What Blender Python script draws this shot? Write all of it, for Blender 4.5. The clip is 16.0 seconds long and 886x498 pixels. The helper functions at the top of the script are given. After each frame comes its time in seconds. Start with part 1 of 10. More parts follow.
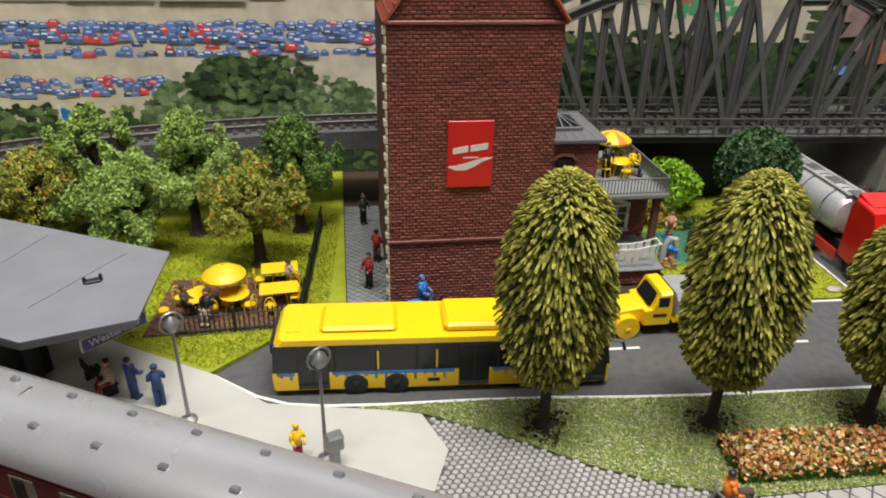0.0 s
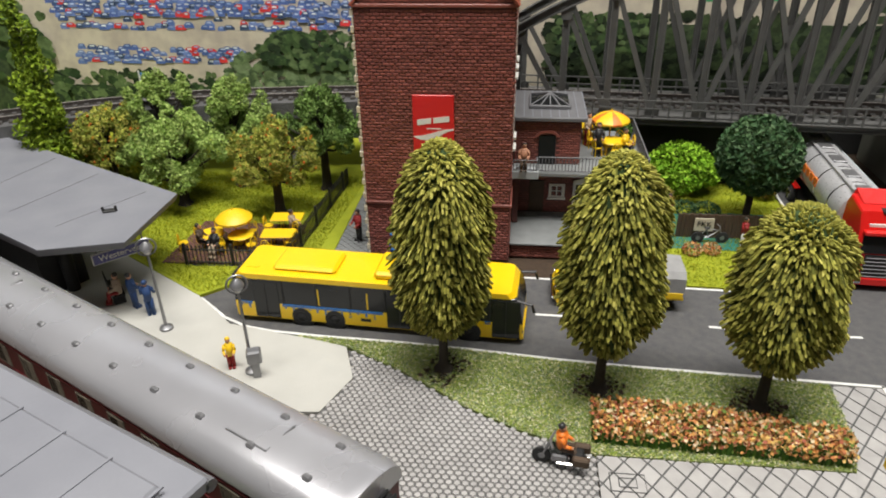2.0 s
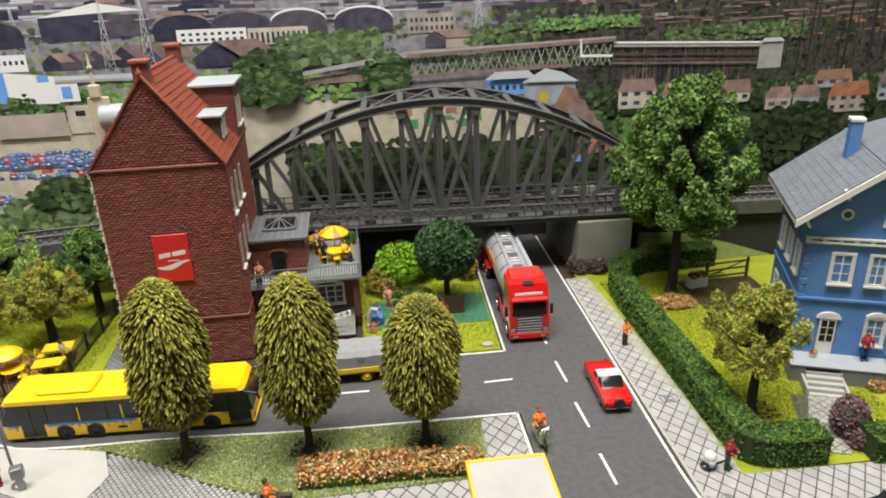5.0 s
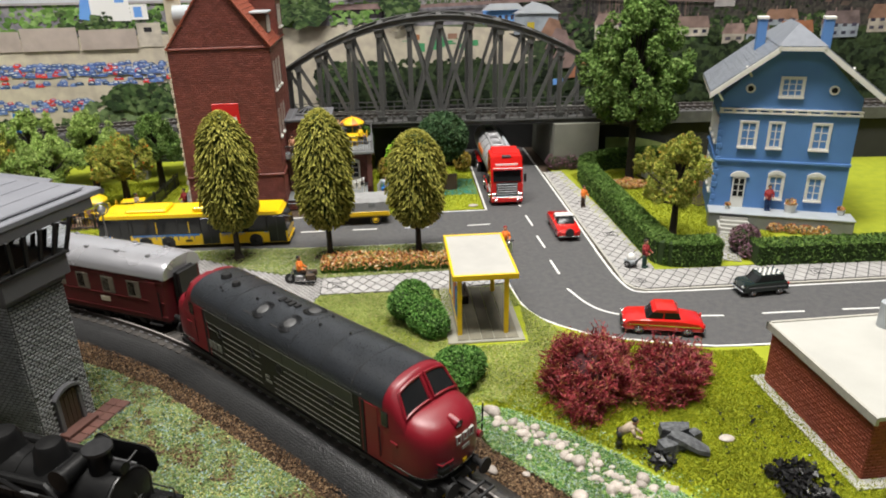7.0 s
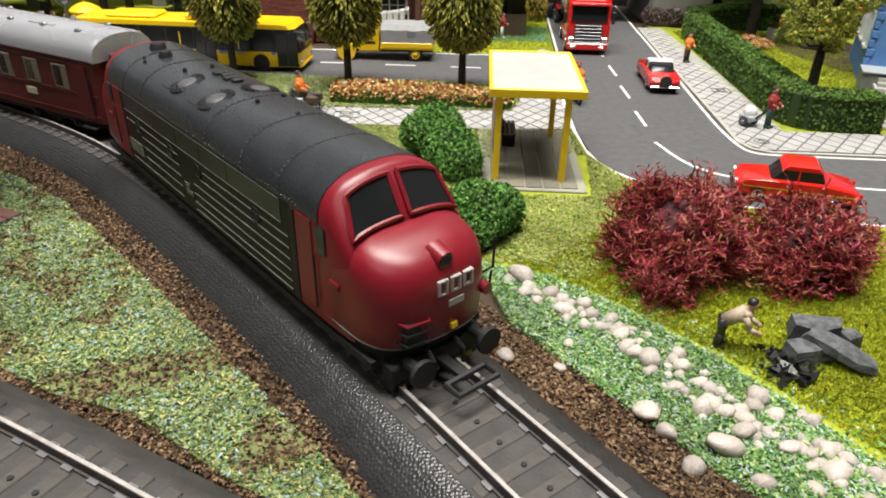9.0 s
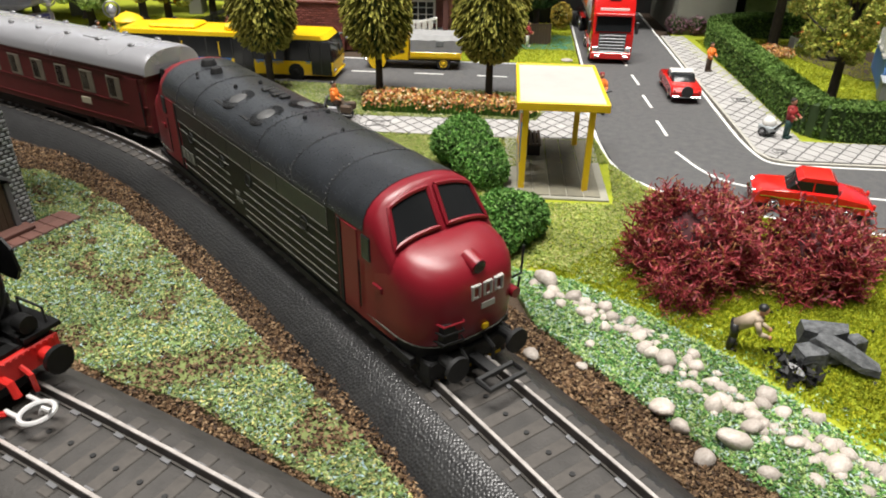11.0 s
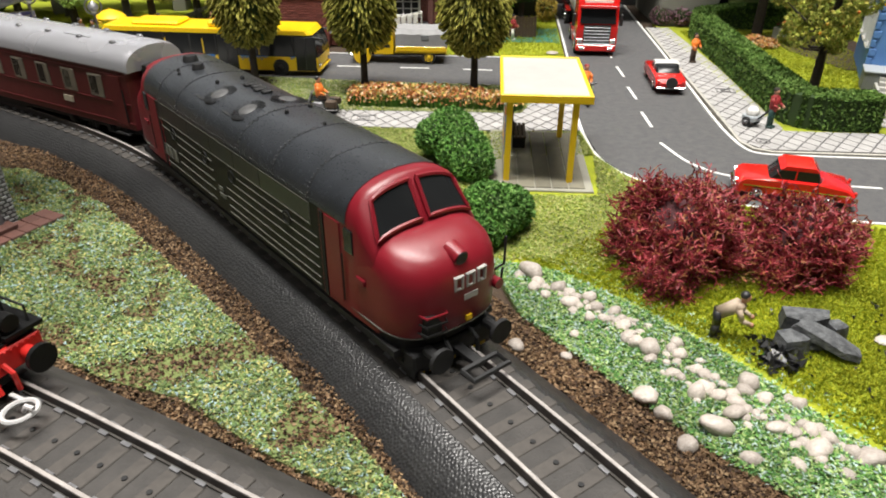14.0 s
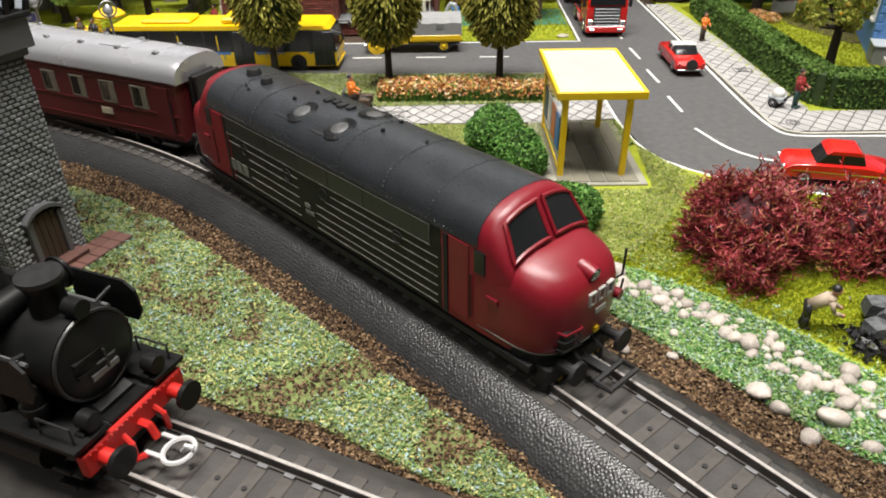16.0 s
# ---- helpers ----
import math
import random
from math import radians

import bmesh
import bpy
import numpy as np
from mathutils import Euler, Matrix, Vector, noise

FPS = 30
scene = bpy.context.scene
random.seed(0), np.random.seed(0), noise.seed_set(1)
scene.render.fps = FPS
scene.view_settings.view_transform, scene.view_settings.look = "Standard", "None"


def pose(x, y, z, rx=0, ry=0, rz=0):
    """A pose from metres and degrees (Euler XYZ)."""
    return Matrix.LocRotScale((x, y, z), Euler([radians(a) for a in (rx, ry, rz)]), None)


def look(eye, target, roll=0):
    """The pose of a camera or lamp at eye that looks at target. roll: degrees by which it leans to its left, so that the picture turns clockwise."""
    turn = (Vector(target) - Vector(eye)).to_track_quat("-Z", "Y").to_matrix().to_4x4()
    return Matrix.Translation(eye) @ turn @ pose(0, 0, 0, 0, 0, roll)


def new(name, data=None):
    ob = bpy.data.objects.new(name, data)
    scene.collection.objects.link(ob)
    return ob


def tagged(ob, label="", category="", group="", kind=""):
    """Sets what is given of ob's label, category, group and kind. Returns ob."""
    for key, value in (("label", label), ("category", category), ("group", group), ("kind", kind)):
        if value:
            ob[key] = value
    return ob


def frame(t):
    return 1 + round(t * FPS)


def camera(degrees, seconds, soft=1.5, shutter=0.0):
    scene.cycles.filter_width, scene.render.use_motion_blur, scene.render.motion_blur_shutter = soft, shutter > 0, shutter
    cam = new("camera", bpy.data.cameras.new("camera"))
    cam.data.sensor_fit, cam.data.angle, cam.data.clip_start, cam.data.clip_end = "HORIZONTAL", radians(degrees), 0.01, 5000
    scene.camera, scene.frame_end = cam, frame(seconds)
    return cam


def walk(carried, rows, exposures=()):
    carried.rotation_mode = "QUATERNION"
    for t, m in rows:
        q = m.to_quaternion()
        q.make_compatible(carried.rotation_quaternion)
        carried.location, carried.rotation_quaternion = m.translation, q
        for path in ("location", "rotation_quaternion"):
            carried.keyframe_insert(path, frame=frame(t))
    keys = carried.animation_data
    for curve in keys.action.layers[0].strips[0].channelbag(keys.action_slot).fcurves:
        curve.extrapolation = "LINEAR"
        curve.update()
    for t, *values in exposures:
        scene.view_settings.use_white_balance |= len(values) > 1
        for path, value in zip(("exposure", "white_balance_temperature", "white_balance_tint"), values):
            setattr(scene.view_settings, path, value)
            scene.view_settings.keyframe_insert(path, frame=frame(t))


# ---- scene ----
K = 1 / 87  # the model's scale: lengths below are those of the full-size prototype, in metres
cam = camera(65.2, 16.0, 1.9)
PATH = [
    (0, (-0.059, 3.063, 16.692), (0.206, 4.822, 15.778), 1.3),
    (0.5, (-0.199, 3.072, 16.693), (0.129, 4.823, 15.785), 1.8),
    (1, (2.159, 2.179, 18.127), (2.345, 3.948, 17.211), 0.9),
    (1.5, (7.73, 1.78, 18.468), (7.67, 3.499, 17.448), 0.3),
    (2, (8.979, -0.191, 17.63), (8.773, 1.542, 16.653), -1.0),
    (2.5, (10.637, -1.316, 18.305), (10.323, 0.425, 17.372), -1.9),
    (3, (11.795, -3.915, 19.184), (11.498, -2.166, 18.26), -2.1),
    (3.5, (14.861, -7.102, 20.586), (14.646, -5.318, 19.707), -2.7),
    (4, (16.645, -9.214, 21.658), (16.604, -7.403, 20.812), -1.6),
    (4.5, (15.354, -8.337, 21.645), (15.449, -6.5, 20.858), -1.1),
    (5, (15.723, -7.767, 22.203), (15.952, -5.937, 21.43), -2.0),
    (5.2, (16.273, -10.512, 20.156), (16.559, -8.694, 19.373), -1.6),
    (7.3, (15.329, -21.363, 17.073), (15.454, -19.52, 16.307), -0.9),
    (7.5, (15.21, -20.329, 16.336), (15.287, -18.486, 15.561), -0.4),
    (8, (16.483, -19.099, 12.597), (16.402, -17.256, 11.825), 1.3),
    (8.5, (17.546, -16.321, 11.944), (17.411, -14.522, 11.08), 0.3),
    (9, (17.97, -13.816, 10.022), (17.934, -12.069, 9.048), 1.1),
    (9.5, (17.684, -14.388, 10.403), (17.649, -12.677, 9.369), 1.8),
    (10, (17.477, -14.914, 10.876), (17.419, -13.175, 9.889), 2.0),
    (12.3, (18.076, -14.933, 10.684), (17.954, -13.189, 9.713), -0.6),
    (12.5, (18.029, -14.918, 10.672), (17.937, -13.177, 9.691), -0.1),
    (13, (18.019, -14.896, 10.622), (17.939, -13.161, 9.631), 0.1),
    (13.5, (17.988, -14.965, 10.711), (17.917, -13.231, 9.719), 0.5),
    (14, (17.91, -14.988, 10.769), (17.84, -13.25, 9.783), 0.3),
    (14.5, (17.793, -14.825, 10.988), (17.723, -13.095, 9.987), 0.3),
    (15, (16.521, -15.054, 11.808), (16.463, -13.331, 10.794), 0.2),
    (15.5, (15.193, -14.773, 11.996), (15.171, -13.068, 10.952), -0.6),
    (16, (14.311, -14.803, 11.92), (14.344, -13.108, 10.86), -0.9),
]
walk(cam, [(t, look(K * Vector(eye), K * Vector(target), roll)) for t, eye, target, roll in PATH], exposures=((0, -0.05), (3.5, -0.05), (5, 0.12), (7.5, 0.25), (8.5, 0.42), (16, 0.42)))

# ---- light: the hall's ceiling lamps ----
world = bpy.data.worlds.new("hall_air")
scene.world = world
world.use_nodes = True
world.node_tree.nodes["Background"].inputs[0].default_value = (0.9, 0.95, 1.0, 1)
world.node_tree.nodes["Background"].inputs[1].default_value = 0.06


def lamp(name, at, target, size_x, size_y, watts, colour):
    data = bpy.data.lights.new(name, "AREA")
    data.shape, data.size, data.size_y, data.energy, data.color = "RECTANGLE", size_x, size_y, watts, colour
    ob = new(name, data)
    ob.matrix_world = look(at, target)
    return ob


lamp("ceiling_lamp", (0.12, -0.04, 1.55), (0.15, 0.2, 0), 1.3, 0.25, 36, (1.0, 0.965, 0.91))
lamp("ceiling_lamp", (0.3, 0.33, 1.55), (0.2, 0.4, 0), 1.5, 0.2, 15.5, (1.0, 0.965, 0.91))
lamp("ceiling_lamp", (-0.5, -1.2, 1.6), (0.1, 0.2, 0), 1.4, 0.3, 5, (1.0, 0.97, 0.93))


# ---- materials ----
def mat(name, c1, c2=None, size=0.5, rough=0.6, metal=0.0, bump=0.0, fine=0.08, spec=0.5, vary=0.0, spread=0.5, coat=0.0):
    """Two colours mixed by noise of that size, finer grain in bump and gloss; vary: brightness shifted from piece to piece."""
    m = bpy.data.materials.new(name)
    m.use_nodes = True
    nt = m.node_tree
    b = nt.nodes["Principled BSDF"]
    b.inputs["Metallic"].default_value = metal
    b.inputs["Specular IOR Level"].default_value = spec
    b.inputs["Coat Weight"].default_value = coat
    co = nt.nodes.new("ShaderNodeTexCoord")
    n1 = nt.nodes.new("ShaderNodeTexNoise")
    n1.inputs["Scale"].default_value = 1 / (size * K)
    n1.inputs["Detail"].default_value = 5
    nt.links.new(co.outputs["Object"], n1.inputs["Vector"])
    ramp = nt.nodes.new("ShaderNodeValToRGB")
    c2 = c2 or tuple(v * 0.75 for v in c1)
    ramp.color_ramp.elements[0].position, ramp.color_ramp.elements[1].position = 0.5 - spread / 2, 0.5 + spread / 2
    ramp.color_ramp.elements[0].color, ramp.color_ramp.elements[1].color = (*c1, 1), (*c2, 1)
    nt.links.new(n1.outputs["Fac"], ramp.inputs["Fac"])
    out = ramp.outputs["Color"]
    n2 = nt.nodes.new("ShaderNodeTexNoise")
    n2.inputs["Scale"].default_value = 1 / (fine * K)
    n2.inputs["Detail"].default_value = 3
    nt.links.new(co.outputs["Object"], n2.inputs["Vector"])
    if vary:
        info, geo, add = nt.nodes.new("ShaderNodeObjectInfo"), nt.nodes.new("ShaderNodeNewGeometry"), nt.nodes.new("ShaderNodeMath")
        add.operation = "ADD"
        nt.links.new(info.outputs["Random"], add.inputs[0])
        nt.links.new(geo.outputs["Random Per Island"], add.inputs[1])
        fr = nt.nodes.new("ShaderNodeMath")
        fr.operation = "FRACT"
        nt.links.new(add.outputs[0], fr.inputs[0])
        rg = nt.nodes.new("ShaderNodeMapRange")
        rg.inputs["To Min"].default_value, rg.inputs["To Max"].default_value = 1 - vary, 1 + vary
        nt.links.new(fr.outputs[0], rg.inputs["Value"])
        hsv = nt.nodes.new("ShaderNodeHueSaturation")
        nt.links.new(rg.outputs[0], hsv.inputs["Value"])
        nt.links.new(out, hsv.inputs["Color"])
        out = hsv.outputs["Color"]
    nt.links.new(out, b.inputs["Base Color"])
    rr = nt.nodes.new("ShaderNodeMapRange")
    rr.inputs["To Min"].default_value, rr.inputs["To Max"].default_value = max(0.02, rough - 0.1), min(1, rough + 0.1)
    nt.links.new(n2.outputs["Fac"], rr.inputs["Value"])
    nt.links.new(rr.outputs[0], b.inputs["Roughness"])
    if bump:
        bn = nt.nodes.new("ShaderNodeBump")
        bn.inputs["Strength"].default_value = 0.6
        bn.inputs["Distance"].default_value = bump * K
        nt.links.new(n2.outputs["Fac"], bn.inputs["Height"])
        nt.links.new(bn.outputs[0], b.inputs["Normal"])
    return m


def many(name, colours, rough=0.8, wash=0.25, size=3.0):
    """Each loose piece of one mesh takes one of the colours by chance."""
    m = bpy.data.materials.new(name)
    m.use_nodes = True
    nt = m.node_tree
    b = nt.nodes["Principled BSDF"]
    b.inputs["Roughness"].default_value = rough
    b.inputs["Specular IOR Level"].default_value = 0.25
    geo = nt.nodes.new("ShaderNodeNewGeometry")
    ramp = nt.nodes.new("ShaderNodeValToRGB")
    ramp.color_ramp.interpolation = "CONSTANT"
    els = ramp.color_ramp.elements
    while len(els) < len(colours):
        els.new(1.0)
    for n, c in enumerate(colours):
        els[n].position, els[n].color = n / len(colours), (*c, 1)
    nt.links.new(geo.outputs["Random Per Island"], ramp.inputs["Fac"])
    co, n1 = nt.nodes.new("ShaderNodeTexCoord"), nt.nodes.new("ShaderNodeTexNoise")
    n1.inputs["Scale"].default_value = 1 / (size * K)
    nt.links.new(co.outputs["Object"], n1.inputs["Vector"])
    rg = nt.nodes.new("ShaderNodeMapRange")
    rg.inputs["From Min"].default_value, rg.inputs["From Max"].default_value = 0.3, 0.7
    rg.inputs["To Min"].default_value, rg.inputs["To Max"].default_value = 1 - wash, 1 + wash
    nt.links.new(n1.outputs["Fac"], rg.inputs["Value"])
    hsv = nt.nodes.new("ShaderNodeHueSaturation")
    nt.links.new(rg.outputs[0], hsv.inputs["Value"])
    nt.links.new(ramp.outputs["Color"], hsv.inputs["Color"])
    nt.links.new(hsv.outputs["Color"], b.inputs["Base Color"])
    return m


def clear(name, tint=(0.9, 0.95, 0.95), rough=0.05):
    m = bpy.data.materials.new(name)
    m.use_nodes = True
    b = m.node_tree.nodes["Principled BSDF"]
    b.inputs["Base Color"].default_value = (*tint, 1)
    b.inputs["Transmission Weight"].default_value = 1.0
    b.inputs["Roughness"].default_value = rough
    b.inputs["IOR"].default_value = 1.1
    return m


def pebbled(name, c1, c2, size, rough, depth):
    """Moulded plastic with a skin of round grains."""
    m = mat(name, c1, c2, size * 6, rough, spec=0.6)
    nt = m.node_tree
    co, vo = nt.nodes.new("ShaderNodeTexCoord"), nt.nodes.new("ShaderNodeTexVoronoi")
    vo.inputs["Scale"].default_value = 1 / (size * K)
    vo.inputs["Randomness"].default_value = 0.6
    nt.links.new(co.outputs["Object"], vo.inputs["Vector"])
    bn = nt.nodes.new("ShaderNodeBump")
    bn.invert = True
    bn.inputs["Strength"].default_value = 1.0
    bn.inputs["Distance"].default_value = depth * K
    nt.links.new(vo.outputs["Distance"], bn.inputs["Height"])
    nt.links.new(bn.outputs[0], nt.nodes["Principled BSDF"].inputs["Normal"])
    return m


M = dict(
    board=mat("painted_board", (0.16, 0.13, 0.09), (0.1, 0.085, 0.06), 1.0, 0.9, bump=0.02),
    # kept dark to hold down light bounced from the unseen walls and ceiling
    wallpaint=mat("hall_wall_paint", (0.09, 0.09, 0.088), (0.075, 0.075, 0.072), 20, 0.8),
    carpet=mat("hall_floor", (0.1, 0.1, 0.11), (0.07, 0.07, 0.08), 5, 0.9),
    asphalt=mat("asphalt", (0.064, 0.064, 0.069), (0.1, 0.098, 0.096), 0.35, 0.75, bump=0.03, fine=0.05),
    roadpaint=mat("road_paint", (0.75, 0.75, 0.73), (0.6, 0.6, 0.58), 0.3, 0.6),
    paver=mat("grey_paver", (0.4, 0.388, 0.378), (0.3, 0.29, 0.283), 0.8, 0.8, bump=0.01, vary=0.06),
    joint=mat("dark_joint", (0.1, 0.1, 0.1), (0.07, 0.07, 0.07), 0.5, 0.9),
    concrete=mat("pale_concrete", (0.46, 0.455, 0.42), (0.39, 0.385, 0.355), 2.0, 0.8, bump=0.01),
    greyplastic=mat("grey_plastic", (0.14, 0.14, 0.148), (0.11, 0.11, 0.118), 1.5, 0.55, bump=0.004),
    roofgrey=mat("matt_grey_roof", (0.21, 0.215, 0.24), (0.17, 0.175, 0.2), 2.0, 0.55, bump=0.004),
    kerb=mat("kerb_stone", (0.45, 0.43, 0.38), (0.35, 0.34, 0.3), 0.3, 0.85, bump=0.01),
    brick=mat("dark_red_brick", (0.262, 0.08, 0.06), (0.18, 0.057, 0.045), 1.2, 0.42, bump=0.012, vary=0.2),
    mortar=mat("brick_joint", (0.12, 0.045, 0.04), (0.1, 0.04, 0.035), 0.6, 0.75),
    mortarlight=mat("lime_joint", (0.4, 0.33, 0.27), (0.25, 0.16, 0.13), 0.3, 0.85),
    rooftile=mat("orange_roof_tile", (0.3, 0.075, 0.038), (0.24, 0.058, 0.032), 0.8, 0.55, vary=0.08),
    zinc=mat("zinc_sheet", (0.4, 0.43, 0.45), (0.33, 0.36, 0.38), 0.6, 0.45),
    white=mat("white_paint", (0.75, 0.74, 0.7), (0.66, 0.65, 0.6), 0.5, 0.5),
    cream=mat("cream_stone", (0.6, 0.55, 0.42), (0.5, 0.44, 0.33), 0.4, 0.7),
    signred=mat("sign_red", (0.62, 0.02, 0.02), (0.58, 0.02, 0.02), 1.0, 0.35),
    yellow=mat("yellow_paint", (0.85, 0.56, 0.005), (0.82, 0.53, 0.004), 1.5, 0.35, coat=0.3),
    yellowdim=mat("yellow_plastic", (0.8, 0.53, 0.01), (0.75, 0.48, 0.01), 0.5, 0.45),
    orange=mat("orange_plastic", (0.75, 0.2, 0.02), (0.7, 0.17, 0.02), 0.5, 0.5),
    darkglass=mat("dark_glazing", (0.01, 0.011, 0.012), (0.017, 0.018, 0.019), 1.5, 0.15, spec=0.4),
    black=mat("black_plastic", (0.012, 0.012, 0.013), (0.02, 0.02, 0.02), 0.4, 0.45),
    soot=mat("matt_black", (0.012, 0.012, 0.013), (0.02, 0.02, 0.02), 0.4, 0.6, bump=0.006, spec=0.35),
    rubber=mat("tyre_rubber", (0.015, 0.015, 0.016), (0.025, 0.025, 0.025), 0.2, 0.8),
    steel=mat("grey_steel", (0.3, 0.3, 0.31), (0.24, 0.24, 0.25), 0.3, 0.4, metal=0.7),
    chrome=mat("chrome", (0.75, 0.75, 0.76), (0.65, 0.65, 0.66), 0.5, 0.15, metal=1.0),
    silver=mat("silver_tank", (0.62, 0.62, 0.63), (0.54, 0.54, 0.56), 1.0, 0.3, metal=0.45),
    blue=mat("blue_paint", (0.03, 0.2, 0.6), (0.03, 0.17, 0.5), 0.5, 0.45),
    carred=mat("glossy_red_paint", (0.6, 0.015, 0.012), (0.56, 0.012, 0.01), 1.0, 0.22, coat=0.5),
    carwhite=mat("glossy_white_paint", (0.78, 0.77, 0.74), (0.72, 0.71, 0.68), 1.0, 0.25, coat=0.4),
    carblack=mat("glossy_dark_green_paint", (0.012, 0.02, 0.016), (0.015, 0.024, 0.02), 1.0, 0.2, coat=0.5),
    bridge=mat("bridge_grey", (0.1, 0.1, 0.098), (0.075, 0.075, 0.073), 0.8, 0.6, bump=0.006),
    pier=mat("grey_pier_concrete", (0.24, 0.24, 0.2), (0.18, 0.18, 0.15), 2.0, 0.85, bump=0.01),
    # near black: the shade under bridge and raised track, put into the colour
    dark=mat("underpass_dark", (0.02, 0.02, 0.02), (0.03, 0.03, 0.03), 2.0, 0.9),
    ballast=pebbled("black_ballast", (0.018, 0.018, 0.019), (0.032, 0.032, 0.032), 0.075, 0.36, 0.02),
    sleeper=mat("sleeper_grey", (0.075, 0.066, 0.058), (0.042, 0.037, 0.033), 0.25, 0.7, bump=0.012),
    trackdust=mat("dusty_ballast", (0.055, 0.05, 0.046), (0.028, 0.026, 0.024), 0.6, 0.7, bump=0.03, fine=0.07),
    railside=mat("brown_rail_side", (0.045, 0.035, 0.03), (0.028, 0.024, 0.022), 0.3, 0.6),
    rail=mat("rail_steel", (0.5, 0.465, 0.44), (0.34, 0.31, 0.29), 0.3, 0.25, metal=0.15),
    locored=mat("dark_red_loco_paint", (0.2, 0.008, 0.017), (0.17, 0.007, 0.014), 0.6, 0.36, bump=0.003, fine=0.05),
    locoblack=mat("weathered_black_paint", (0.014, 0.015, 0.017), (0.025, 0.025, 0.026), 0.5, 0.32, bump=0.003, fine=0.05),
    locodark=mat("weathered_olive_black", (0.007, 0.008, 0.006), (0.013, 0.013, 0.01), 0.4, 0.5, bump=0.004, spec=0.28),
    locosilver=mat("worn_silver_line", (0.24, 0.24, 0.21), (0.08, 0.08, 0.07), 0.25, 0.55),
    coach=mat("maroon_coach_paint", (0.125, 0.014, 0.017), (0.095, 0.011, 0.014), 0.6, 0.45),
    coachroof=mat("silver_coach_roof", (0.53, 0.53, 0.56), (0.45, 0.45, 0.48), 3.0, 0.27, metal=0.55, fine=2.5),
    lining=mat("red_frame_paint", (0.55, 0.02, 0.015), (0.45, 0.015, 0.012), 0.3, 0.45),
    greystone=mat("grey_tower_block", (0.22, 0.23, 0.23), (0.17, 0.18, 0.18), 0.6, 0.7, bump=0.006, vary=0.08),
    greyjoint=mat("tower_joint", (0.07, 0.07, 0.07), (0.05, 0.05, 0.05), 0.3, 0.8),
    slab=mat("brown_paving", (0.14, 0.06, 0.045), (0.1, 0.045, 0.035), 0.4, 0.7, bump=0.006, vary=0.1),
    bluewall=mat("blue_render", (0.1, 0.235, 0.52), (0.085, 0.205, 0.46), 1.5, 0.65, bump=0.004),
    slate=mat("grey_slate", (0.19, 0.205, 0.235), (0.15, 0.165, 0.19), 0.6, 0.5, vary=0.08),
    redbrick=mat("orange_red_brick", (0.3, 0.07, 0.035), (0.22, 0.05, 0.03), 1.0, 0.75, vary=0.1),
    turf=mat("lawn_fibre", (0.33, 0.36, 0.015), (0.23, 0.28, 0.012), 0.8, 0.95, bump=0.06, fine=0.06),
    turfpale=mat("dry_bank_grass", (0.3, 0.36, 0.12), (0.2, 0.27, 0.07), 0.5, 0.95, bump=0.06, fine=0.06),
    turfmix=mat("speckled_turf", (0.18, 0.23, 0.07), (0.1, 0.115, 0.04), 0.4, 0.95, bump=0.06, fine=0.05),
    soil=mat("brown_soil", (0.06, 0.037, 0.021), (0.035, 0.022, 0.013), 0.25, 0.95, bump=0.06, fine=0.06),
    bark=mat("dark_bark", (0.03, 0.024, 0.02), (0.05, 0.04, 0.03), 0.2, 0.9, bump=0.02),
    # darker than any leaf: shade deep in the foliage, put into the colour
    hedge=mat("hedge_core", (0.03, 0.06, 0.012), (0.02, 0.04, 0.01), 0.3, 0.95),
    teal=mat("green_mat", (0.02, 0.17, 0.13), (0.02, 0.14, 0.11), 1.0, 0.6),
    brownwood=mat("brown_board", (0.08, 0.05, 0.03), (0.06, 0.04, 0.025), 0.4, 0.7),
    skin=mat("figure_skin", (0.5, 0.25, 0.15), (0.45, 0.22, 0.13), 0.3, 0.5),
    coal=mat("coal", (0.008, 0.008, 0.009), (0.02, 0.02, 0.02), 0.1, 0.35),
    rock=mat("grey_rock", (0.12, 0.125, 0.13), (0.05, 0.053, 0.057), 0.22, 0.75, bump=0.06, fine=0.09, spread=0.3),
    pebble=mat("pale_pebble", (0.5, 0.45, 0.4), (0.33, 0.28, 0.245), 0.3, 0.45, bump=0.03, fine=0.12, vary=0.22),
    canvas=mat("grey_canvas", (0.3, 0.3, 0.3), (0.24, 0.24, 0.24), 0.4, 0.7, bump=0.008),
    enamelblue=mat("sign_violet_blue", (0.07, 0.07, 0.25), (0.06, 0.06, 0.2), 0.5, 0.4),
    cloth_blue=mat("cloth_blue", (0.02, 0.06, 0.18), None, 0.3, 0.6),
    cloth_red=mat("cloth_red", (0.3, 0.02, 0.02), None, 0.3, 0.6),
    pane=clear("clear_pane"),
    muralground=mat("print_green_grey", (0.1, 0.15, 0.07), (0.16, 0.18, 0.12), 2.0, 0.75),
    silverfan=mat("fan_grey", (0.09, 0.09, 0.092), (0.05, 0.05, 0.05), 0.3, 0.5),
    greenmetal=mat("dark_green_metal", (0.02, 0.07, 0.06), None, 0.4, 0.5),
    brightmetal=mat("bright_cast_metal", (0.72, 0.71, 0.7), (0.6, 0.6, 0.6), 0.2, 0.35, metal=0.3),
    shelterroof=mat("pale_roof_panel", (0.44, 0.43, 0.4), (0.38, 0.37, 0.35), 1.0, 0.5),
    markgrey=mat("dull_white_mark", (0.42, 0.4, 0.38), (0.34, 0.32, 0.3), 0.2, 0.6),
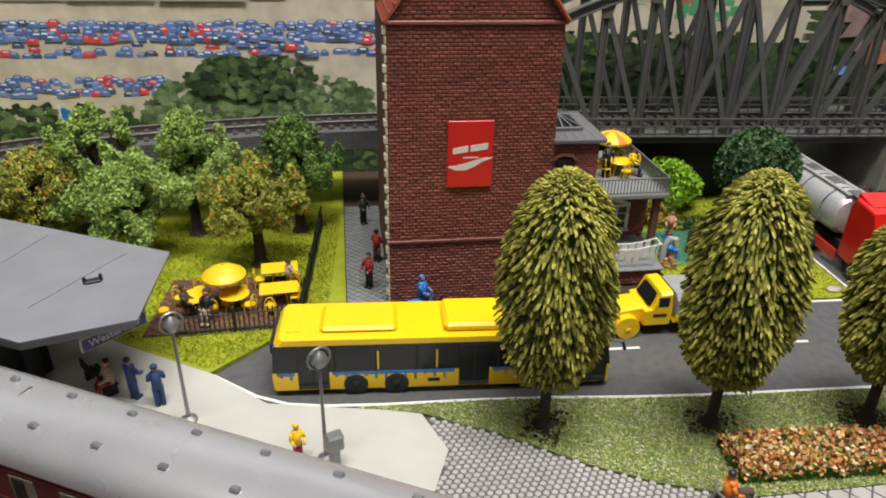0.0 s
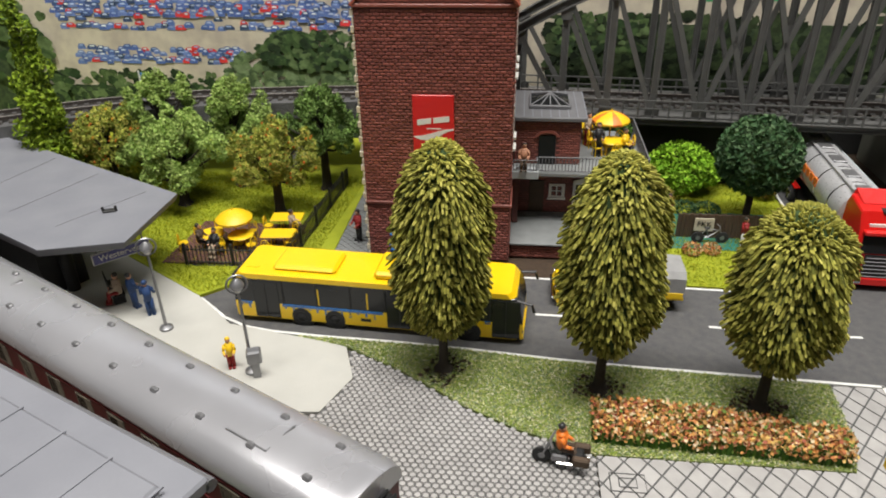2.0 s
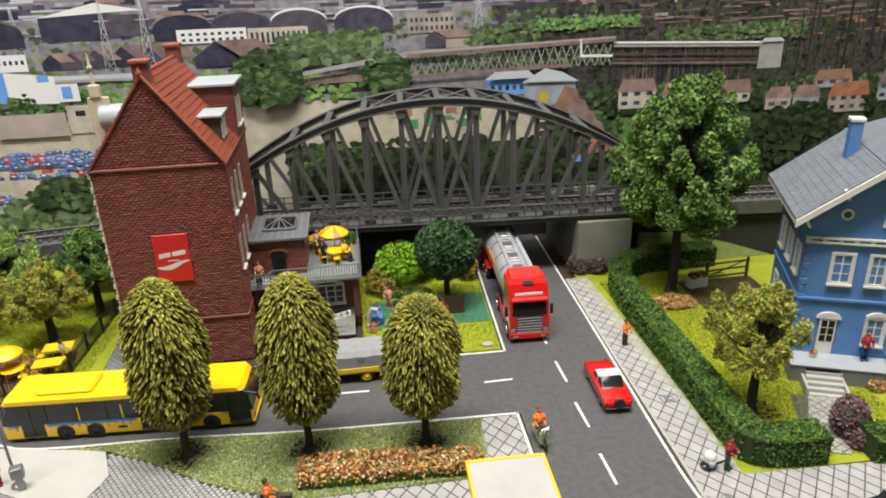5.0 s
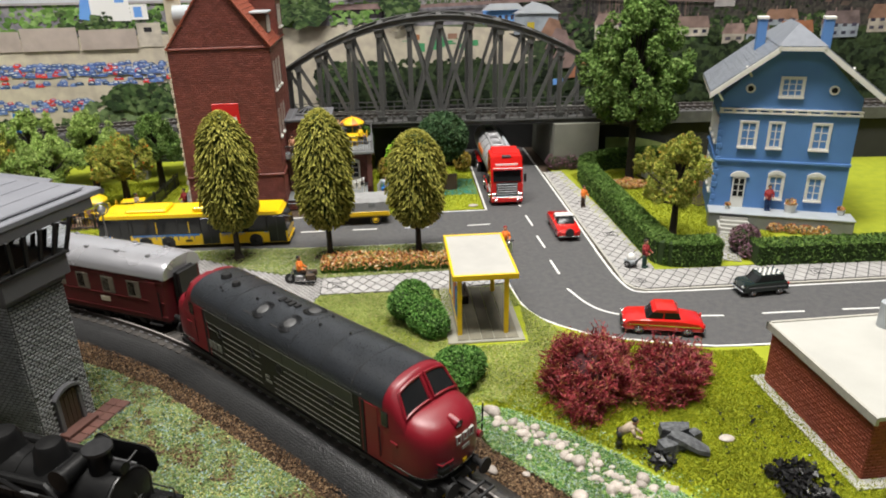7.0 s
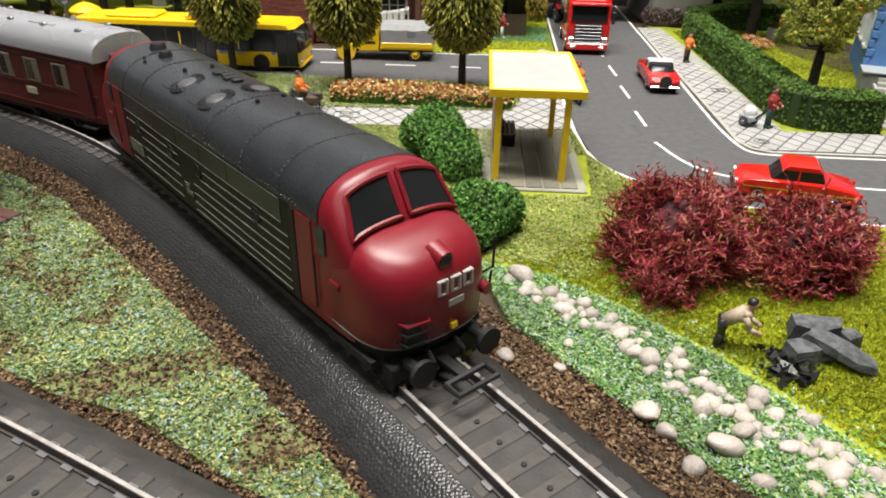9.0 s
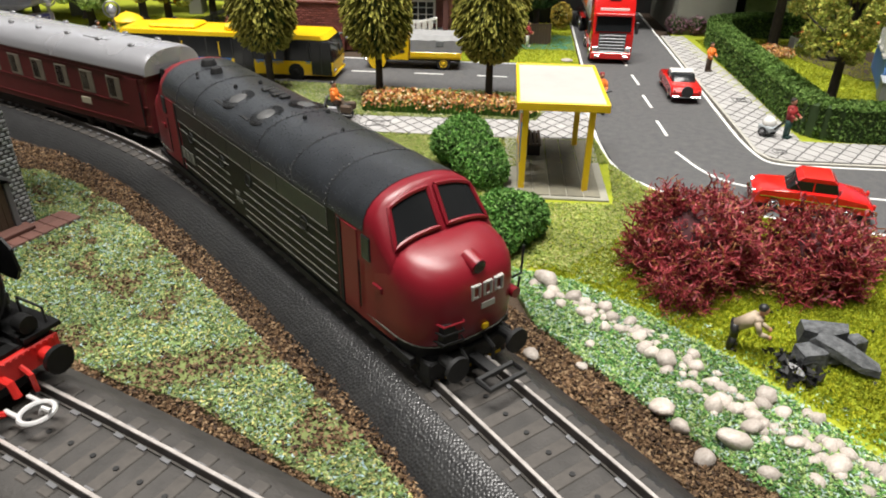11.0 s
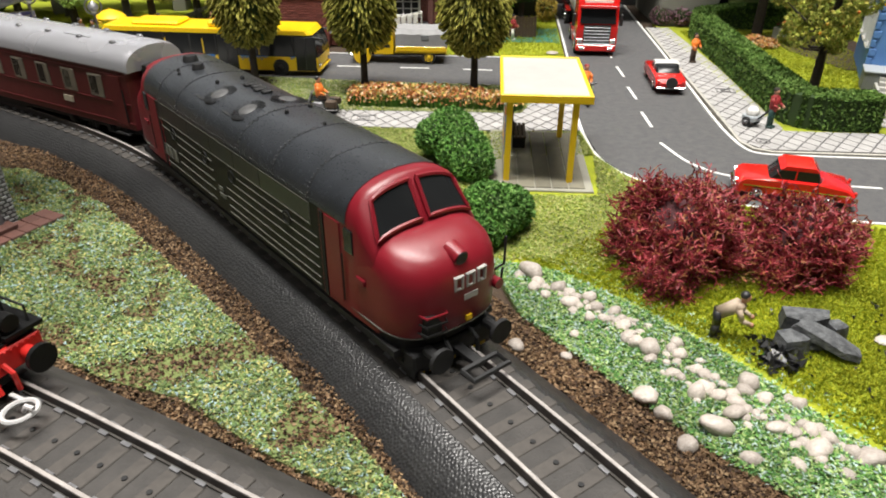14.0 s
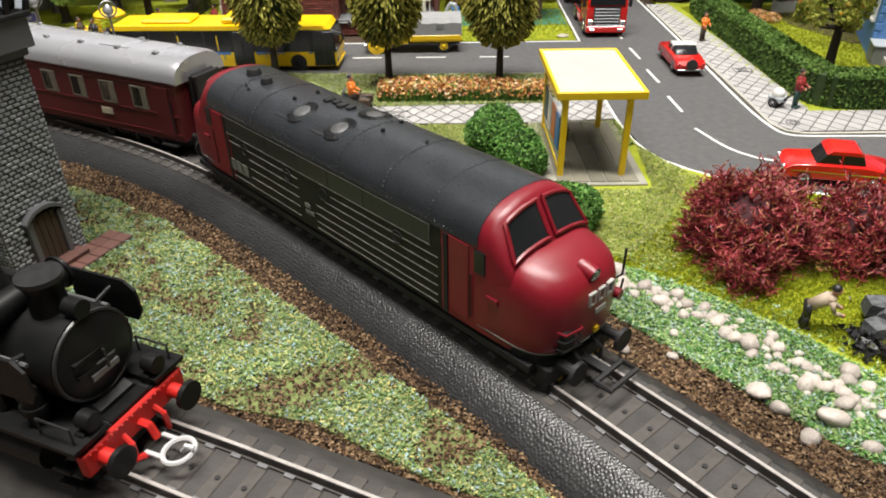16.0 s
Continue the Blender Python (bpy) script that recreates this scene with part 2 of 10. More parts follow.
    towerstone=mat("grey_moulded_block", (0.3, 0.31, 0.31), (0.24, 0.25, 0.25), 0.6, 0.6, bump=0.006, vary=0.06),
    roofblack=mat("satin_black_roof", (0.027, 0.03, 0.035), (0.018, 0.02, 0.023), 0.6, 0.3, bump=0.003, fine=0.05, spec=0.7),
    blind=mat("dull_window_blind", (0.24, 0.21, 0.16), (0.16, 0.14, 0.11), 0.3, 0.6),
    gritty=pebbled("gritty_grey_deck", (0.07, 0.07, 0.072), (0.11, 0.11, 0.11), 0.1, 0.6, 0.04),
    steamblack=mat("black_engine_paint", (0.005, 0.005, 0.0055), (0.009, 0.009, 0.009), 0.4, 0.42, bump=0.004, spec=0.25),
    # paler grey than the boiler, for rims, thin pipes, rails and treads
    steamgrey=mat("worn_engine_edges", (0.028, 0.028, 0.029), (0.014, 0.014, 0.015), 0.2, 0.35, spec=0.5),
    shelterfloor=mat("grey_brown_boards", (0.2, 0.185, 0.135), (0.15, 0.14, 0.105), 0.4, 0.65, bump=0.006, vary=0.12),
    pavebase=mat("weathered_slab", (0.33, 0.32, 0.26), (0.25, 0.24, 0.2), 0.8, 0.8, bump=0.01),
    mint=mat("mint_scooter_paint", (0.35, 0.42, 0.25), None, 0.4, 0.3),
)


# ---- shapes ----
class Geo:
    """Vertices and faces gathered in prototype metres."""

    def __init__(self):
        self.v, self.f = [], []

    def add(self, verts, faces, m=None):
        o = len(self.v)
        self.v += [tuple(m @ Vector(p)) for p in verts] if m else [tuple(p) for p in verts]
        self.f += [tuple(i + o for i in face) for face in faces]
        return self

    def box(self, x0, y0, z0, x1, y1, z1, b=0.0, m=None):
        if b <= 0:
            v = [(x, y, z) for z in (z0, z1) for y in (y0, y1) for x in (x0, x1)]
            return self.add(v, [(0, 2, 3, 1), (4, 5, 7, 6), (0, 1, 5, 4), (2, 6, 7, 3), (0, 4, 6, 2), (1, 3, 7, 5)], m)
        b = min(b, (x1 - x0) / 2.2, (y1 - y0) / 2.2, (z1 - z0) / 2.2)
        v, at = [], {}
        for sx in (0, 1):
            for sy in (0, 1):
                for sz in (0, 1):
                    c = [(x0, x1)[sx], (y0, y1)[sy], (z0, z1)[sz]]
                    for a in range(3):
                        p = [c[n] if n == a else c[n] + (b if (sx, sy, sz)[n] == 0 else -b) for n in range(3)]
                        at[(sx, sy, sz, a)] = len(v)
                        v.append(p)
        f = []
        for a in range(3):
            i, j = [n for n in range(3) if n != a]
            for s in (0, 1):
                q = []
                for u, w in ((0, 0), (1, 0), (1, 1), (0, 1)):
                    k = [0, 0, 0]
                    k[a], k[i], k[j] = s, u, w
                    q.append(at[(*k, a)])
                f.append(q)
            for u in (0, 1):
                for w in (0, 1):
                    k0, k1 = [0, 0, 0], [0, 0, 0]
                    k0[i] = k1[i] = u
                    k0[j] = k1[j] = w
                    k1[a] = 1
                    f.append([at[(*k0, i)], at[(*k1, i)], at[(*k1, j)], at[(*k0, j)]])
        for sx in (0, 1):
            for sy in (0, 1):
                for sz in (0, 1):
                    f.append([at[(sx, sy, sz, a)] for a in range(3)])
        return self.add(v, f, m)

    def tube(self, p0, p1, r0, r1=None, n=10, caps=True, m=None):
        r1 = r0 if r1 is None else r1
        p0, p1 = Vector(p0), Vector(p1)
        d = (p1 - p0).normalized()
        a = d.orthogonal().normalized()
        c = d.cross(a)
        v = []
        for p, r in ((p0, r0), (p1, r1)):
            v += [p + r * (math.cos(2 * math.pi * i / n) * a + math.sin(2 * math.pi * i / n) * c) for i in range(n)]
        f = [(i, (i + 1) % n, n + (i + 1) % n, n + i) for i in range(n)]
        if caps:
            f += [tuple(range(n))[::-1], tuple(range(n, 2 * n))]
        return self.add(v, f, m)

    def line(self, pts, r, n=6, m=None):
        """A bent round bar through the points, in one piece."""
        pts = [Vector(p) for p in pts]
        rows, a = [], None
        for i, p in enumerate(pts):
            d = (pts[min(i + 1, len(pts) - 1)] - pts[max(i - 1, 0)]).normalized()
            a = d.orthogonal() if a is None else a - d * a.dot(d)
            a = a.normalized() if a.length > 1e-6 else d.orthogonal().normalized()
            c = d.cross(a)
            rows.append([tuple(p + r * (math.cos(2 * math.pi * k / n) * a + math.sin(2 * math.pi * k / n) * c)) for k in range(n)])
        return self.loft(rows, m=m)

    def lathe(self, prof, n=16, m=None):
        """prof: rows of radius, z, turned round z."""
        v = [(r * math.cos(2 * math.pi * i / n), r * math.sin(2 * math.pi * i / n), z) for r, z in prof for i in range(n)]
        f = [(k * n + i, k * n + (i + 1) % n, (k + 1) * n + (i + 1) % n, (k + 1) * n + i) for k in range(len(prof) - 1) for i in range(n)]
        f += [tuple(range(n))[::-1], tuple(range((len(prof) - 1) * n, len(prof) * n))]
        return self.add(v, f, m)

    def ball(self, c, r, n=10, k=6, sc=(1, 1, 1), m=None):
        prof = [(max(1e-4, math.sin(math.pi * j / k)), -math.cos(math.pi * j / k)) for j in range(k + 1)]
        t = Matrix.Translation(c) @ Matrix.Diagonal((r * sc[0], r * sc[1], r * sc[2], 1))
        return self.lathe(prof, n, (m @ t) if m else t)

    def plate(self, poly, z0, z1, m=None):
        n = len(poly)
        v = [(x, y, z0) for x, y in poly] + [(x, y, z1) for x, y in poly]
        f = [(i, (i + 1) % n, n + (i + 1) % n, n + i) for i in range(n)] + [tuple(range(n))[::-1], tuple(range(n, 2 * n))]
        return self.add(v, f, m)

    def loft(self, rows, closed=True, caps=True, m=None):
        """Rows of points of equal number, skinned one to the next."""
        n = len(rows[0])
        v = [p for row in rows for p in row]
        k = n if closed else n - 1
        f = [(j * n + i, j * n + (i + 1) % n, (j + 1) * n + (i + 1) % n, (j + 1) * n + i) for j in range(len(rows) - 1) for i in range(k)]
        if caps:
            f += [tuple(range(n))[::-1], tuple(range((len(rows) - 1) * n, len(rows) * n))]
        return self.add(v, f, m)


def meshed(name, g, material, angle=35.0, fix=True):
    me = bpy.data.meshes.new(name)
    me.from_pydata((np.array(g.v) * K).tolist(), [], g.f)
    me.materials.append(material)
    if fix and len(g.f) < 30000:
        bm = bmesh.new()
        bm.from_mesh(me)
        bmesh.ops.recalc_face_normals(bm, faces=bm.faces)
        bm.to_mesh(me)
        bm.free()
    if angle:
        me.polygons.foreach_set("use_smooth", [True] * len(me.polygons))
        me.set_sharp_from_angle(angle=radians(angle))
    return me


def part(name, g, material, parent=None, label="", angle=35.0, fix=True, kind=""):
    ob = new(name, meshed(name, g, material, angle, fix))
    ob.parent = parent
    return tagged(ob, label=label, kind=kind)


def thing(name, x, y, z, rz=0.0, label="", category="", group="", kind="", rx=0.0, ry=0.0):
    ob = new(name)
    ob.empty_display_size = 0.005
    ob.matrix_basis = pose(K * x, K * y, K * z, rx, ry, rz)
    return tagged(ob, label, category, group, kind)


def solid(name, g, material, x=0, y=0, z=0, rz=0.0, label="", category="", group="", kind="", angle=35.0, fix=True):
    """A thing that is one mesh."""
    ob = new(name, meshed(name, g, material, angle, fix))
    ob.matrix_basis = pose(K * x, K * y, K * z, 0, 0, rz)
    return tagged(ob, label, category, group, kind)


def at(x, y, z=0.0, rz=0.0):
    return pose(K * x, K * y, K * z, 0, 0, rz)


def T(x=0, y=0, z=0, rx=0, ry=0, rz=0, s=1.0):
    return pose(x, y, z, rx, ry, rz) @ Matrix.Scale(s, 4)


def smoothed(pts, rounds=2):
    """Corner cutting, for curved lines."""
    for _ in range(rounds):
        out = [pts[0]]
        for a, b in zip(pts, pts[1:]):
            a, b = Vector(a), Vector(b)
            out += [tuple(a * 0.75 + b * 0.25), tuple(a * 0.25 + b * 0.75)]
        pts = out + [pts[-1]]
    return pts


def spaced(pts, step):
    """Points at even steps along a line of 2D points, each with its heading in degrees."""
    pts = [Vector(p[:2]) for p in pts]
    out, carry = [], 0.0
    for a, b in zip(pts, pts[1:]):
        d = (b - a).length
        s = carry
        while s < d:
            p = a.lerp(b, s / d)
            out.append((p.x, p.y, math.degrees(math.atan2(b.y - a.y, b.x - a.x))))
            s += step
        carry = s - d
    return out


def ribbon(pts, width, z0, z1, shift=0.0):
    """A strip of that width along a line of 2D points."""
    g, rows = Geo(), []
    for i, p in enumerate(pts):
        a, b = Vector(pts[max(i - 1, 0)][:2]), Vector(pts[min(i + 1, len(pts) - 1)][:2])
        d = (b - a).normalized()
        n = Vector((-d.y, d.x))
        l, r = Vector(p[:2]) + n * (shift + width / 2), Vector(p[:2]) + n * (shift - width / 2)
        rows.append([(l.x, l.y, z0), (l.x, l.y, z1), (r.x, r.y, z1), (r.x, r.y, z0)])
    return g.loft(rows)


def inside(x, y, poly):
    hit = False
    for (x0, y0), (x1, y1) in zip(poly, poly[1:] + poly[:1]):
        if (y0 > y) != (y1 > y) and x < (x1 - x0) * (y - y0) / (y1 - y0) + x0:
            hit = not hit
    return hit


def flakes(poly, count, size, z=0.0, lift=0.06, seed=1, flat=0.6, keep=None, slim=(1, 1, 1)):
    """Small irregular crumbs strewn over an area: three-sided chips, each a loose piece."""
    rnd = np.random.default_rng(seed)
    xs, ys = np.array([p[0] for p in poly]), np.array([p[1] for p in poly])
    x, y = rnd.uniform(xs.min(), xs.max(), count), rnd.uniform(ys.min(), ys.max(), count)
    hit = np.zeros(count, bool)
    for x0, y0, x1, y1 in zip(xs, ys, np.roll(xs, -1), np.roll(ys, -1)):
        if y0 != y1:
            hit ^= ((y0 > y) != (y1 > y)) & (x < (x1 - x0) * (y - y0) / (y1 - y0) + x0)
    if keep:
        hit &= np.array([h and keep(a, b, rnd) for a, b, h in zip(x, y, hit)], bool)
    x, y = x[hit], y[hit]
    n = len(x)
    base = np.array([(1, 0, -0.4), (-0.5, 0.87, -0.4), (-0.5, -0.87, -0.4), (0, 0, 0.8)])
    u = rnd.normal(size=(n, 3))
    u /= np.linalg.norm(u, axis=1)[:, None]
    w = np.cross(u, rnd.normal(size=(n, 3)))
    w /= np.linalg.norm(w, axis=1)[:, None]
    q = np.stack([u, w, np.cross(u, w)], axis=2)
    v = np.einsum("nij,nkj->nki", q, base * slim * rnd.uniform(0.6, 1.3, (n, 4, 1)))
    v = v * (size * rnd.uniform(0.5, 1.4, (n, 1, 1))) * (1, 1, flat)
    v += np.stack([x, y, z + rnd.uniform(0, lift, n)], axis=1)[:, None, :]
    g = Geo()
    g.v = [tuple(p) for p in v.reshape(-1, 3).tolist()]
    g.f = [f for k in range(0, 4 * n, 4) for f in ((k, k + 1, k + 3), (k + 1, k + 2, k + 3), (k + 2, k, k + 3))]
    return g


def leaves(blobs, count, size, seed=1, shell=0.55, droop=0.0):
    """A crown of small folded leaves strewn through blobs given as x, y, z, radius (and flattening)."""
    rnd = np.random.default_rng(seed)
    w = np.array([b[3] ** 2 for b in blobs])
    pick = rnd.choice(len(blobs), count, p=w / w.sum())
    mid = np.array([b[:3] for b in blobs])[pick]
    rad = np.array([b[3] for b in blobs])[pick]
    flat = np.array([b[4] if len(b) > 4 else 0.85 for b in blobs])[pick]
    d = rnd.normal(size=(count, 3))
    d /= np.linalg.norm(d, axis=1)[:, None]
    c = mid + d * (rad * rnd.uniform(shell, 1.0, count) ** 0.6)[:, None] * np.stack([np.ones(count), np.ones(count), flat], axis=1)
    c[:, 2] -= droop * rnd.uniform(0, 1, count)
    a = rnd.normal(size=(count, 3))
    a /= np.linalg.norm(a, axis=1)[:, None]
    b = np.cross(a, rnd.normal(size=(count, 3)))
    b /= np.linalg.norm(b, axis=1)[:, None]
    s = (size * rnd.uniform(0.6, 1.3, count))[:, None]
    u, t, lift = a * s, b * s * 0.55, np.cross(a, b) * s * 0.25
    v = np.stack([c - u, c + t + lift, c + u, c - t + lift], axis=1).reshape(-1, 3)
    g = Geo()
    g.v = [tuple(p) for p in v.tolist()]
    g.f = [f for k in range(0, 4 * count, 4) for f in ((k, k + 1, k + 2), (k, k + 2, k + 3))]
    return g


# ---- unseen hall added round the layout; its dark paint cuts bounced light ----
g = Geo().box(-180, -180, -88, 200, 180, -87)
solid("floor", g, M["carpet"], label="dark grey carpeted hall floor", category="floor", kind="structure")
g = Geo().box(-180, -180, 150, 200, 180, 151)
solid("ceiling", g, M["wallpaint"], label="plain dark hall ceiling, out of view, that limits bounced light", category="ceiling", kind="structure")
for n, (x0, y0, x1, y1) in dict(wall_north=(-180, 180, 200, 181), wall_south=(-180, -181, 200, -180), wall_east=(200, -180, 201, 180), wall_west=(-181, -180, -180, 180)).items():
    solid(n, Geo().box(x0, y0, -87, x1, y1, 150), M["wallpaint"], label="plain dark hall wall, out of view, that limits bounced light", category="wall", kind="structure")

# ---- the board and its surfaces ----
solid("layout_base", Geo().box(-58, -43, -87, 83, 48.2, -3), M["carpet"], label="plain dark skirt carrying the layout board", category="base", kind="structure")
g = Geo().box(-60, -45, -3, 85, 47.2, -0.1)
solid("ground", g, M["soil"], label="layout board covered with brown scatter soil", category="ground", kind="structure")

ROAD = [(-5.5, 25.5), (-3.2, 23.55), (-0.7, 23.05), (5.5, 22.85), (12.1, 22.2), (17.2, 22.0), (23.25, 21.76), (23.15, 18.7), (23.05, 14.9),
        (23.27, 12), (24.1, 10.1), (26.2, 8.3), (31, 6.5), (33.3, 6.3), (75, 4.2), (75, 11.2), (40.4, 12.26), (30.3, 12.65), (29.6, 13.2),
        (29.3, 16.6), (29.75, 26.5), (30.2, 40.2), (30.4, 46.5), (24.5, 46.5), (24.3, 40), (23.75, 28.1), (17, 28.35), (9, 28.65), (-1, 28.9), (-3.5, 27.4)]
solid("road", Geo().plate(ROAD, -0.1, 0.0), M["asphalt"], label="dark grey asphalt street with fine grain", category="road", kind="structure")

road_line = thing("road_marking", 0, 0, 0, label="white painted edge lines and lane dashes", category="road marking", kind="structure")
EDGES = [
    smoothed([(-5.5, 25.5), (-3.2, 23.6), (-0.7, 23.12), (5.5, 22.9), (12.1, 22.25), (17.2, 22.05), (23.1, 21.8)], 1),
    [(23.05, 21.85), (23.0, 18.7), (22.95, 14.9)],
    smoothed([(22.95, 14.9), (23.1, 12), (24.0, 10.05), (26.2, 8.2), (31, 6.55), (33.3, 6.35), (75, 4.3)], 1),
    smoothed([(75, 11.1), (40.4, 12.2), (30.9, 12.6), (30.0, 12.75), (29.6, 13.2), (29.45, 14.5), (29.4, 16.6), (29.85, 26.5), (30.3, 40.2), (30.5, 46)], 2),
    [(24.4, 46), (24.35, 40), (23.78, 28.0)],
    [(23.85, 28.05), (17, 28.25), (9, 28.6), (2, 28.75)],
]
for line in EDGES:
    part("edge_line", ribbon(line, 0.14, -0.05, 0.02), M["roadpaint"], road_line)
for a, b in (((26.46, 26.32), (26.48, 24.15)), ((26.33, 22.18), (26.36, 20.0)), ((26.2, 17.95), (26.22, 15.8)), ((26.55, 30.6), (26.5, 28.4)),
             ((21.9, 24.94), (23.55, 24.97)), ((17.4, 25.2), (19.1, 25.1)), ((13.7, 25.35), (15.43, 25.3)), ((10.0, 25.5), (11.7, 25.45)), ((35.5, 9.35), (37.8, 9.25)), ((39.9, 9.15), (42.2, 9.0))):
    part("lane_dash", ribbon([a, b], 0.14, -0.05, 0.02), M["roadpaint"], road_line)
part("curved_line", ribbon(smoothed([(26.15, 13.8), (26.7, 11.65), (27.5, 10.6), (28.4, 10.15), (31, 9.7), (33.4, 9.4)], 2), 0.14, -0.05, 0.02), M["roadpaint"], road_line)

PLATFORM = [(2.9, 20.4), (2.1, 18.4), (-3, 18.0), (-14, 24), (-25, 32), (-22, 36.5), (-11.6, 29.3), (-5.6, 25.55), (-3.3, 23.5), (-0.7, 22.97), (1.2, 22.6), (2.2, 22.3)]
solid("pavement", Geo().plate(PLATFORM, -0.1, 0.1), M["concrete"], label="smooth pale concrete station platform", category="platform", kind="structure")

LAWN_LEFT = [(-60, 47), (-60, 24), (-22, 36.6), (-11.6, 29.4), (-5.65, 25.65), (-3.6, 27.55), (-1, 29.05), (-0.35, 29.2), (-0.35, 47)]
LAWN_HOUSE = [(15.3, 28.5), (23.6, 28.25), (24.15, 40), (24.3, 46), (9, 46), (9, 38.8), (15.3, 38.8)]
ISLAND = [(-0.3, 22.92), (5.5, 22.75), (12.1, 22.1), (21.05, 21.65), (20.85, 18.6), (20.3, 17.25), (11.96, 17.25), (9.3, 18.2), (7.4, 19.2), (4.9, 20.9), (2.3, 22.3)]
LAWN_LOW = [(11.2, 12.7), (12, 14.85), (19.4, 14.5), (22.85, 14.8), (23.1, 12), (23.95, 9.95), (26.1, 8.1), (31, 6.35), (33.2, 6.15), (75, 4.05), (75, -45), (34, -12), (26.0, -4.6), (23.0, -0.6), (20.2, 2.0), (17.3, 4.2), (13.2, 8.3), (11.0, 10.6)]
GARDEN = [(32, 15.4), (75, 14.3), (75, 38.5), (31.2, 38.5), (31.2, 37)]
VERGE = [(17.3, -6.5), (15.6, -4.3), (13.7, -2.3), (11.6, -0.15), (9.3, 2.15), (7.2, 4.3), (5.3, 6.2), (2.95, 7.95), (0.9, 9.1), (-4, 9.6), (-8, 7), (-6, 3), (2.5, 0.3), (7.8, -1.9), (9.5, -2.75), (11.5, -3.3), (14.1, -5.0)]
for poly, m, zt, label in ((LAWN_LEFT, "turf", 0.05, "bright yellow-green static grass lawn"), (LAWN_HOUSE, "turf", 0.05, "bright yellow-green static grass lawn beside the brick house"),
                           (ISLAND, "turfmix", 0.08, "speckled green turf island beside the street"), (LAWN_LOW, "turf", 0.06, "yellow-green lawn with dark crumbs"),
                           (GARDEN, "turf", 0.08, "yellow-green garden lawn"), (VERGE, "turfmix", 0.1, "speckled green turf verge between the tracks")):
    solid("lawn", Geo().plate(poly, -0.1, zt), M[m], label=label, category="lawn", kind="structure")


def clip(poly, quad):
    """The part of a convex polygon inside a convex one given counter-clockwise."""
    for (ax, ay), (bx, by) in zip(quad, quad[1:] + quad[:1]):
        side = lambda p: (bx - ax) * (p[1] - ay) - (by - ay) * (p[0] - ax)
        out = []
        for p, q in zip(poly, poly[1:] + poly[:1]):
            sp, sq = side(p), side(q)
            if sp >= 0:
                out.append(p)
            if (sp >= 0) != (sq >= 0):
                u = sp / (sp - sq)
                out.append((p[0] + u * (q[0] - p[0]), p[1] + u * (q[1] - p[1])))
        poly = out
        if len(poly) < 3:
            return []
    return poly


def diamonds(quads, turn, wx, wy, gap, z0, z1, ox=0.0, oy=0.0):
    """Tiles of a slanting grid, cut to the areas given."""
    g = Geo()
    c, s = math.cos(radians(turn)), math.sin(radians(turn))
    for quad in quads:
        cx, cy = sum(p[0] for p in quad) / len(quad), sum(p[1] for p in quad) / len(quad)
        r = max(math.hypot(p[0] - cx, p[1] - cy) for p in quad)
        nx, ny = int(2 * r / wx) + 2, int(2 * r / wy) + 2
        for i in range(-nx, nx + 1):
            for j in range(-ny, ny + 1):
                for h in (0, 0.5):
                    px, py = round(cx / wx) * wx + (i + h) * wx - cx, round(cy / wy) * wy + (j + h) * wy - cy
                    if abs(px) > r + wx or abs(py) > r + wy:
                        continue
                    tile = [(cx + px + dx, cy + py + dy) for dx, dy in ((-wx / 2 + gap, 0), (0, -wy / 2 + gap), (wx / 2 - gap, 0), (0, wy / 2 - gap))]
                    tile = clip(tile, quad)
                    if len(tile) > 2:
                        g.plate(tile, z0, z1)
    return g


SIDE_LOW = [[(12, 15), (19.4, 14.75), (20.3, 17.2), (12, 17.2)], [(19.4, 14.75), (22.85, 15.0), (22.9, 18.0), (20.6, 18.0)], [(20.6, 18.0), (22.9, 18.0), (22.9, 21.6), (21.08, 21.6)]]
SIDE_RIGHT = [[(29.68, 14.0), (32.05, 14.0), (32.3, 26.5), (30.1, 26.5)], [(30.1, 26.5), (32.3, 26.5), (32.0, 37.0), (30.5, 37.0)],
              [(29.75, 13.8), (30.35, 13.05), (32.05, 13.0), (32.05, 14.0), (29.68, 14.0)], [(32.05, 13.0), (41, 12.7), (41, 15.0), (32.05, 15.4)], [(41, 12.7), (75, 11.6), (75, 14.1), (41, 15.0)]]
for quads, label in ((SIDE_LOW, "light grey pavement of diamond tiles beside the turf island"), (SIDE_RIGHT, "light grey pavement of diamond tiles along the hedge")):
    base = thing("pavement", 0, 0, 0, label=label, category="pavement", kind="structure")
    for q in quads:
        part("bed", Geo().plate(q, -0.1, 0.05), M["joint"], base)
    part("tile_field", diamonds(quads, 0, 0.78, 1.0, 0.045, 0.0, 0.09), M["paver"], base, fix=False, angle=0, kind="stuff")
for line in ([(29.65, 14.0), (29.75, 16.6), (30.05, 26.5), (30.45, 37)], [(75, 11.45), (41, 12.5), (30.6, 12.85), (29.95, 13.2), (29.65, 14.0)]):
    solid("kerb", ribbon(line, 0.16, -0.1, 0.08), M["kerb"], label="narrow pale kerb strip with moss", category="kerb", kind="structure")

COBBLE = [(2.9, 20.4), (2.1, 18.4), (0, 17), (6, 13.8), (9.5, 10.2), (11.1, 12.7), (11.95, 15), (11.96, 17.2), (9.3, 18.15), (7.4, 19.15), (4.9, 20.85), (3.2, 21.8), (2.3, 22.2)]
base = thing("pavement", 0, 0, 0, label="light grey square of small round cobbles", category="pavement", kind="structure")
part("bed", Geo().plate(COBBLE, -0.1, 0.03), M["joint"], base)
g = Geo()
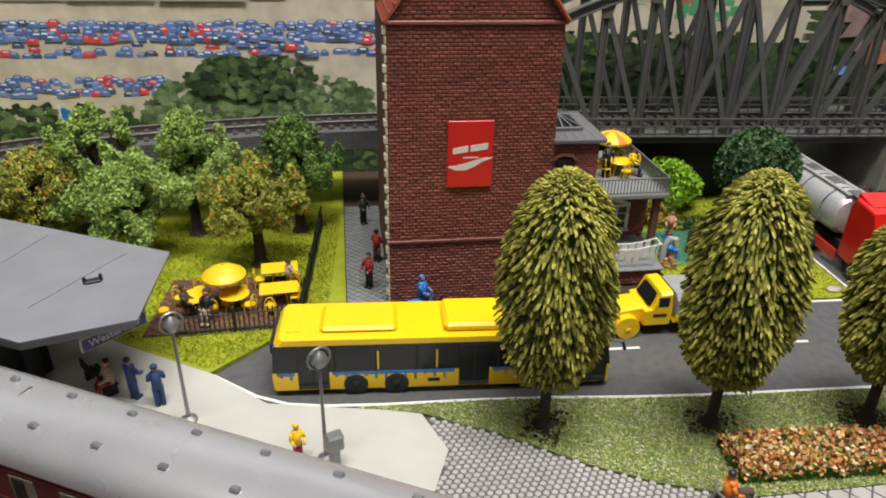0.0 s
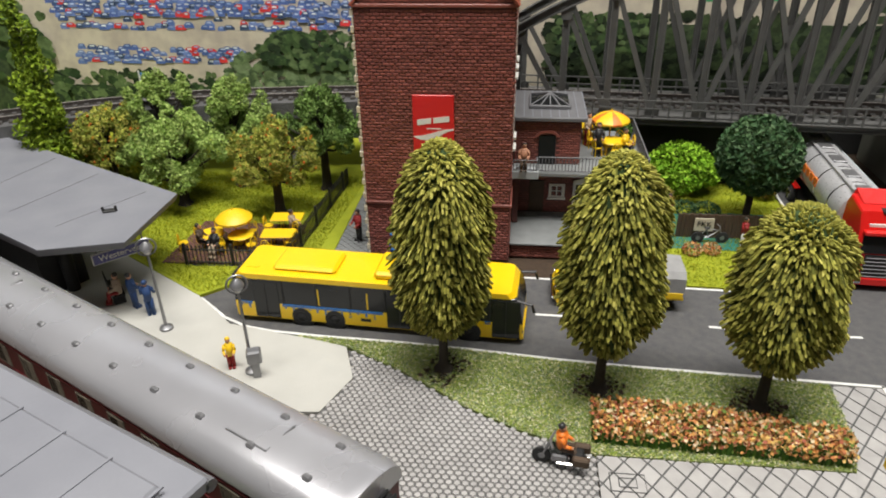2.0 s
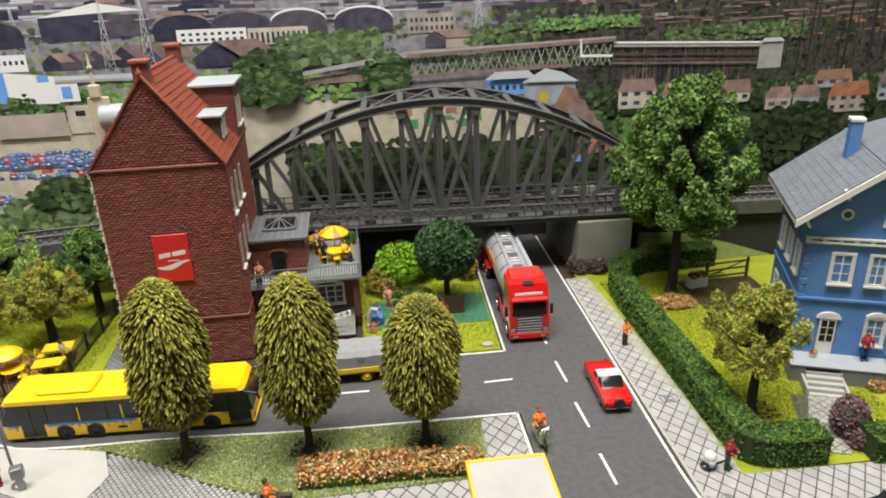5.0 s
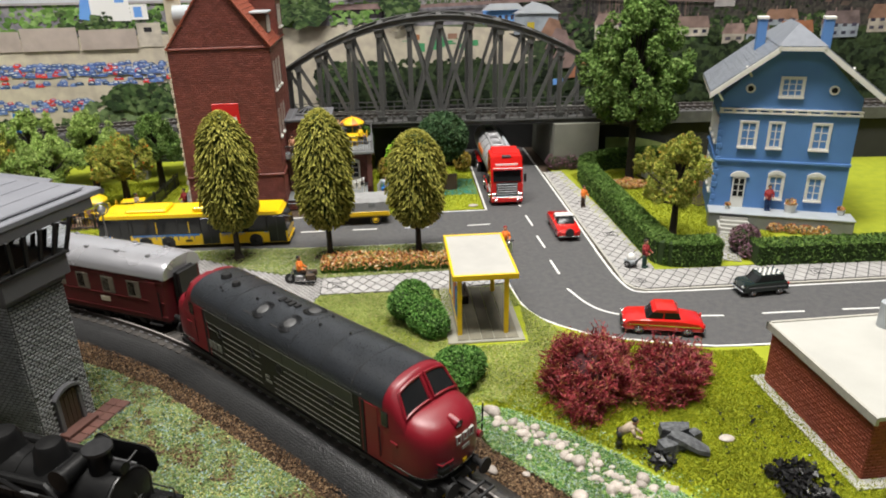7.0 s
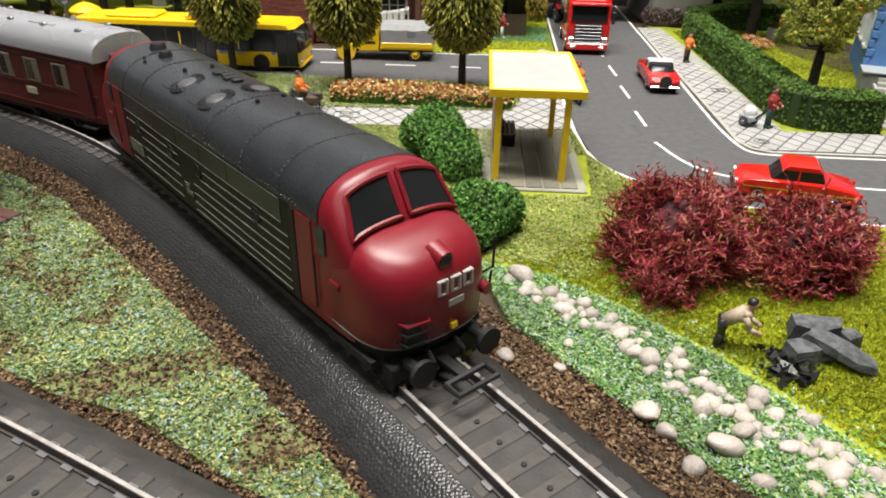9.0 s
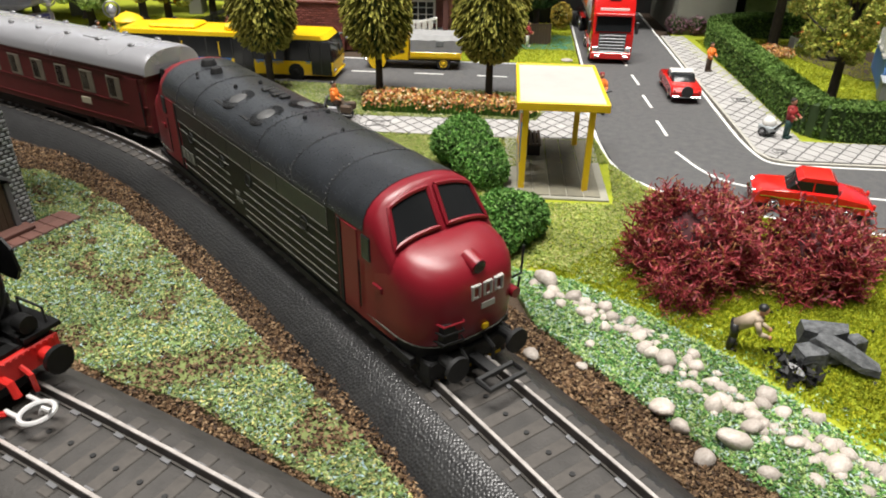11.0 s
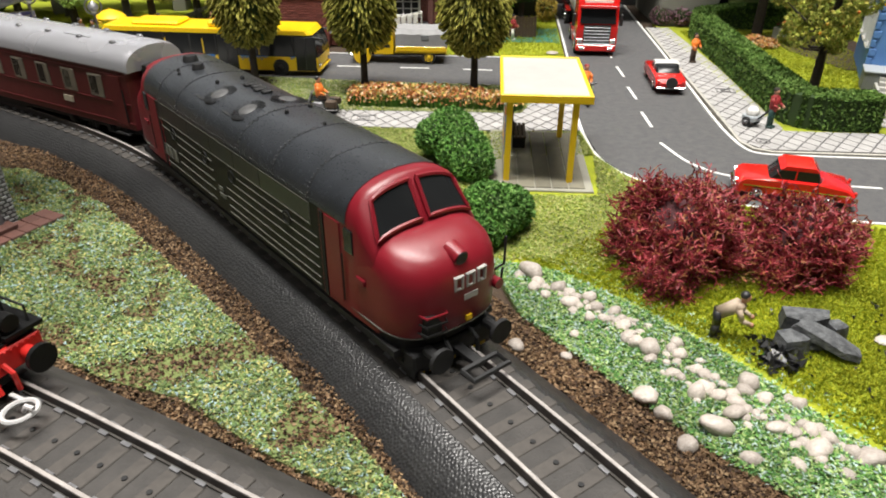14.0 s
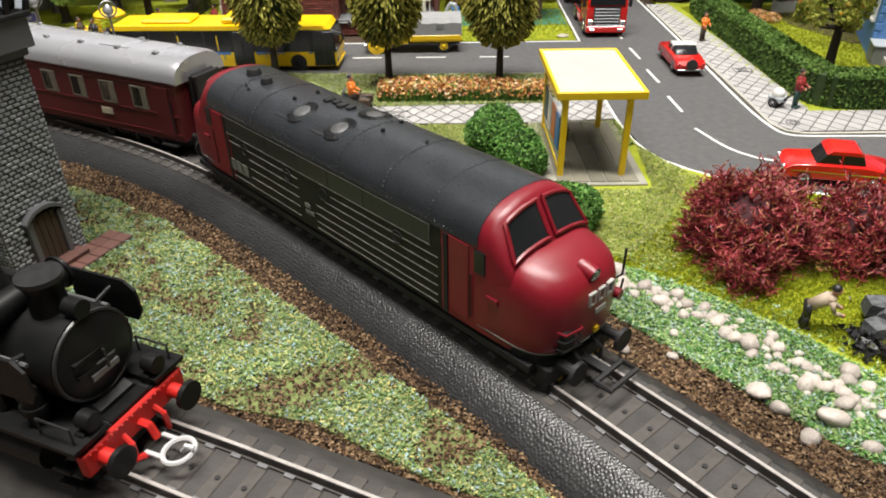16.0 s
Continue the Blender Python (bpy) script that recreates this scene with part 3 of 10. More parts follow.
for j in range(0, 62):
    for i in range(0, 48):
        x, y = 0.0 + i * 0.27 + (0.135 if j % 2 else 0), 10.2 + j * 0.2
        if inside(x, y, COBBLE):
            r = 0.125
            top = [(x + 0.8 * r * math.cos(a * math.pi / 3 + 0.52), y + 0.75 * r * math.sin(a * math.pi / 3 + 0.52), 0.085) for a in range(6)]
            low = [(x + r * math.cos(a * math.pi / 3 + 0.52), y + 0.9 * r * math.sin(a * math.pi / 3 + 0.52), 0.03) for a in range(6)]
            g.loft([low, top])
part("cobble_field", g, M["paver"], base, fix=False, angle=0, kind="stuff")

PATH_POLY = [[(-0.3, 29.5), (1.7, 29.5), (1.7, 41), (-0.3, 41)]]
base = thing("pavement", 0, 0, 0, label="grey hexagon-tiled path beside the brick house", category="path", kind="structure")
part("bed", Geo().plate(PATH_POLY[0], -0.1, 0.05), M["joint"], base)
part("tile_field", diamonds(PATH_POLY, 0, 0.42, 0.42, 0.025, 0.0, 0.08), M["greystone"], base, fix=False, angle=0, kind="stuff")

# ---- loose cover ----
solid("turf_crumb", flakes(ISLAND, 70000, 0.05, 0.07, 0.08, 3, slim=(1.5, 0.6, 0.6)), many("crumb_green", [(0.22, 0.3, 0.05), (0.14, 0.21, 0.04), (0.3, 0.36, 0.08), (0.42, 0.42, 0.16), (0.2, 0.26, 0.15), (0.55, 0.53, 0.36)]), label="speckled green foam crumbs on the island", category="grass", kind="stuff", angle=0, fix=False)
patch = lambda x, y, r: noise.noise(Vector((x * 0.8 + y * 0.3, y * 0.6 - x * 0.2, 3))) + 0.5 * noise.noise(Vector((x * 2.3, y * 2.3, 8))) + r.normal() * 0.12 < 0.2
solid("turf_crumb", flakes(VERGE, 300000, 0.052, 0.09, 0.13, 4, keep=patch, slim=(1.5, 0.6, 0.6)), many("crumb_mixed", [(0.26, 0.34, 0.12), (0.17, 0.25, 0.08), (0.36, 0.4, 0.17), (0.46, 0.42, 0.15), (0.3, 0.41, 0.41), (0.18, 0.27, 0.11), (0.12, 0.2, 0.07), (0.08, 0.12, 0.055)]), label="coarse green, yellow and bluish foam crumbs", category="grass", kind="stuff", angle=0, fix=False)
BROWN = [(19.5, -8.3), (16.9, -5.52), (14.72, -2.05), (11.57, 1.64), (7.22, 6.14), (1.53, 10.99), (-0.6, 11.7), (-8, 15), (-8, 9), (0.8, 9.0), (2.8, 7.8), (5.1, 6.0), (7.0, 4.15), (9.1, 2.0), (11.4, -0.35), (13.5, -2.5), (15.4, -4.5), (17.1, -6.7), (18.2, -8.2)]
for poly, n, sd in ((BROWN, 210000, 5), (VERGE, 90000, 6), ([(7, -1.4), (9.5, -2.5), (13, -3.9), (17, -5.8), (18.5, -7.5), (18, -8.3), (16.2, -6.2), (12.9, -4.5), (9.4, -3.1), (6.5, -2.1)], 40000, 7),
                    ([(16.6, 1.4), (20.1, -2.9), (22.5, -5.9), (27.4, -12.7), (29.5, -11), (24.2, -5.2), (21.6, -2.3), (19.4, 0.4), (17.6, 2.6)], 130000, 8)):
    bare = (lambda x, y, r: not patch(x, y, r)) if poly is VERGE else None
    solid("soil_crumb", flakes(poly, n, 0.055, -0.02 if poly is not VERGE else 0.08, 0.12, sd, keep=bare), many("crumb_brown", [(0.12, 0.07, 0.035), (0.07, 0.04, 0.022), (0.18, 0.11, 0.06), (0.04, 0.025, 0.016), (0.24, 0.16, 0.09)]), label="chopped brown bark scatter beside the track", category="soil", kind="stuff", angle=0, fix=False)
STONEBED = [(18.6, 3.2), (19.4, 0.3), (21.1, -1.9), (23.1, -4.4), (28, -9), (30, -9), (26.2, -3.9), (24.2, -0.9), (22.3, 1.1), (20.6, 2.6)]
solid("lawn", Geo().plate(STONEBED, -0.1, 0.045), M["turfmix"], label="green turf bed round the stones", category="lawn", kind="structure")
solid("turf_crumb", flakes(STONEBED, 150000, 0.055, 0.06, 0.14, 9, slim=(1.5, 0.6, 0.6)), many("crumb_fresh", [(0.1, 0.24, 0.06), (0.16, 0.31, 0.08), (0.07, 0.17, 0.05), (0.26, 0.37, 0.12), (0.36, 0.46, 0.2), (0.34, 0.44, 0.4)]), label="fresh green foam crumbs round the stones", category="grass", kind="stuff", angle=0, fix=False)
PALE = [(12, 8.5), (17, 3.2), (18.7, 3.2), (20.5, 3.4), (22.5, 5.6), (24.3, 9.2), (23, 12), (22.6, 8), (18.6, 8), (18.6, 14.3), (12.4, 14.5), (11.4, 12.4)]
solid("turf_crumb", flakes(PALE, 90000, 0.052, 0.05, 0.1, 10, slim=(1.5, 0.6, 0.6)), many("crumb_pale", [(0.3, 0.36, 0.08), (0.22, 0.29, 0.06), (0.38, 0.42, 0.13), (0.17, 0.24, 0.05), (0.42, 0.4, 0.16)]), label="pale green foam crumbs round the bus shelter", category="grass", kind="stuff", angle=0, fix=False)
for poly, n, sd in (([(19.2, 3.6), (20.6, 3.4), (22.5, 5.6), (24.5, 8.6), (31.5, 5.9), (33, 5.9), (33, -9), (27, -4.5), (24.5, -0.9), (22.2, 1.4)], 200000, 11), ([(-20, 36), (-11.6, 29.6), (-5.7, 25.8), (-1.2, 29.2), (-0.5, 40), (-20, 40)], 60000, 12),
                    (LAWN_HOUSE, 40000, 13), ([(32.5, 16), (42, 15.5), (42, 36), (32.5, 36)], 60000, 14)):
    solid("grass_fibre", flakes(poly, n, 0.04, 0.04, 0.09, sd, flat=1.5, slim=(2.0, 0.45, 0.45)), many("fibre_yellow_green", [(0.33, 0.36, 0.015), (0.24, 0.29, 0.012), (0.4, 0.4, 0.02), (0.2, 0.25, 0.012)]), label="bright yellow-green static grass fibres", category="grass", kind="stuff", angle=0, fix=False)

for poly, n, colours, sd, label in (([(20, 3.4), (22.5, 5.6), (24.3, 9.2), (25.6, 7.6), (23.4, 4.4), (21.4, 2.4)], 12000, "crumb_pale", 15, "thin pale crumbs at the edge of the lawn"),
                                    ([(11.2, 12.7), (12, 14.8), (19.4, 14.45), (22.8, 14.7), (23, 12), (18, 11)], 40000, "crumb_pale", 17, "pale green crumbs on the lawn beside the flower bed"),
                                    ([(20.6, 2.6), (22.3, 1.1), (24.2, -0.9), (26.2, -3.9), (30, -9), (30.6, -8.4), (26.9, -3.3), (24.8, -0.3), (22.9, 1.9), (20.9, 3.5)], 9000, "crumb_fresh", 16, "thin green crumbs at the edge of the lawn")):
    solid("turf_crumb", flakes(poly, n, 0.05, 0.08, 0.08, sd, slim=(1.5, 0.6, 0.6)), bpy.data.materials[colours], label=label, category="grass", kind="stuff", angle=0, fix=False)

# ---- printed backdrop behind the layout ----
BY = 47.3
backdrop = thing("backdrop", 0, 0, 0, label="printed photo mural of a works town with a car park", category="backdrop", kind="structure")
part("sheet", Geo().box(-70, BY, -3, 95, BY + 0.6, 34), M["muralground"] if "muralground" in M else M["concrete"], backdrop)

# ---- tracks ----
MAIN = smoothed([(-30, 33), (-22, 27.5), (-13.6, 21.6), (-6, 17.4), (-0.3, 14.1), (3.0, 12.0), (5.3, 10.3), (7.65, 8.2), (10.2, 5.6), (12.0, 3.7), (15.4, -0.1), (18.7, -4.15), (21.0, -7.1), (26, -13.8), (36, -27)], 2)
NEAR = smoothed([(-22, 9), (-10, 3.6), (0, -0.95), (5, -3.1), (9.12, -4.96), (12.63, -6.66), (20, -10.4), (35, -18.5)], 1)
HIGH = smoothed([(-44, 20), (-32, 29), (-22, 36.0), (-14, 40.2), (-6, 42.0), (3, 42.7), (12, 42.2), (22, 41.3), (34, 40.2), (45, 39.6), (60, 38.0), (85, 35)], 2)


def track(name, pts, z, label, near=None, gauge=1.45):
    t = thing(name, 0, 0, 0, label=label, category="track", kind="structure")
    for s in (-gauge / 2, gauge / 2):
        rail = ribbon(pts, 0.105, z + 0.14, z + 0.34, s)
        foot = ribbon(pts, 0.2, z + 0.1, z + 0.15, s)
        part("rail", rail, M["railside"], t, "brown rail with a bright worn head")
        part("rail_head", ribbon(pts, 0.075, z + 0.335, z + 0.352, s), M["rail"], t, "bright worn rail head")
        part("rail_foot", foot, M["sleeper"], t)
    rest, seen = Geo(), 0
    one = Geo().box(-0.17, -1.08, z - 0.04, 0.14, 1.2, z + 0.12, 0.02)
    me = meshed("sleeper", one, M["sleeper"])
    chair, bolt = Geo(), Geo()
    for x, y, a in spaced(pts, 0.66):
        if near and near[0] < x < near[2] and near[1] < y < near[3] and seen < 150:
            ob = new("sleeper", me)
            ob.parent = t
            ob.matrix_basis = at(x, y, 0, a)
            seen += 1
        else:
            rest.box(-0.14, -1.2, z - 0.04, 0.14, 1.2, z + 0.12, m=T(x, y, 0, 0, 0, a))
        bolt.tube((x, y, z + 0.1), (x, y, z + 0.15), 0.06, n=7)
        for s in (-gauge / 2, gauge / 2):
            for e in (-0.13, 0.13):
                chair.box(-0.12, s + e - 0.045, z + 0.11, 0.12, s + e + 0.045, z + 0.17, m=T(x, y, 0, 0, 0, a))
    part("sleeper_run", rest, M["sleeper"], t, angle=0, kind="stuff")
    part("rail_chair", chair, M["steel"], t, "dull metal rail chairs", angle=0, kind="stuff")
    part("sleeper_bolt", bolt, M["soot"], t, angle=0, kind="stuff")
    return t


def bedding(pts, top, foot, z):
    g, rows = Geo(), []
    for i, p in enumerate(pts):
        a, b = Vector(pts[max(i - 1, 0)][:2]), Vector(pts[min(i + 1, len(pts) - 1)][:2])
        d = (b - a).normalized()
        n = Vector((-d.y, d.x))
        c = Vector(p[:2])
        rows.append([(*(c + n * w), h) for w, h in ((foot + 0.1, -0.12), (foot - 0.05, 0.12), (foot - 0.3, z * 0.42), (top + 0.18, z * 0.78), (top - 0.02, z - 0.04), (top - 0.2, z), (0.2 - top, z), (-top - 0.02, z - 0.03), (-top - 0.22, z * 0.82), (0.3 - foot, z * 0.5), (0.05 - foot, 0.12), (-foot - 0.1, -0.12))])
    return g.loft(rows)


ball_m = M["ballast"]
solid("track_bed", bedding(MAIN, 1.3, 2.1, 0.7), ball_m, angle=70, label="black moulded ballast bed with pebbled shoulders", category="track bed", kind="structure")
solid("track_bed", bedding(NEAR, 1.3, 2.0, 0.7), M["trackdust"], angle=70, label="dark grey moulded ballast bed", category="track bed", kind="structure")
solid("track_bed", ribbon(MAIN, 2.3, 0.6, 0.706), M["trackdust"], label="dusty grey-brown infill between the sleepers", category="track bed", kind="structure")
track("track_main", MAIN, 0.61, "dark sleepers with bright worn rails", (5, -9, 30, 9))
track("track_near", NEAR, 0.61, "grey sleepers with bright worn rails", (4, -12, 22, -3))

# raised line behind the houses
LEFTPART = [p for p in HIGH if p[0] < 6]
RIGHTPART = [p for p in HIGH if p[0] > 33.5]
for pts in (LEFTPART, RIGHTPART):
    solid("embankment", ribbon(pts, 3.4, 3.75, 4.75), M["gritty"], label="dark grey raised track deck with gritty sides", category="viaduct", kind="structure")
    if pts is LEFTPART:
        for x, y, a in spaced(pts, 9.0):
            solid("viaduct_pier", Geo().box(-0.5, -1.0, -0.05, 0.5, 1.0, 3.76, 0.04), M["pier"], x, y, 0, a, "plain grey pier under the raised track", "pier", kind="structure")
        continue
    solid("retaining_wall", ribbon(pts, 2.6, -0.1, 3.75), M["dark"], label="wall under the raised track, coloured near black for its shade", category="wall", kind="structure")
solid("retaining_wall", Geo().box(33, 39.0, -0.1, 85, 39.4, 4.2), M["pier"], label="pale grey concrete retaining wall", category="wall", kind="structure")
track("track_high", HIGH, 4.72, "grey sleepers with rails on the raised line")

# ---- arch bridge ----
bridge = thing("arch_bridge", 21.6, 39.1, 4.3, -4.0, "dark grey steel arch truss bridge carrying the raised track", "bridge")
L2, DEP = 17.0, 4.6


def arch(x):
    """Height of the middle of the curved rib."""
    return 8.95 - 3.65 * (x / 12.5) ** 2


PANEL = 2.58
for y in (0.0, DEP):
    xs = [-L2 + i * L2 / 20 for i in range(41)]
    for w, lo, hi in ((0.16, -0.2, 0.2), (0.3, 0.2, 0.27), (0.3, -0.27, -0.2)):
        part("arch_rib" if w < 0.2 else "rib_flange", Geo().loft([[(x, y - w, arch(x) + lo), (x, y - w, arch(x) + hi), (x, y + w, arch(x) + hi), (x, y + w, arch(x) + lo)] for x in xs]), M["bridge"], bridge)
    for k in range(-6, 7):
        x = k * PANEL
        top = arch(x) - 0.2
        if top < 1.0:
            continue
        g = Geo().box(x - 0.17, y - 0.04, 0.2, x + 0.17, y + 0.04, top)
        g.box(x - 0.19, y - 0.17, 0.2, x - 0.12, y + 0.17, top).box(x + 0.12, y - 0.17, 0.2, x + 0.19, y + 0.17, top)
        part("hanger", g, M["bridge"], bridge)
        part("gusset", Geo().plate([(x - 0.42, 0), (x + 0.42, 0), (x + 0.24, -0.7), (x - 0.24, -0.7)], -0.02, 0.02, m=T(0, y - 0.19, top + 0.05, rx=90)), M["bridge"], bridge)
        part("gusset", Geo().box(x - 0.4, y - 0.21, 0.4, x + 0.4, y - 0.17, 0.85), M["bridge"], bridge)
        for s in ((1,) if k < 0 else (-1,) if k > 0 else (1, -1)):
            d = Vector((s * PANEL, 0, 0.35 - top))
            m = Matrix.Translation((x, y, top)) @ d.to_track_quat("Z", "Y").to_matrix().to_4x4()
            part("diagonal", Geo().box(-0.11, -0.14, 0.3, -0.06, 0.14, d.length, m=m).box(0.06, -0.14, 0.3, 0.11, 0.14, d.length, m=m).box(-0.06, -0.03, 0.3, 0.06, 0.03, d.length, m=m), M["bridge"], bridge)
    part("lower_chord", Geo().box(-L2, y - 0.25, -0.05, L2, y + 0.25, 0.35), M["bridge"], bridge)
    part("chord_flange", Geo().box(-L2, y - 0.35, -0.1, L2, y + 0.35, -0.04), M["bridge"], bridge)
    part("chord_flange", Geo().box(-L2, y - 0.35, 0.34, L2, y + 0.35, 0.42), M["bridge"], bridge)
    rail = Geo()
    for z in (0.85, 1.3):
        rail.box(-L2, y - 0.5, z, L2, y - 0.42, z + 0.08)
    for i in range(41):
        x = -L2 + i * 2 * L2 / 40
        rail.box(x - 0.05, y - 0.5, 0.3, x + 0.05, y - 0.42, 1.35)
    part("railing", rail, M["bridge"], bridge)
    part("walkway", Geo().box(-L2, y - 0.55, 0.3, L2, y, 0.36), M["bridge"], bridge)
part("deck", Geo().box(-L2, 0, 0.1, L2, DEP, 0.3), M["bridge"], bridge)
for k in range(-4, 5):
    x = k * PANEL
    part("cross_beam", Geo().box(x - 0.22, 0.1, arch(x) - 0.05, x + 0.22, DEP - 0.1, arch(x) + 0.22, 0.03), M["bridge"], bridge)
for k in range(-2, 2):
    a, b = k * PANEL, (k + 1) * PANEL
    for ya, yb in ((0, DEP), (DEP, 0)):
        part("wind_brace", Geo().tube((a, ya, arch(a) + 0.12), (b, yb, arch(b) + 0.12), 0.12, n=4), M["bridge"], bridge)
solid("bridge_pier", Geo().box(31.4, 37.6, -0.1, 35.5, 46, 4.2, 0.05), M["pier"], label="pale grey concrete bridge abutment", category="pier", kind="structure")
# abutment and end wall coloured as dark as the shaded underpass
solid("bridge_pier", Geo().box(15.6, 40.6, -0.1, 23.6, 46, 4.2, 0.05), M["dark"], label="bridge abutment, coloured near black for the shade beneath", category="pier", kind="structure")
solid("retaining_wall", Geo().box(23, 46.6, -0.1, 32, 47.2, 4.4), M["dark"], label="end wall of the underpass, coloured near black for shade", category="wall", kind="structure")


# ---- brick walls ----
def bricks(parent, u0, u1, v0, v1, bw, bh, gap, out, place, material, skip=None, solo=0, name="brick", depth=0.05):
    """A face of single bricks. place maps (u, v, out) to the parent's frame; the first of them are objects of their own."""
    rnd = random.Random(7)
    joined, count = Geo(), 0
    rows = int((v1 - v0) / bh)
    for j in range(rows):
        v = v0 + j * bh
        u = u0 - (bw / 2 if j % 2 else 0)
        while u < u1 - 0.02:
            a, b = max(u, u0), min(u + bw, u1)
            u += bw
            if b - a < bw * 0.2 or (skip and skip((a + b) / 2, v + bh / 2)):
                continue
            o = out + rnd.uniform(-0.012, 0.016)
            p = [(a + gap / 2, v + gap / 2), (b - gap / 2, v + gap / 2), (b - gap / 2, v + bh - gap / 2), (a + gap / 2, v + bh - gap / 2)]
            low = [place(x, y, o - depth) for x, y in p]
            e = 0.02
            q = [(p[0][0] + e, p[0][1] + e), (p[1][0] - e, p[1][1] + e), (p[2][0] - e, p[2][1] - e), (p[3][0] + e, p[3][1] - e)]
            top = [place(x, y, o) for x, y in q]
            if count < solo:
                one = Geo().loft([low, top])
                part(name, one, material, parent, angle=0, fix=False)
                count += 1
            else:
                joined.loft([low, top])
    if joined.f:
        part(name + "_field", joined, material, parent, angle=0, fix=False, kind="stuff")


# ---- the tall brick house ----
HX, HY, HW, HD, HH = 1.65, 30.12, 7.0, 8.6, 12.3
house = thing("brick_house", HX, HY, 0, 0, "tall narrow dark red brick house with an orange tiled gable roof", "house")
body = part("wall", Geo().plate([(0, 0), (HW, 0), (HW, HD), (0, HD)], 0, HH), M["mortar"], house)
AP = 4.75
gable = Geo().add([(0, 0, HH), (HW, 0, HH), (HW / 2, 0, HH + AP), (0, HD, HH), (HW, HD, HH), (HW / 2, HD, HH + AP)], [(0, 1, 2), (3, 5, 4), (0, 2, 5, 3), (1, 4, 5, 2), (0, 3, 4, 1)])
part("gable", gable, M["mortar"], house)
bricks(body, 0.0, HW, 0.02, HH, 0.29, 0.152, 0.03, 0.03, lambda u, v, o: (u, -o, v), M["brick"], solo=240)
bricks(body, 0.0, HW, HH, HH + AP, 0.29, 0.152, 0.03, 0.03, lambda u, v, o: (u, -o, v), M["brick"], skip=lambda u, v: abs(u - HW / 2) > (HH + AP - v) * HW / 2 / AP - 0.12)
bricks(body, 0.0, HD, 0.02, HH, 0.29, 0.152, 0.03, 0.03, lambda u, v, o: (HW + o, u, v), M["brick"])
for z in (3.0, HH - 0.05):
    part("string_course", Geo().box(-0.05, -0.1, z, HW + 0.1, 0, z + 0.14, 0.02), M["brick"], house, "projecting brick course")
    part("string_course", Geo().box(HW, 0.002, z, HW + 0.1, HD, z + 0.14, 0.02), M["brick"], house, "projecting brick course")
for i in range(34):
    part("quoin", Geo().box(-0.09 - (0.08 if i % 2 else 0), -0.04, i * 0.36, 0.0, 0.3, i * 0.36 + 0.3, 0.03), M["cream"], house, "cream rough quoin stone")
# roof
sl = math.hypot(HW / 2 + 0.2, AP)
ang = math.degrees(math.atan2(AP, HW / 2))
for s in (1, -1):
    m = T(HW / 2, 0, HH + AP + 0.12) @ (T(rz=0) if s > 0 else T(rz=180) @ T(0, -HD, 0)) @ T(ry=ang)
    roof = part("roof", Geo().box(-0.02, -0.12, -0.06, sl, HD + 0.12, 0.0, m=m), M["rooftile"], house)
    tiles = Geo()
    for r in range(16):
        x = r * sl / 16
        for c in range(26):
            y = -0.1 + c * (HD + 0.2) / 26
            tiles.box(x, y + 0.01, 0.0, x + sl / 16 + 0.05, y + (HD + 0.2) / 26 - 0.02, 0.05, m=m)
            tiles.tube(Vector((x, y, 0.05)), Vector((x + sl / 16, y, 0.06)), 0.045, n=5, caps=False, m=m)
        tiles.box(x + sl / 16 - 0.04, -0.1, 0.0, x + sl / 16, HD + 0.1, 0.1, m=m)
    part("roof_tile_field", tiles, M["rooftile"], roof, kind="stuff", angle=0)
    e = m @ Vector((0, -0.16, 0.05)), m @ Vector((sl, -0.16, 0.05))
    part("verge_tile", Geo().tube(e[0], e[1], 0.1, n=6), M["rooftile"], house, "bright orange verge tiles")
    g0, g1 = m @ Vector((sl, 0, -0.05)), m @ Vector((sl, HD, -0.05))
    part("gutter", Geo().tube(g0, g1, 0.09, n=6), M["zinc"], house, "grey gutter")
part("ridge", Geo().tube((HW / 2, -0.1, HH + AP + 0.16), (HW / 2, HD + 0.1, HH + AP + 0.16), 0.12, n=8), M["rooftile"], house)
for y in (0.5, HD - 0.5):
    ch = part("chimney", Geo().box(HW / 2 - 0.4, y - 0.35, HH + AP - 0.4, HW / 2 + 0.4, y + 0.35, HH + AP + 0.72, 0.03), M["brick"], house, "brick chimney")
    part("cap", Geo().box(HW / 2 - 0.5, y - 0.45, HH + AP + 0.7, HW / 2 + 0.5, y + 0.45, HH + AP + 0.9, 0.04), M["rooftile"], ch)
part("finial", Geo().lathe([(0.02, 0), (0.1, 0.05), (0.14, 0.18), (0.08, 0.3), (0.03, 0.45)], 8, T(HW / 2, -0.1, HH + AP + 0.1)), M["rooftile"], house)


def window(parent, m, w, h, mullions=1, bars=2, arched=0.0, surround=0.09, sill=True, wmat=None, depth=0.1):
    """A window in the plane x to the right, z up, y into the wall."""
    wmat = wmat or M["white"]
    fr = Geo()
    t = 0.07
    fr.box(-w / 2, -0.04, 0, -w / 2 + t, depth, h, m=m).box(w / 2 - t, -0.04, 0, w / 2, depth, h, m=m).box(-w / 2, -0.04, 0, w / 2, depth, t, m=m).box(-w / 2, -0.04, h - t, w / 2, depth, h, m=m)
    win = part("window", fr, wmat, parent, "white window frame")
    for i in range(mullions):
        x = -w / 2 + (i + 1) * w / (mullions + 1)
        part("mullion", Geo().box(x - 0.035, -0.01, t, x + 0.035, depth - 0.02, h - t, m=m), wmat, win)
    for i in range(bars):
        z = (i + 1) * h / (bars + 1)
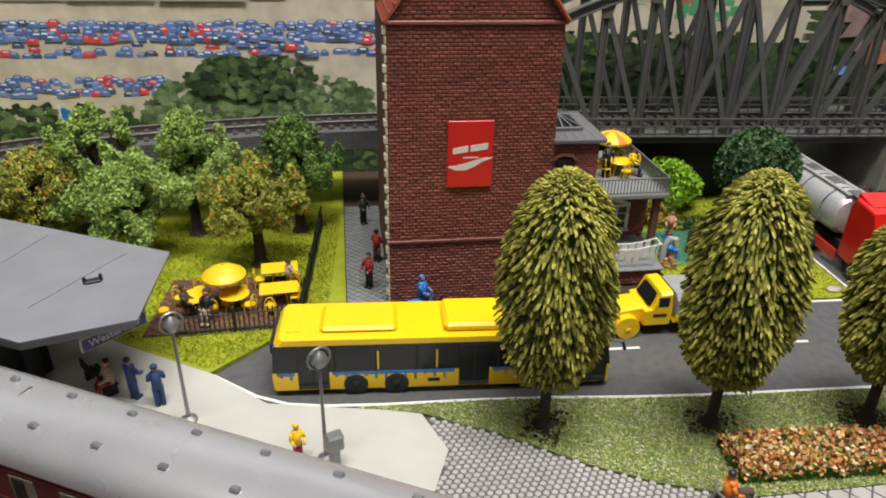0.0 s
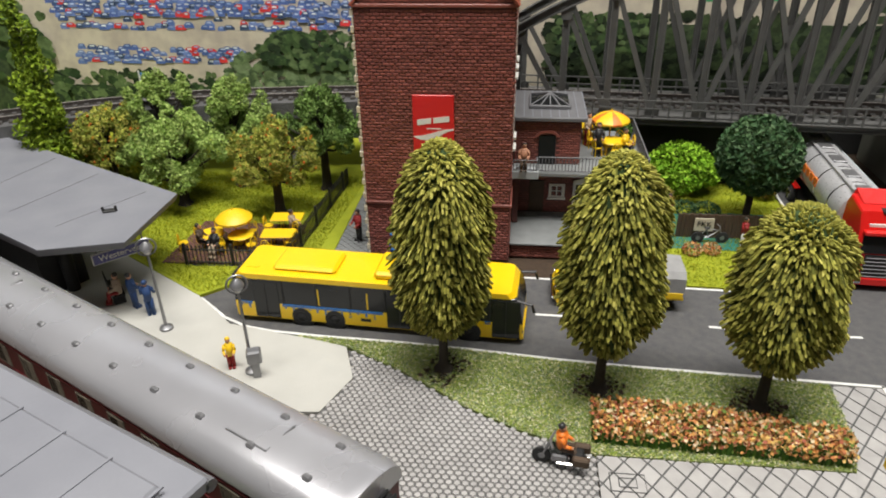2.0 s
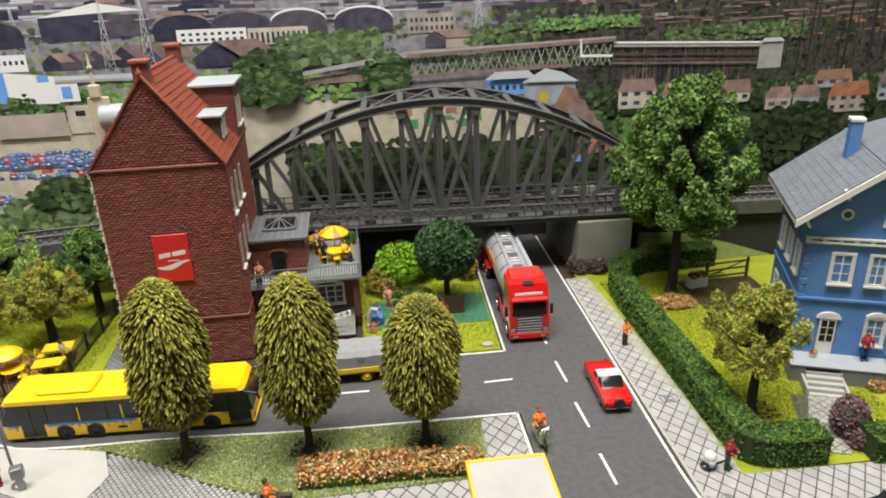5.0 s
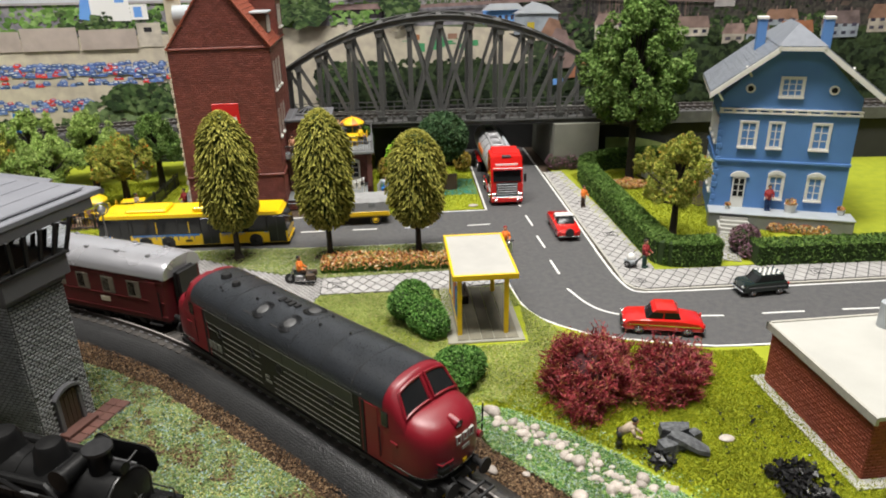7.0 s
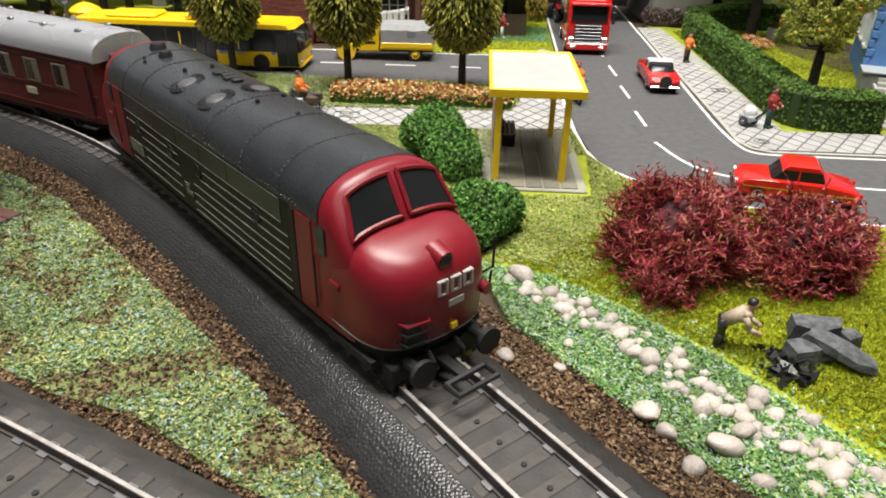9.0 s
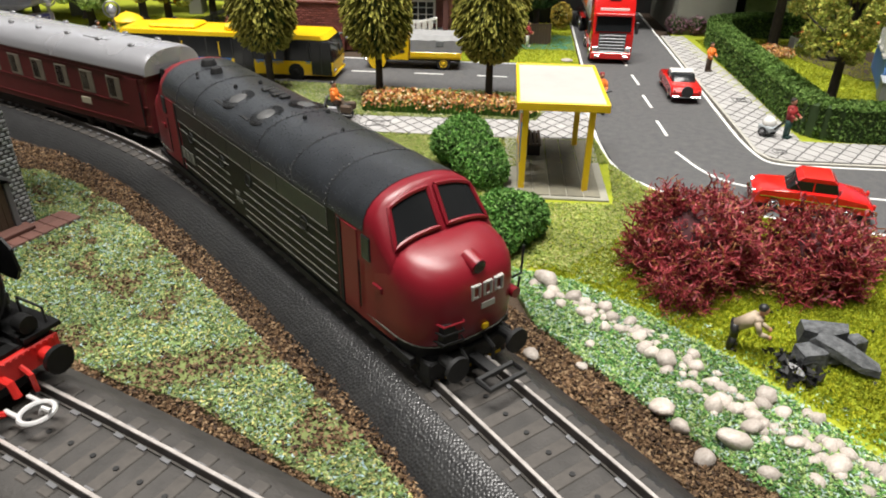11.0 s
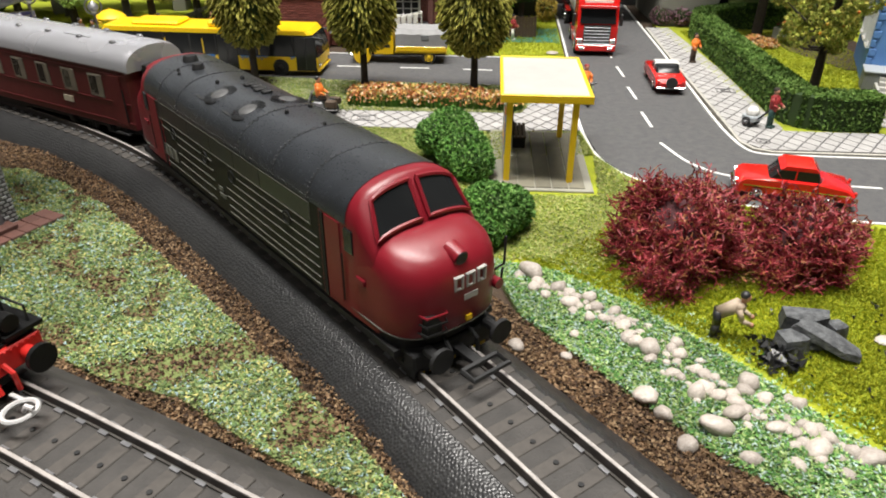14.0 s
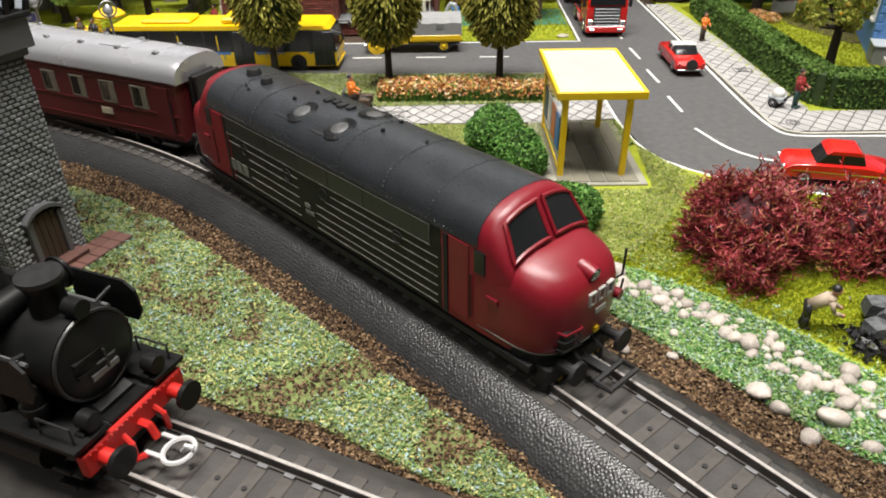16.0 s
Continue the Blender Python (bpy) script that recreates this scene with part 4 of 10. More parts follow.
        part("glazing_bar", Geo().box(-w / 2 + t, 0, z - 0.025, w / 2 - t, depth - 0.03, z + 0.025, m=m), wmat, win)
    part("pane", Geo().box(-w / 2 + t, 0.045, t, w / 2 - t, 0.06, h - t, m=m), M["darkglass"], win)
    if surround:
        s = surround
        sg = Geo().box(-w / 2 - s, -0.07, -s, -w / 2, 0.02, h + s, m=m).box(w / 2, -0.07, -s, w / 2 + s, 0.02, h + s, m=m).box(-w / 2, -0.07, h, w / 2, 0.02, h + s, m=m)
        if arched:
            n = 8
            pts = [(-w / 2 - s + (w + 2 * s) * i / n, h + s * 0.6 + arched * math.sin(math.pi * i / n)) for i in range(n + 1)]
            for (xa, za), (xb, zb) in zip(pts, pts[1:]):
                sg.add([(xa, -0.1, za - 0.12), (xb, -0.1, zb - 0.12), (xb, -0.1, zb + 0.12), (xa, -0.1, za + 0.12), (xa, 0.02, za - 0.12), (xb, 0.02, zb - 0.12), (xb, 0.02, zb + 0.12), (xa, 0.02, za + 0.12)],
                       [(0, 1, 2, 3), (7, 6, 5, 4), (0, 4, 5, 1), (3, 2, 6, 7), (0, 3, 7, 4), (1, 5, 6, 2)], m)
        part("surround", sg, wmat, win)
    if sill:
        part("sill", Geo().box(-w / 2 - 0.14, -0.16, -0.14, w / 2 + 0.14, 0.03, -0.03, m=m), wmat, win)
    return win


for z in (5.8, 9.2):
    for i in range(3):
        window(house, T(HW + 0.02, 1.0 + i * 1.55, z, rz=90) , 0.62, 2.0, 1, 2, surround=0.0, sill=True, wmat=M["white"])
# dormers on the side towards the annex
dm = part("dormer", Geo().box(HW - 2.1, 2.3, HH + 0.6, HW - 0.35, 4.2, HH + 2.1), M["brownwood"], house, "small dormer with grey roof")
part("dormer_roof", Geo().box(HW - 2.7, 2.1, HH + 2.1, HW - 0.15, 3.2, HH + 2.25, 0.03).box(HW - 2.7, 3.3, HH + 2.1, HW - 0.15, 4.4, HH + 2.25, 0.03), M["zinc"], dm)
for y in (2.8, 3.7):
    window(dm, T(HW - 0.33, y, HH + 0.75, rz=90), 0.6, 1.2, 1, 1, surround=0, sill=False)
dm = part("wall_dormer", Geo().box(HW - 2.6, 5.4, HH - 0.2, HW + 0.06, HD - 0.1, HH + 3.3), M["mortar"], house, "brick wall dormer with flat zinc roof")
bricks(dm, 5.4, HD - 0.1, HH, HH + 3.3, 0.29, 0.152, 0.03, 0.03, lambda u, v, o: (HW + 0.06 + o, u, v), M["brick"])
bricks(dm, HW - 2.6, HW + 0.06, HH, HH + 3.3, 0.29, 0.152, 0.03, 0.03, lambda u, v, o: (u, 5.4 - o, v), M["brick"])
part("dormer_roof", Geo().box(HW - 3.4, 5.2, HH + 3.3, HW + 0.3, HD + 0.1, HH + 3.5, 0.04), M["zinc"], dm)
for y in (6.2, 7.3):
    window(dm, T(HW + 0.1, y, HH + 0.9, rz=90), 0.6, 1.6, 1, 2, surround=0, sill=True)
# ornate stepped gable of the front wing, seen over the left slope
orn = Geo().box(-0.9, 4.5, HH + 0.2, 0.3, 4.7, HH + 3.2, 0.05).box(-0.7, 4.4, HH + 3.2, -0.1, 4.8, HH + 3.9, 0.05)
orn.tube((-0.4, 4.6, HH + 3.9), (-0.4, 4.6, HH + 4.7), 0.12, 0.08).ball((-0.4, 4.6, HH + 4.85), 0.16).tube((-0.4, 4.6, HH + 4.9), (-0.4, 4.6, HH + 5.7), 0.1, 0.02)
part("ornate_gable", orn, M["cream"], house, "cream ornamental gable with finial")
part("side_dormer_roof", Geo().tube((-0.3, 4.7, HH + 2.0), (2.0, 4.7, HH + 2.0), 0.75, n=12), M["zinc"], house, "rounded zinc dormer roof")

# advertising sign
sign = thing("advertising_sign", 5.05, HY - 0.04, 5.62, 0, "red enamel advertising sign with white lettering", "sign")
part("panel", Geo().box(-0.95, -0.1, 0, 0.95, 0, 2.87, 0.02), M["signred"], sign)
wave = Geo()
pts = [(-0.93, 0.92), (-0.6, 0.86), (-0.2, 0.9), (0.2, 1.05), (0.55, 1.2), (0.93, 1.28)]
rows = [[(x, -0.115, z - w), (x, -0.115, z + w), (x, -0.1, z + w), (x, -0.1, z - w)] for (x, z), w in zip(pts, (0.02, 0.1, 0.15, 0.14, 0.08, 0.02))]
part("swoosh", wave.loft(rows), M["white"], sign, "white curved band")
for x0, x1, z in ((-0.74, -0.1, 1.46), (0.0, 0.74, 1.56)):
    part("lettering_bar", Geo().loft([[(x0, y, z), (x1, y, z + 0.1), (x1, y, z + 0.36), (x0, y, z + 0.26)] for y in (-0.115, -0.09)]), M["white"], sign, "slanting white bar")
part("small_bar", Geo().box(-0.3, -0.112, 1.28, 0.35, -0.09, 1.33), M["white"], sign)

# ---- annex with roof terrace ----
annex = thing("brick_annex", HX + HW + 0.1, 30.6, 0, 0, "low dark brick annex with a railed roof terrace", "house extension")
AW, AD = 6.7, 8.0
pl = part("plinth", Geo().box(0, 0, 0, 6.0, 2.6, 0.75).box(0, 2.6, 0, AW - 0.2, AD, 0.75), M["mortar"], annex)
bricks(pl, 0, 6.0, 0.02, 0.74, 0.29, 0.152, 0.03, 0.03, lambda u, v, o: (u, -o, v), M["brick"])
part("porch_floor", Geo().box(-0.05, -0.15, 0.75, 6.1, 4.5, 0.85, 0.02), M["greystone"], annex, "grey stone porch floor")
wl = part("ground_floor_wall", Geo().box(0, 1.9, 1.0, AW, AD, 4.3), M["mortar"], annex)
bricks(wl, 0, AW, 1.05, 4.3, 0.29, 0.152, 0.03, 0.03, lambda u, v, o: (u, 1.9 - o, v), M["brick"], skip=lambda u, v: (3.2 < u < 5.8 and 1.5 < v < 3.4))
bricks(wl, 1.9, AD, 1.05, 4.3, 0.29, 0.152, 0.03, 0.03, lambda u, v, o: (AW + o, u, v), M["brick"])
window(wl, T(4.5, 1.85, 1.5), 2.3, 1.55, 3, 2, 0.35, 0.08)
window(wl, T(2.4, 1.85, 2.1), 0.7, 0.8, 1, 1)
part("porch_door", Geo().box(0.9, 1.78, 1.05, 1.7, 1.9, 3.2, 0.02), M["brownwood"], wl, "brown panelled door")
part("porch_wall", Geo().box(0, 0.0, 1.05, 0.3, 1.9, 4.3), M["mortar"], annex)
part("corner_post", Geo().box(AW - 0.35, 0, 1.05, AW, 0.35, 4.3, 0.02), M["mortar"], annex)
part("terrace_slab", Geo().box(-0.1, -0.35, 4.3, AW + 0.25, AD, 4.55, 0.03), M["greystone"], annex, "grey terrace slab")
up = part("upper_room", Geo().box(0.0, 1.2, 4.5, 3.4, 6.6, 7.5), M["mortar"], annex)
bricks(up, 0, 3.4, 4.6, 7.5, 0.29, 0.152, 0.03, 0.03, lambda u, v, o: (u, 1.2 - o, v), M["brick"], skip=lambda u, v: abs(u - 1.7) < 0.5 and v < 6.5)
bricks(up, 1.2, 6.6, 4.6, 7.5, 0.29, 0.152, 0.03, 0.03, lambda u, v, o: (3.4 + o, u, v), M["brick"])
part("terrace_door", Geo().box(1.25, 1.12, 4.55, 2.15, 1.2, 6.4, 0.02), M["darkglass"], up, "dark glazed terrace door")
part("door_arch", Geo().loft([[(1.7 + 0.62 * math.cos(a), y, 6.3 + 0.4 * math.sin(a)) for a in [math.pi * i / 8 for i in range(9)]] + [(1.7 + 0.46 * math.cos(a), y, 6.3 + 0.25 * math.sin(a)) for a in [math.pi * i / 8 for i in range(8, -1, -1)]] for y in (1.05, 1.2)]), M["brick"], up)
rf = part("annex_roof", Geo().box(-0.05, 0.9, 7.3, 3.7, 6.9, 7.55, 0.04), M["greyplastic"], annex, "grey sheet roof with skylight")
part("skylight_kerb", Geo().box(0.7, 2.6, 7.55, 2.9, 5.2, 7.8, 0.05), M["greyplastic"], rf, "raised grey skylight kerb")
for i in range(5):
    part("glazing_bar", Geo().tube((0.8 + i * 0.5, 2.65, 7.8), (1.8, 3.9, 8.25), 0.05, n=4), M["greyplastic"], rf)
    part("glazing_bar", Geo().tube((0.8 + i * 0.5, 5.15, 7.8), (1.8, 3.9, 8.25), 0.05, n=4), M["greyplastic"], rf)


part("skylight_glass", Geo().add([(0.8, 2.7, 7.8), (2.8, 2.7, 7.8), (2.8, 5.1, 7.8), (0.8, 5.1, 7.8), (1.8, 3.9, 8.2)], [(0, 1, 4), (1, 2, 4), (2, 3, 4), (3, 0, 4), (0, 3, 2, 1)]), M["darkglass"], rf, "dark skylight glass")
for i in range(9):
    part("roof_seam", Geo().box(-0.05 + i * 0.46, 0.95, 7.55, 0.0 + i * 0.46, 6.85, 7.585), M["roofgrey"], rf)


def railing(parent, pts, z, h=0.95, step=0.17, material=None, name="railing"):
    r = Geo()
    for (xa, ya), (xb, yb) in zip(pts, pts[1:]):
        r.tube((xa, ya, z + h), (xb, yb, z + h), 0.045, n=6).tube((xa, ya, z + 0.12), (xb, yb, z + 0.12), 0.035, n=6)
    rl = part(name, r, material or M["greyplastic"], parent)
    me = meshed("baluster", Geo().box(-0.02, -0.02, z + 0.1, 0.02, 0.02, z + h), material or M["greyplastic"], 0)
    for x, y, a in spaced(pts, step):
        ob = new("baluster", me)
        ob.parent = rl
        ob.matrix_basis = at(x, y)
    return rl


railing(annex, [(1.3, -0.25), (AW + 0.15, -0.25), (AW + 0.15, AD - 0.2)], 4.55)
railing(annex, [(0.0, -0.75), (1.2, -0.75), (1.2, -0.2)], 4.75, 0.7)
part("balcony", Geo().box(-0.1, -0.85, 4.3, 1.3, 0, 4.8, 0.03), M["zinc"], annex, "small grey balcony")
for ob in annex.children:
    if ob.name.split(".")[0] not in ("plinth", "porch_floor"):
        ob.matrix_basis = Matrix.Translation((0, 2.1 * K, 0)) @ Matrix.Diagonal((0.97, 0.78, 0.85, 1))

# ---- what is printed on the backdrop ----
rnd = random.Random(11)
INK = dict(
    sand=mat("print_sand", (0.66, 0.6, 0.47), (0.5, 0.44, 0.36), 1.2, 0.75, spread=0.3),
    wood=many("print_foliage", [(0.03, 0.06, 0.022), (0.05, 0.09, 0.03), (0.08, 0.13, 0.045), (0.025, 0.045, 0.02), (0.12, 0.18, 0.07)], 0.75, 0.4, 0.5),
    copse=many("print_grey_green_trees", [(0.09, 0.14, 0.06), (0.13, 0.19, 0.08), (0.18, 0.25, 0.12), (0.07, 0.11, 0.05)], 0.75, 0.35, 0.5),
    gloom=many("print_dark_woods", [(0.012, 0.02, 0.01), (0.02, 0.034, 0.014), (0.035, 0.055, 0.022), (0.05, 0.075, 0.03)], 0.75, 0.4, 0.5),
    meadow=many("print_meadow", [(0.14, 0.27, 0.06), (0.2, 0.35, 0.1), (0.27, 0.42, 0.14), (0.1, 0.2, 0.05)], 0.75, 0.3, 0.5),
    car=many("print_cars", [(0.090, 0.151, 0.384), (0.121, 0.198, 0.477), (0.074, 0.121, 0.276), (0.167, 0.244, 0.524), (0.105, 0.167, 0.431), (0.058, 0.090, 0.167), (0.710, 0.058, 0.058), (0.136, 0.214, 0.477)], 0.75, 0.2, 0.5),
    carlight=many("print_car_windows", [(0.554, 0.663, 0.850), (0.322, 0.446, 0.710), (0.787, 0.850, 0.850)], 0.75),
    wall=mat("print_old_wall", (0.384, 0.322, 0.291), (0.539, 0.461, 0.415), 1.5, 0.75),
    white=mat("print_white", (0.850, 0.850, 0.850), (0.850, 0.850, 0.850), 1.5, 0.75),
    blue=mat("print_blue", (0.167, 0.400, 0.850), (0.136, 0.322, 0.787), 1.5, 0.75),
    shed=many("print_sheds", [(0.045, 0.045, 0.075), (0.07, 0.065, 0.1), (0.035, 0.036, 0.06), (0.09, 0.08, 0.1)], 0.75, 0.3, 0.7),
    roof=many("print_roofs", [(0.26, 0.18, 0.17), (0.33, 0.23, 0.21), (0.2, 0.15, 0.15)], 0.75, 0.3, 1.0),
    tile=many("print_tile_roofs", [(0.4, 0.17, 0.095), (0.31, 0.18, 0.13), (0.46, 0.21, 0.105), (0.27, 0.19, 0.17)], 0.75, 0.25, 1.0),
    render=many("print_house_walls", [(0.46, 0.41, 0.35), (0.38, 0.34, 0.3), (0.54, 0.49, 0.42), (0.32, 0.36, 0.41)], 0.75, 0.25, 1.0),
    pipe=mat("print_pipe", (0.477, 0.446, 0.446), (0.322, 0.307, 0.322), 0.8, 0.75),
    haze=mat("print_haze", (0.663, 0.710, 0.756), (0.477, 0.508, 0.570), 3.0, 0.75),
    dark=many("print_ironwork", [(0.035, 0.03, 0.035), (0.06, 0.05, 0.05), (0.025, 0.024, 0.028), (0.09, 0.07, 0.065), (0.14, 0.1, 0.085)], 0.75, 0.3, 0.6),
    works=many("print_works", [(0.13, 0.12, 0.17), (0.2, 0.17, 0.22), (0.09, 0.085, 0.13), (0.33, 0.22, 0.21), (0.4, 0.36, 0.4), (0.16, 0.2, 0.11)], 0.75, 0.3, 0.6),
    farbase=mat("print_far_town", (0.2, 0.19, 0.23), (0.34, 0.32, 0.34), 0.5, 0.75, spread=0.3),
    ironbase=mat("print_iron_ground", (0.022, 0.02, 0.022), (0.085, 0.075, 0.065), 0.4, 0.75, spread=0.3),
    woodbase=mat("print_wood_ground", (0.022, 0.04, 0.018), (0.06, 0.095, 0.035), 0.35, 0.75, spread=0.3),
    yellow=mat("print_yellow", (0.6, 0.48, 0.05), (0.5, 0.38, 0.04), 0.5, 0.75),
    green=mat("print_containers", (0.090, 0.400, 0.167), (0.074, 0.291, 0.136), 0.5, 0.75),
)
shapes = []


def ink(key, poly, layer):
    """A flat printed shape: corners as x, z on the sheet."""
    shapes.append((layer, key, poly))


def rect(key, x0, z0, x1, z1, layer, skew=0.0):
    ink(key, [(x0, z0), (x1, z0 + skew), (x1, z1 + skew), (x0, z1)], layer)


def crown(key, x, z, r, layer):
    """A printed tree: a ragged round outline."""
    k, p, q = 16, rnd.uniform(0, 6), rnd.uniform(0, 6)
    rad = [r * (1 + 0.13 * math.sin(3 * 6.283 * i / k + p) + 0.1 * math.sin(7 * 6.283 * i / k + q) + rnd.uniform(-0.13, 0.13)) for i in range(k)]
    ink(key, [(x + rad[i] * math.cos(6.283 * i / k), z + 0.8 * rad[i] * math.sin(6.283 * i / k)) for i in range(k)], layer)


def wood(key, x0, z0, x1, z1, n, layer, r=0.9, oval=False):
    """Trees one before the other, the lower ones in front."""
    spots = []
    for _ in range(n * 4):
        if oval:
            a, u = rnd.uniform(0, 6.283), rnd.uniform(0, 1) ** 0.5
            spots.append(((x0 + x1) / 2 + math.cos(a) * u * (x1 - x0) / 2, (z0 + z1) / 2 + math.sin(a) * u * (z1 - z0) / 2))
        else:
            spots.append((rnd.uniform(x0, x1), rnd.uniform(z0, z1)))
    for x, z in sorted(spots, key=lambda p: -p[1]):
        crown(key, x, z, r * rnd.uniform(0.25, 0.6), layer)


def clutter(key, x0, z0, x1, z1, n, layer, w=1.4, h=0.3):
    """Small buildings, tanks and beams of a works, far off."""
    for _ in range(n):
        a, b = rnd.uniform(0.3, 1) * w, rnd.uniform(0.3, 1) * h
        x, z = rnd.uniform(x0, x1 - a), rnd.uniform(z0, z1)
        rect(key, x, z, x + a, z + b, layer, rnd.uniform(-0.05, 0.05))


def windows_row(x0, x1, z0, z1, n, layer, key="shed"):
    for i in range(n):
        u = x0 + (i + 0.25) * (x1 - x0) / n
        rect(key, u, z0, u + 0.5 * (x1 - x0) / n, z1, layer)


def gabled(x0, z0, x1, z1, rise, layer, lean=1.2, body="shed", top="roof"):
    """A printed shed: dark gable end and a roof that runs back from it."""
    m = (x0 + x1) / 2
    ink(body, [(x0, z0), (x1, z0), (x1, z1), (m, z1 + rise), (x0, z1)], layer)
    ink(top, [(m, z1 + rise + 0.06), (m + lean, z1 + rise + 0.1), (x1 + lean, z1), (x1, z1 - 0.05)], layer + 1)
    ink(top, [(x0 - 0.12, z1 - 0.08), (x0, z1 + 0.05), (m, z1 + rise + 0.12), (m, z1 + rise)], layer + 1)


def cottage(x0, z0, x1, z1, rise, layer, roof="tile", body="render"):
    rect(body, x0, z0, x1, z1, layer)
    ink(roof, [(x0 - 0.15, z1 - 0.05), (x1 + 0.12, z1 - 0.12), (x1 - 0.25, z1 + rise), (x0 + 0.3, z1 + rise)], layer + 1)
    n = max(2, int((x1 - x0) / 0.9))
    for row in range(2 if z1 - z0 > 1.3 else 1):
        windows_row(x0, x1, z0 + 0.3 + 0.75 * row, z0 + 0.62 + 0.75 * row, n, layer + 1)
    for i in range(2):
        u = x0 + (x1 - x0) * (0.3 + 0.4 * i)
        rect("roof", u, z1 + rise - 0.1, u + 0.16, z1 + rise + 0.3, layer + 2)


def pylon(x, z0, z1, layer):
    for s in (-1, 1):
        ink("haze", [(x + s * 0.35, z0), (x + s * 0.39, z0), (x + s * 0.06, z1), (x + s * 0.02, z1)], layer)
    for i in range(7):
        u, v = i / 7, (i + 1) / 7
        wa, wb = 0.36 * (1 - u), 0.36 * (1 - v)
        za, zb = z0 + (z1 - z0) * u, z0 + (z1 - z0) * v
        ink("haze", [(x - wa, za), (x - wa + 0.04, za), (x + wb + 0.04, zb), (x + wb, zb)], layer)
        ink("haze", [(x + wa, za), (x + wa + 0.04, za), (x - wb + 0.04, zb), (x - wb, zb)], layer)
    rect("haze", x - 0.5, z0 + (z1 - z0) * 0.72, x + 0.5, z0 + (z1 - z0) * 0.72 + 0.05, layer)


# far works and sky
rect("farbase", -70, 12, 95, 21.5, 0)
rect("ironbase", 27, 9, 95, 19.2, 1)
rect("woodbase", -70, -2, -23, 16.5, 2)
rect("woodbase", -30, -2, 95, 3.6, 3)
rect("woodbase", 31, 2, 95, 10.6, 2)
rect("haze", -70, 20.4, 95, 34, 1)
ink("sand", [(-27, 3), (30, 3), (31, 10), (28, 11.6), (14, 12.3), (-4, 11.9), (-27, 11.9)], 2)
for i in range(60):
    x, w = rnd.uniform(-30, 30), rnd.uniform(1.5, 5)
    ink("sand", [(x, 8 + (i % 5) * 0.75), (x + w, 8.05 + (i % 5) * 0.75), (x + w * 0.7, 8.3 + (i % 5) * 0.75), (x + w * 0.2, 8.25 + (i % 5) * 0.75)], 2)
clutter("shed", -30, 17.4, 36, 20.6, 150, 2, 3.0, 0.5)
clutter("works", -30, 17.2, 36, 20.6, 160, 2, 2.2, 0.3)
clutter("haze", -30, 18.6, 30, 20.8, 60, 2, 2.6, 0.16)
clutter("dark", 30, 11.4, 90, 19.5, 420, 2, 1.2, 0.4)
clutter("works", 36, 16.4, 90, 19.5, 60, 2, 1.4, 0.25)
wood("gloom", 30, 11, 62, 18.6, 140, 3, 0.5)
for i in range(90):
    x = 30 + rnd.uniform(0, 55)
    rect("dark", x, 13.5, x + 0.1, rnd.uniform(15, 18.8), 3)
wood("copse", -30, 16.4, 36, 18.4, 90, 3, 0.5)
wood("copse", -12, 15.2, 20, 16.6, 50, 3, 0.5)
# halls along the horizon
ink("shed", [(-5.8, 17.6), (-1.5, 17.5), (-1.5, 19.4), (-5.8, 19.2)], 4)
ink("white", [(-5.9, 19.2), (-1.6, 19.4), (1.6, 19.5), (-1.8, 20.1)], 5)
ink("shed", [(-1.5, 17.6), (1.7, 17.8), (1.6, 19.2), (-1.5, 19.3)], 4)
for k, (x, w) in enumerate(((4.0, 4.2), (8.2, 4.4), (12.4, 4.2), (17.2, 4.4), (-9.0, 4.0), (-13.4, 4.0))):
    arc = [(x + w / 2 * math.cos(a), 18.1 + 0.95 * math.sin(a)) for a in [math.pi * i / 12 for i in range(13)]]
    ink("white" if k in (2, 3) else "roof", [(u * 1.0, v + 0.16) for u, v in arc], 4)
    ink("shed", arc + [(x - w / 2, 17.3), (x + w / 2, 17.3)], 5)
rect("white", 3.5, 17.0, 8.5, 18.0, 7)
windows_row(3.7, 8.4, 17.55, 17.75, 9, 8)
windows_row(3.7, 8.4, 17.15, 17.35, 9, 8)
rect("render", 8.6, 16.7, 13.0, 17.9, 7)
windows_row(8.7, 12.9, 16.8, 17.6, 11, 8)
for x, z, w, rise in ((-6.2, 15.6, 1.3, 0.55), (-4.9, 15.6, 1.5, 0.6), (-3.3, 15.6, 1.7, 0.75), (-1.5, 15.6, 1.9, 0.9), (0.6, 15.5, 1.6, 0.9), (2.3, 15.5, 1.4, 0.7)):
    gabled(x, z, x + w, z + 0.55, rise, 7, 1.0)
gabled(4.5, 15.3, 7.9, 16.0, 1.1, 10, 3.0)
rect("roof", -0.5, 16.8, 3.0, 17.1, 6)
rect("haze", -12, 16.0, -9.6, 16.9, 7)
rect("shed", -12, 15.6, -9.6, 16.1, 7)
rect("white", -9.5, 15.6, -7.2, 16.8, 8)
windows_row(-9.3, -7.3, 16.1, 16.4, 5, 9)
rect("haze", -30, 15.1, 1.2, 15.4, 8, -0.3)
rect("pipe", -30, 14.9, 1.2, 15.1, 8, -0.3)
for x in (-1.5, 1.3):
    pylon(x, 15.3, 20.2, 9)
for x in (-7.5, 15.6, 18.6, 26, -12):
    pylon(x, 16.6, 20.0, 3)
# blue and white depot, green belt and wall
wood("meadow", -28, 12.3, 10, 14.8, 150, 6, 0.6)
wood("wood", -12, 12.5, -3, 14.2, 24, 7, 0.5)
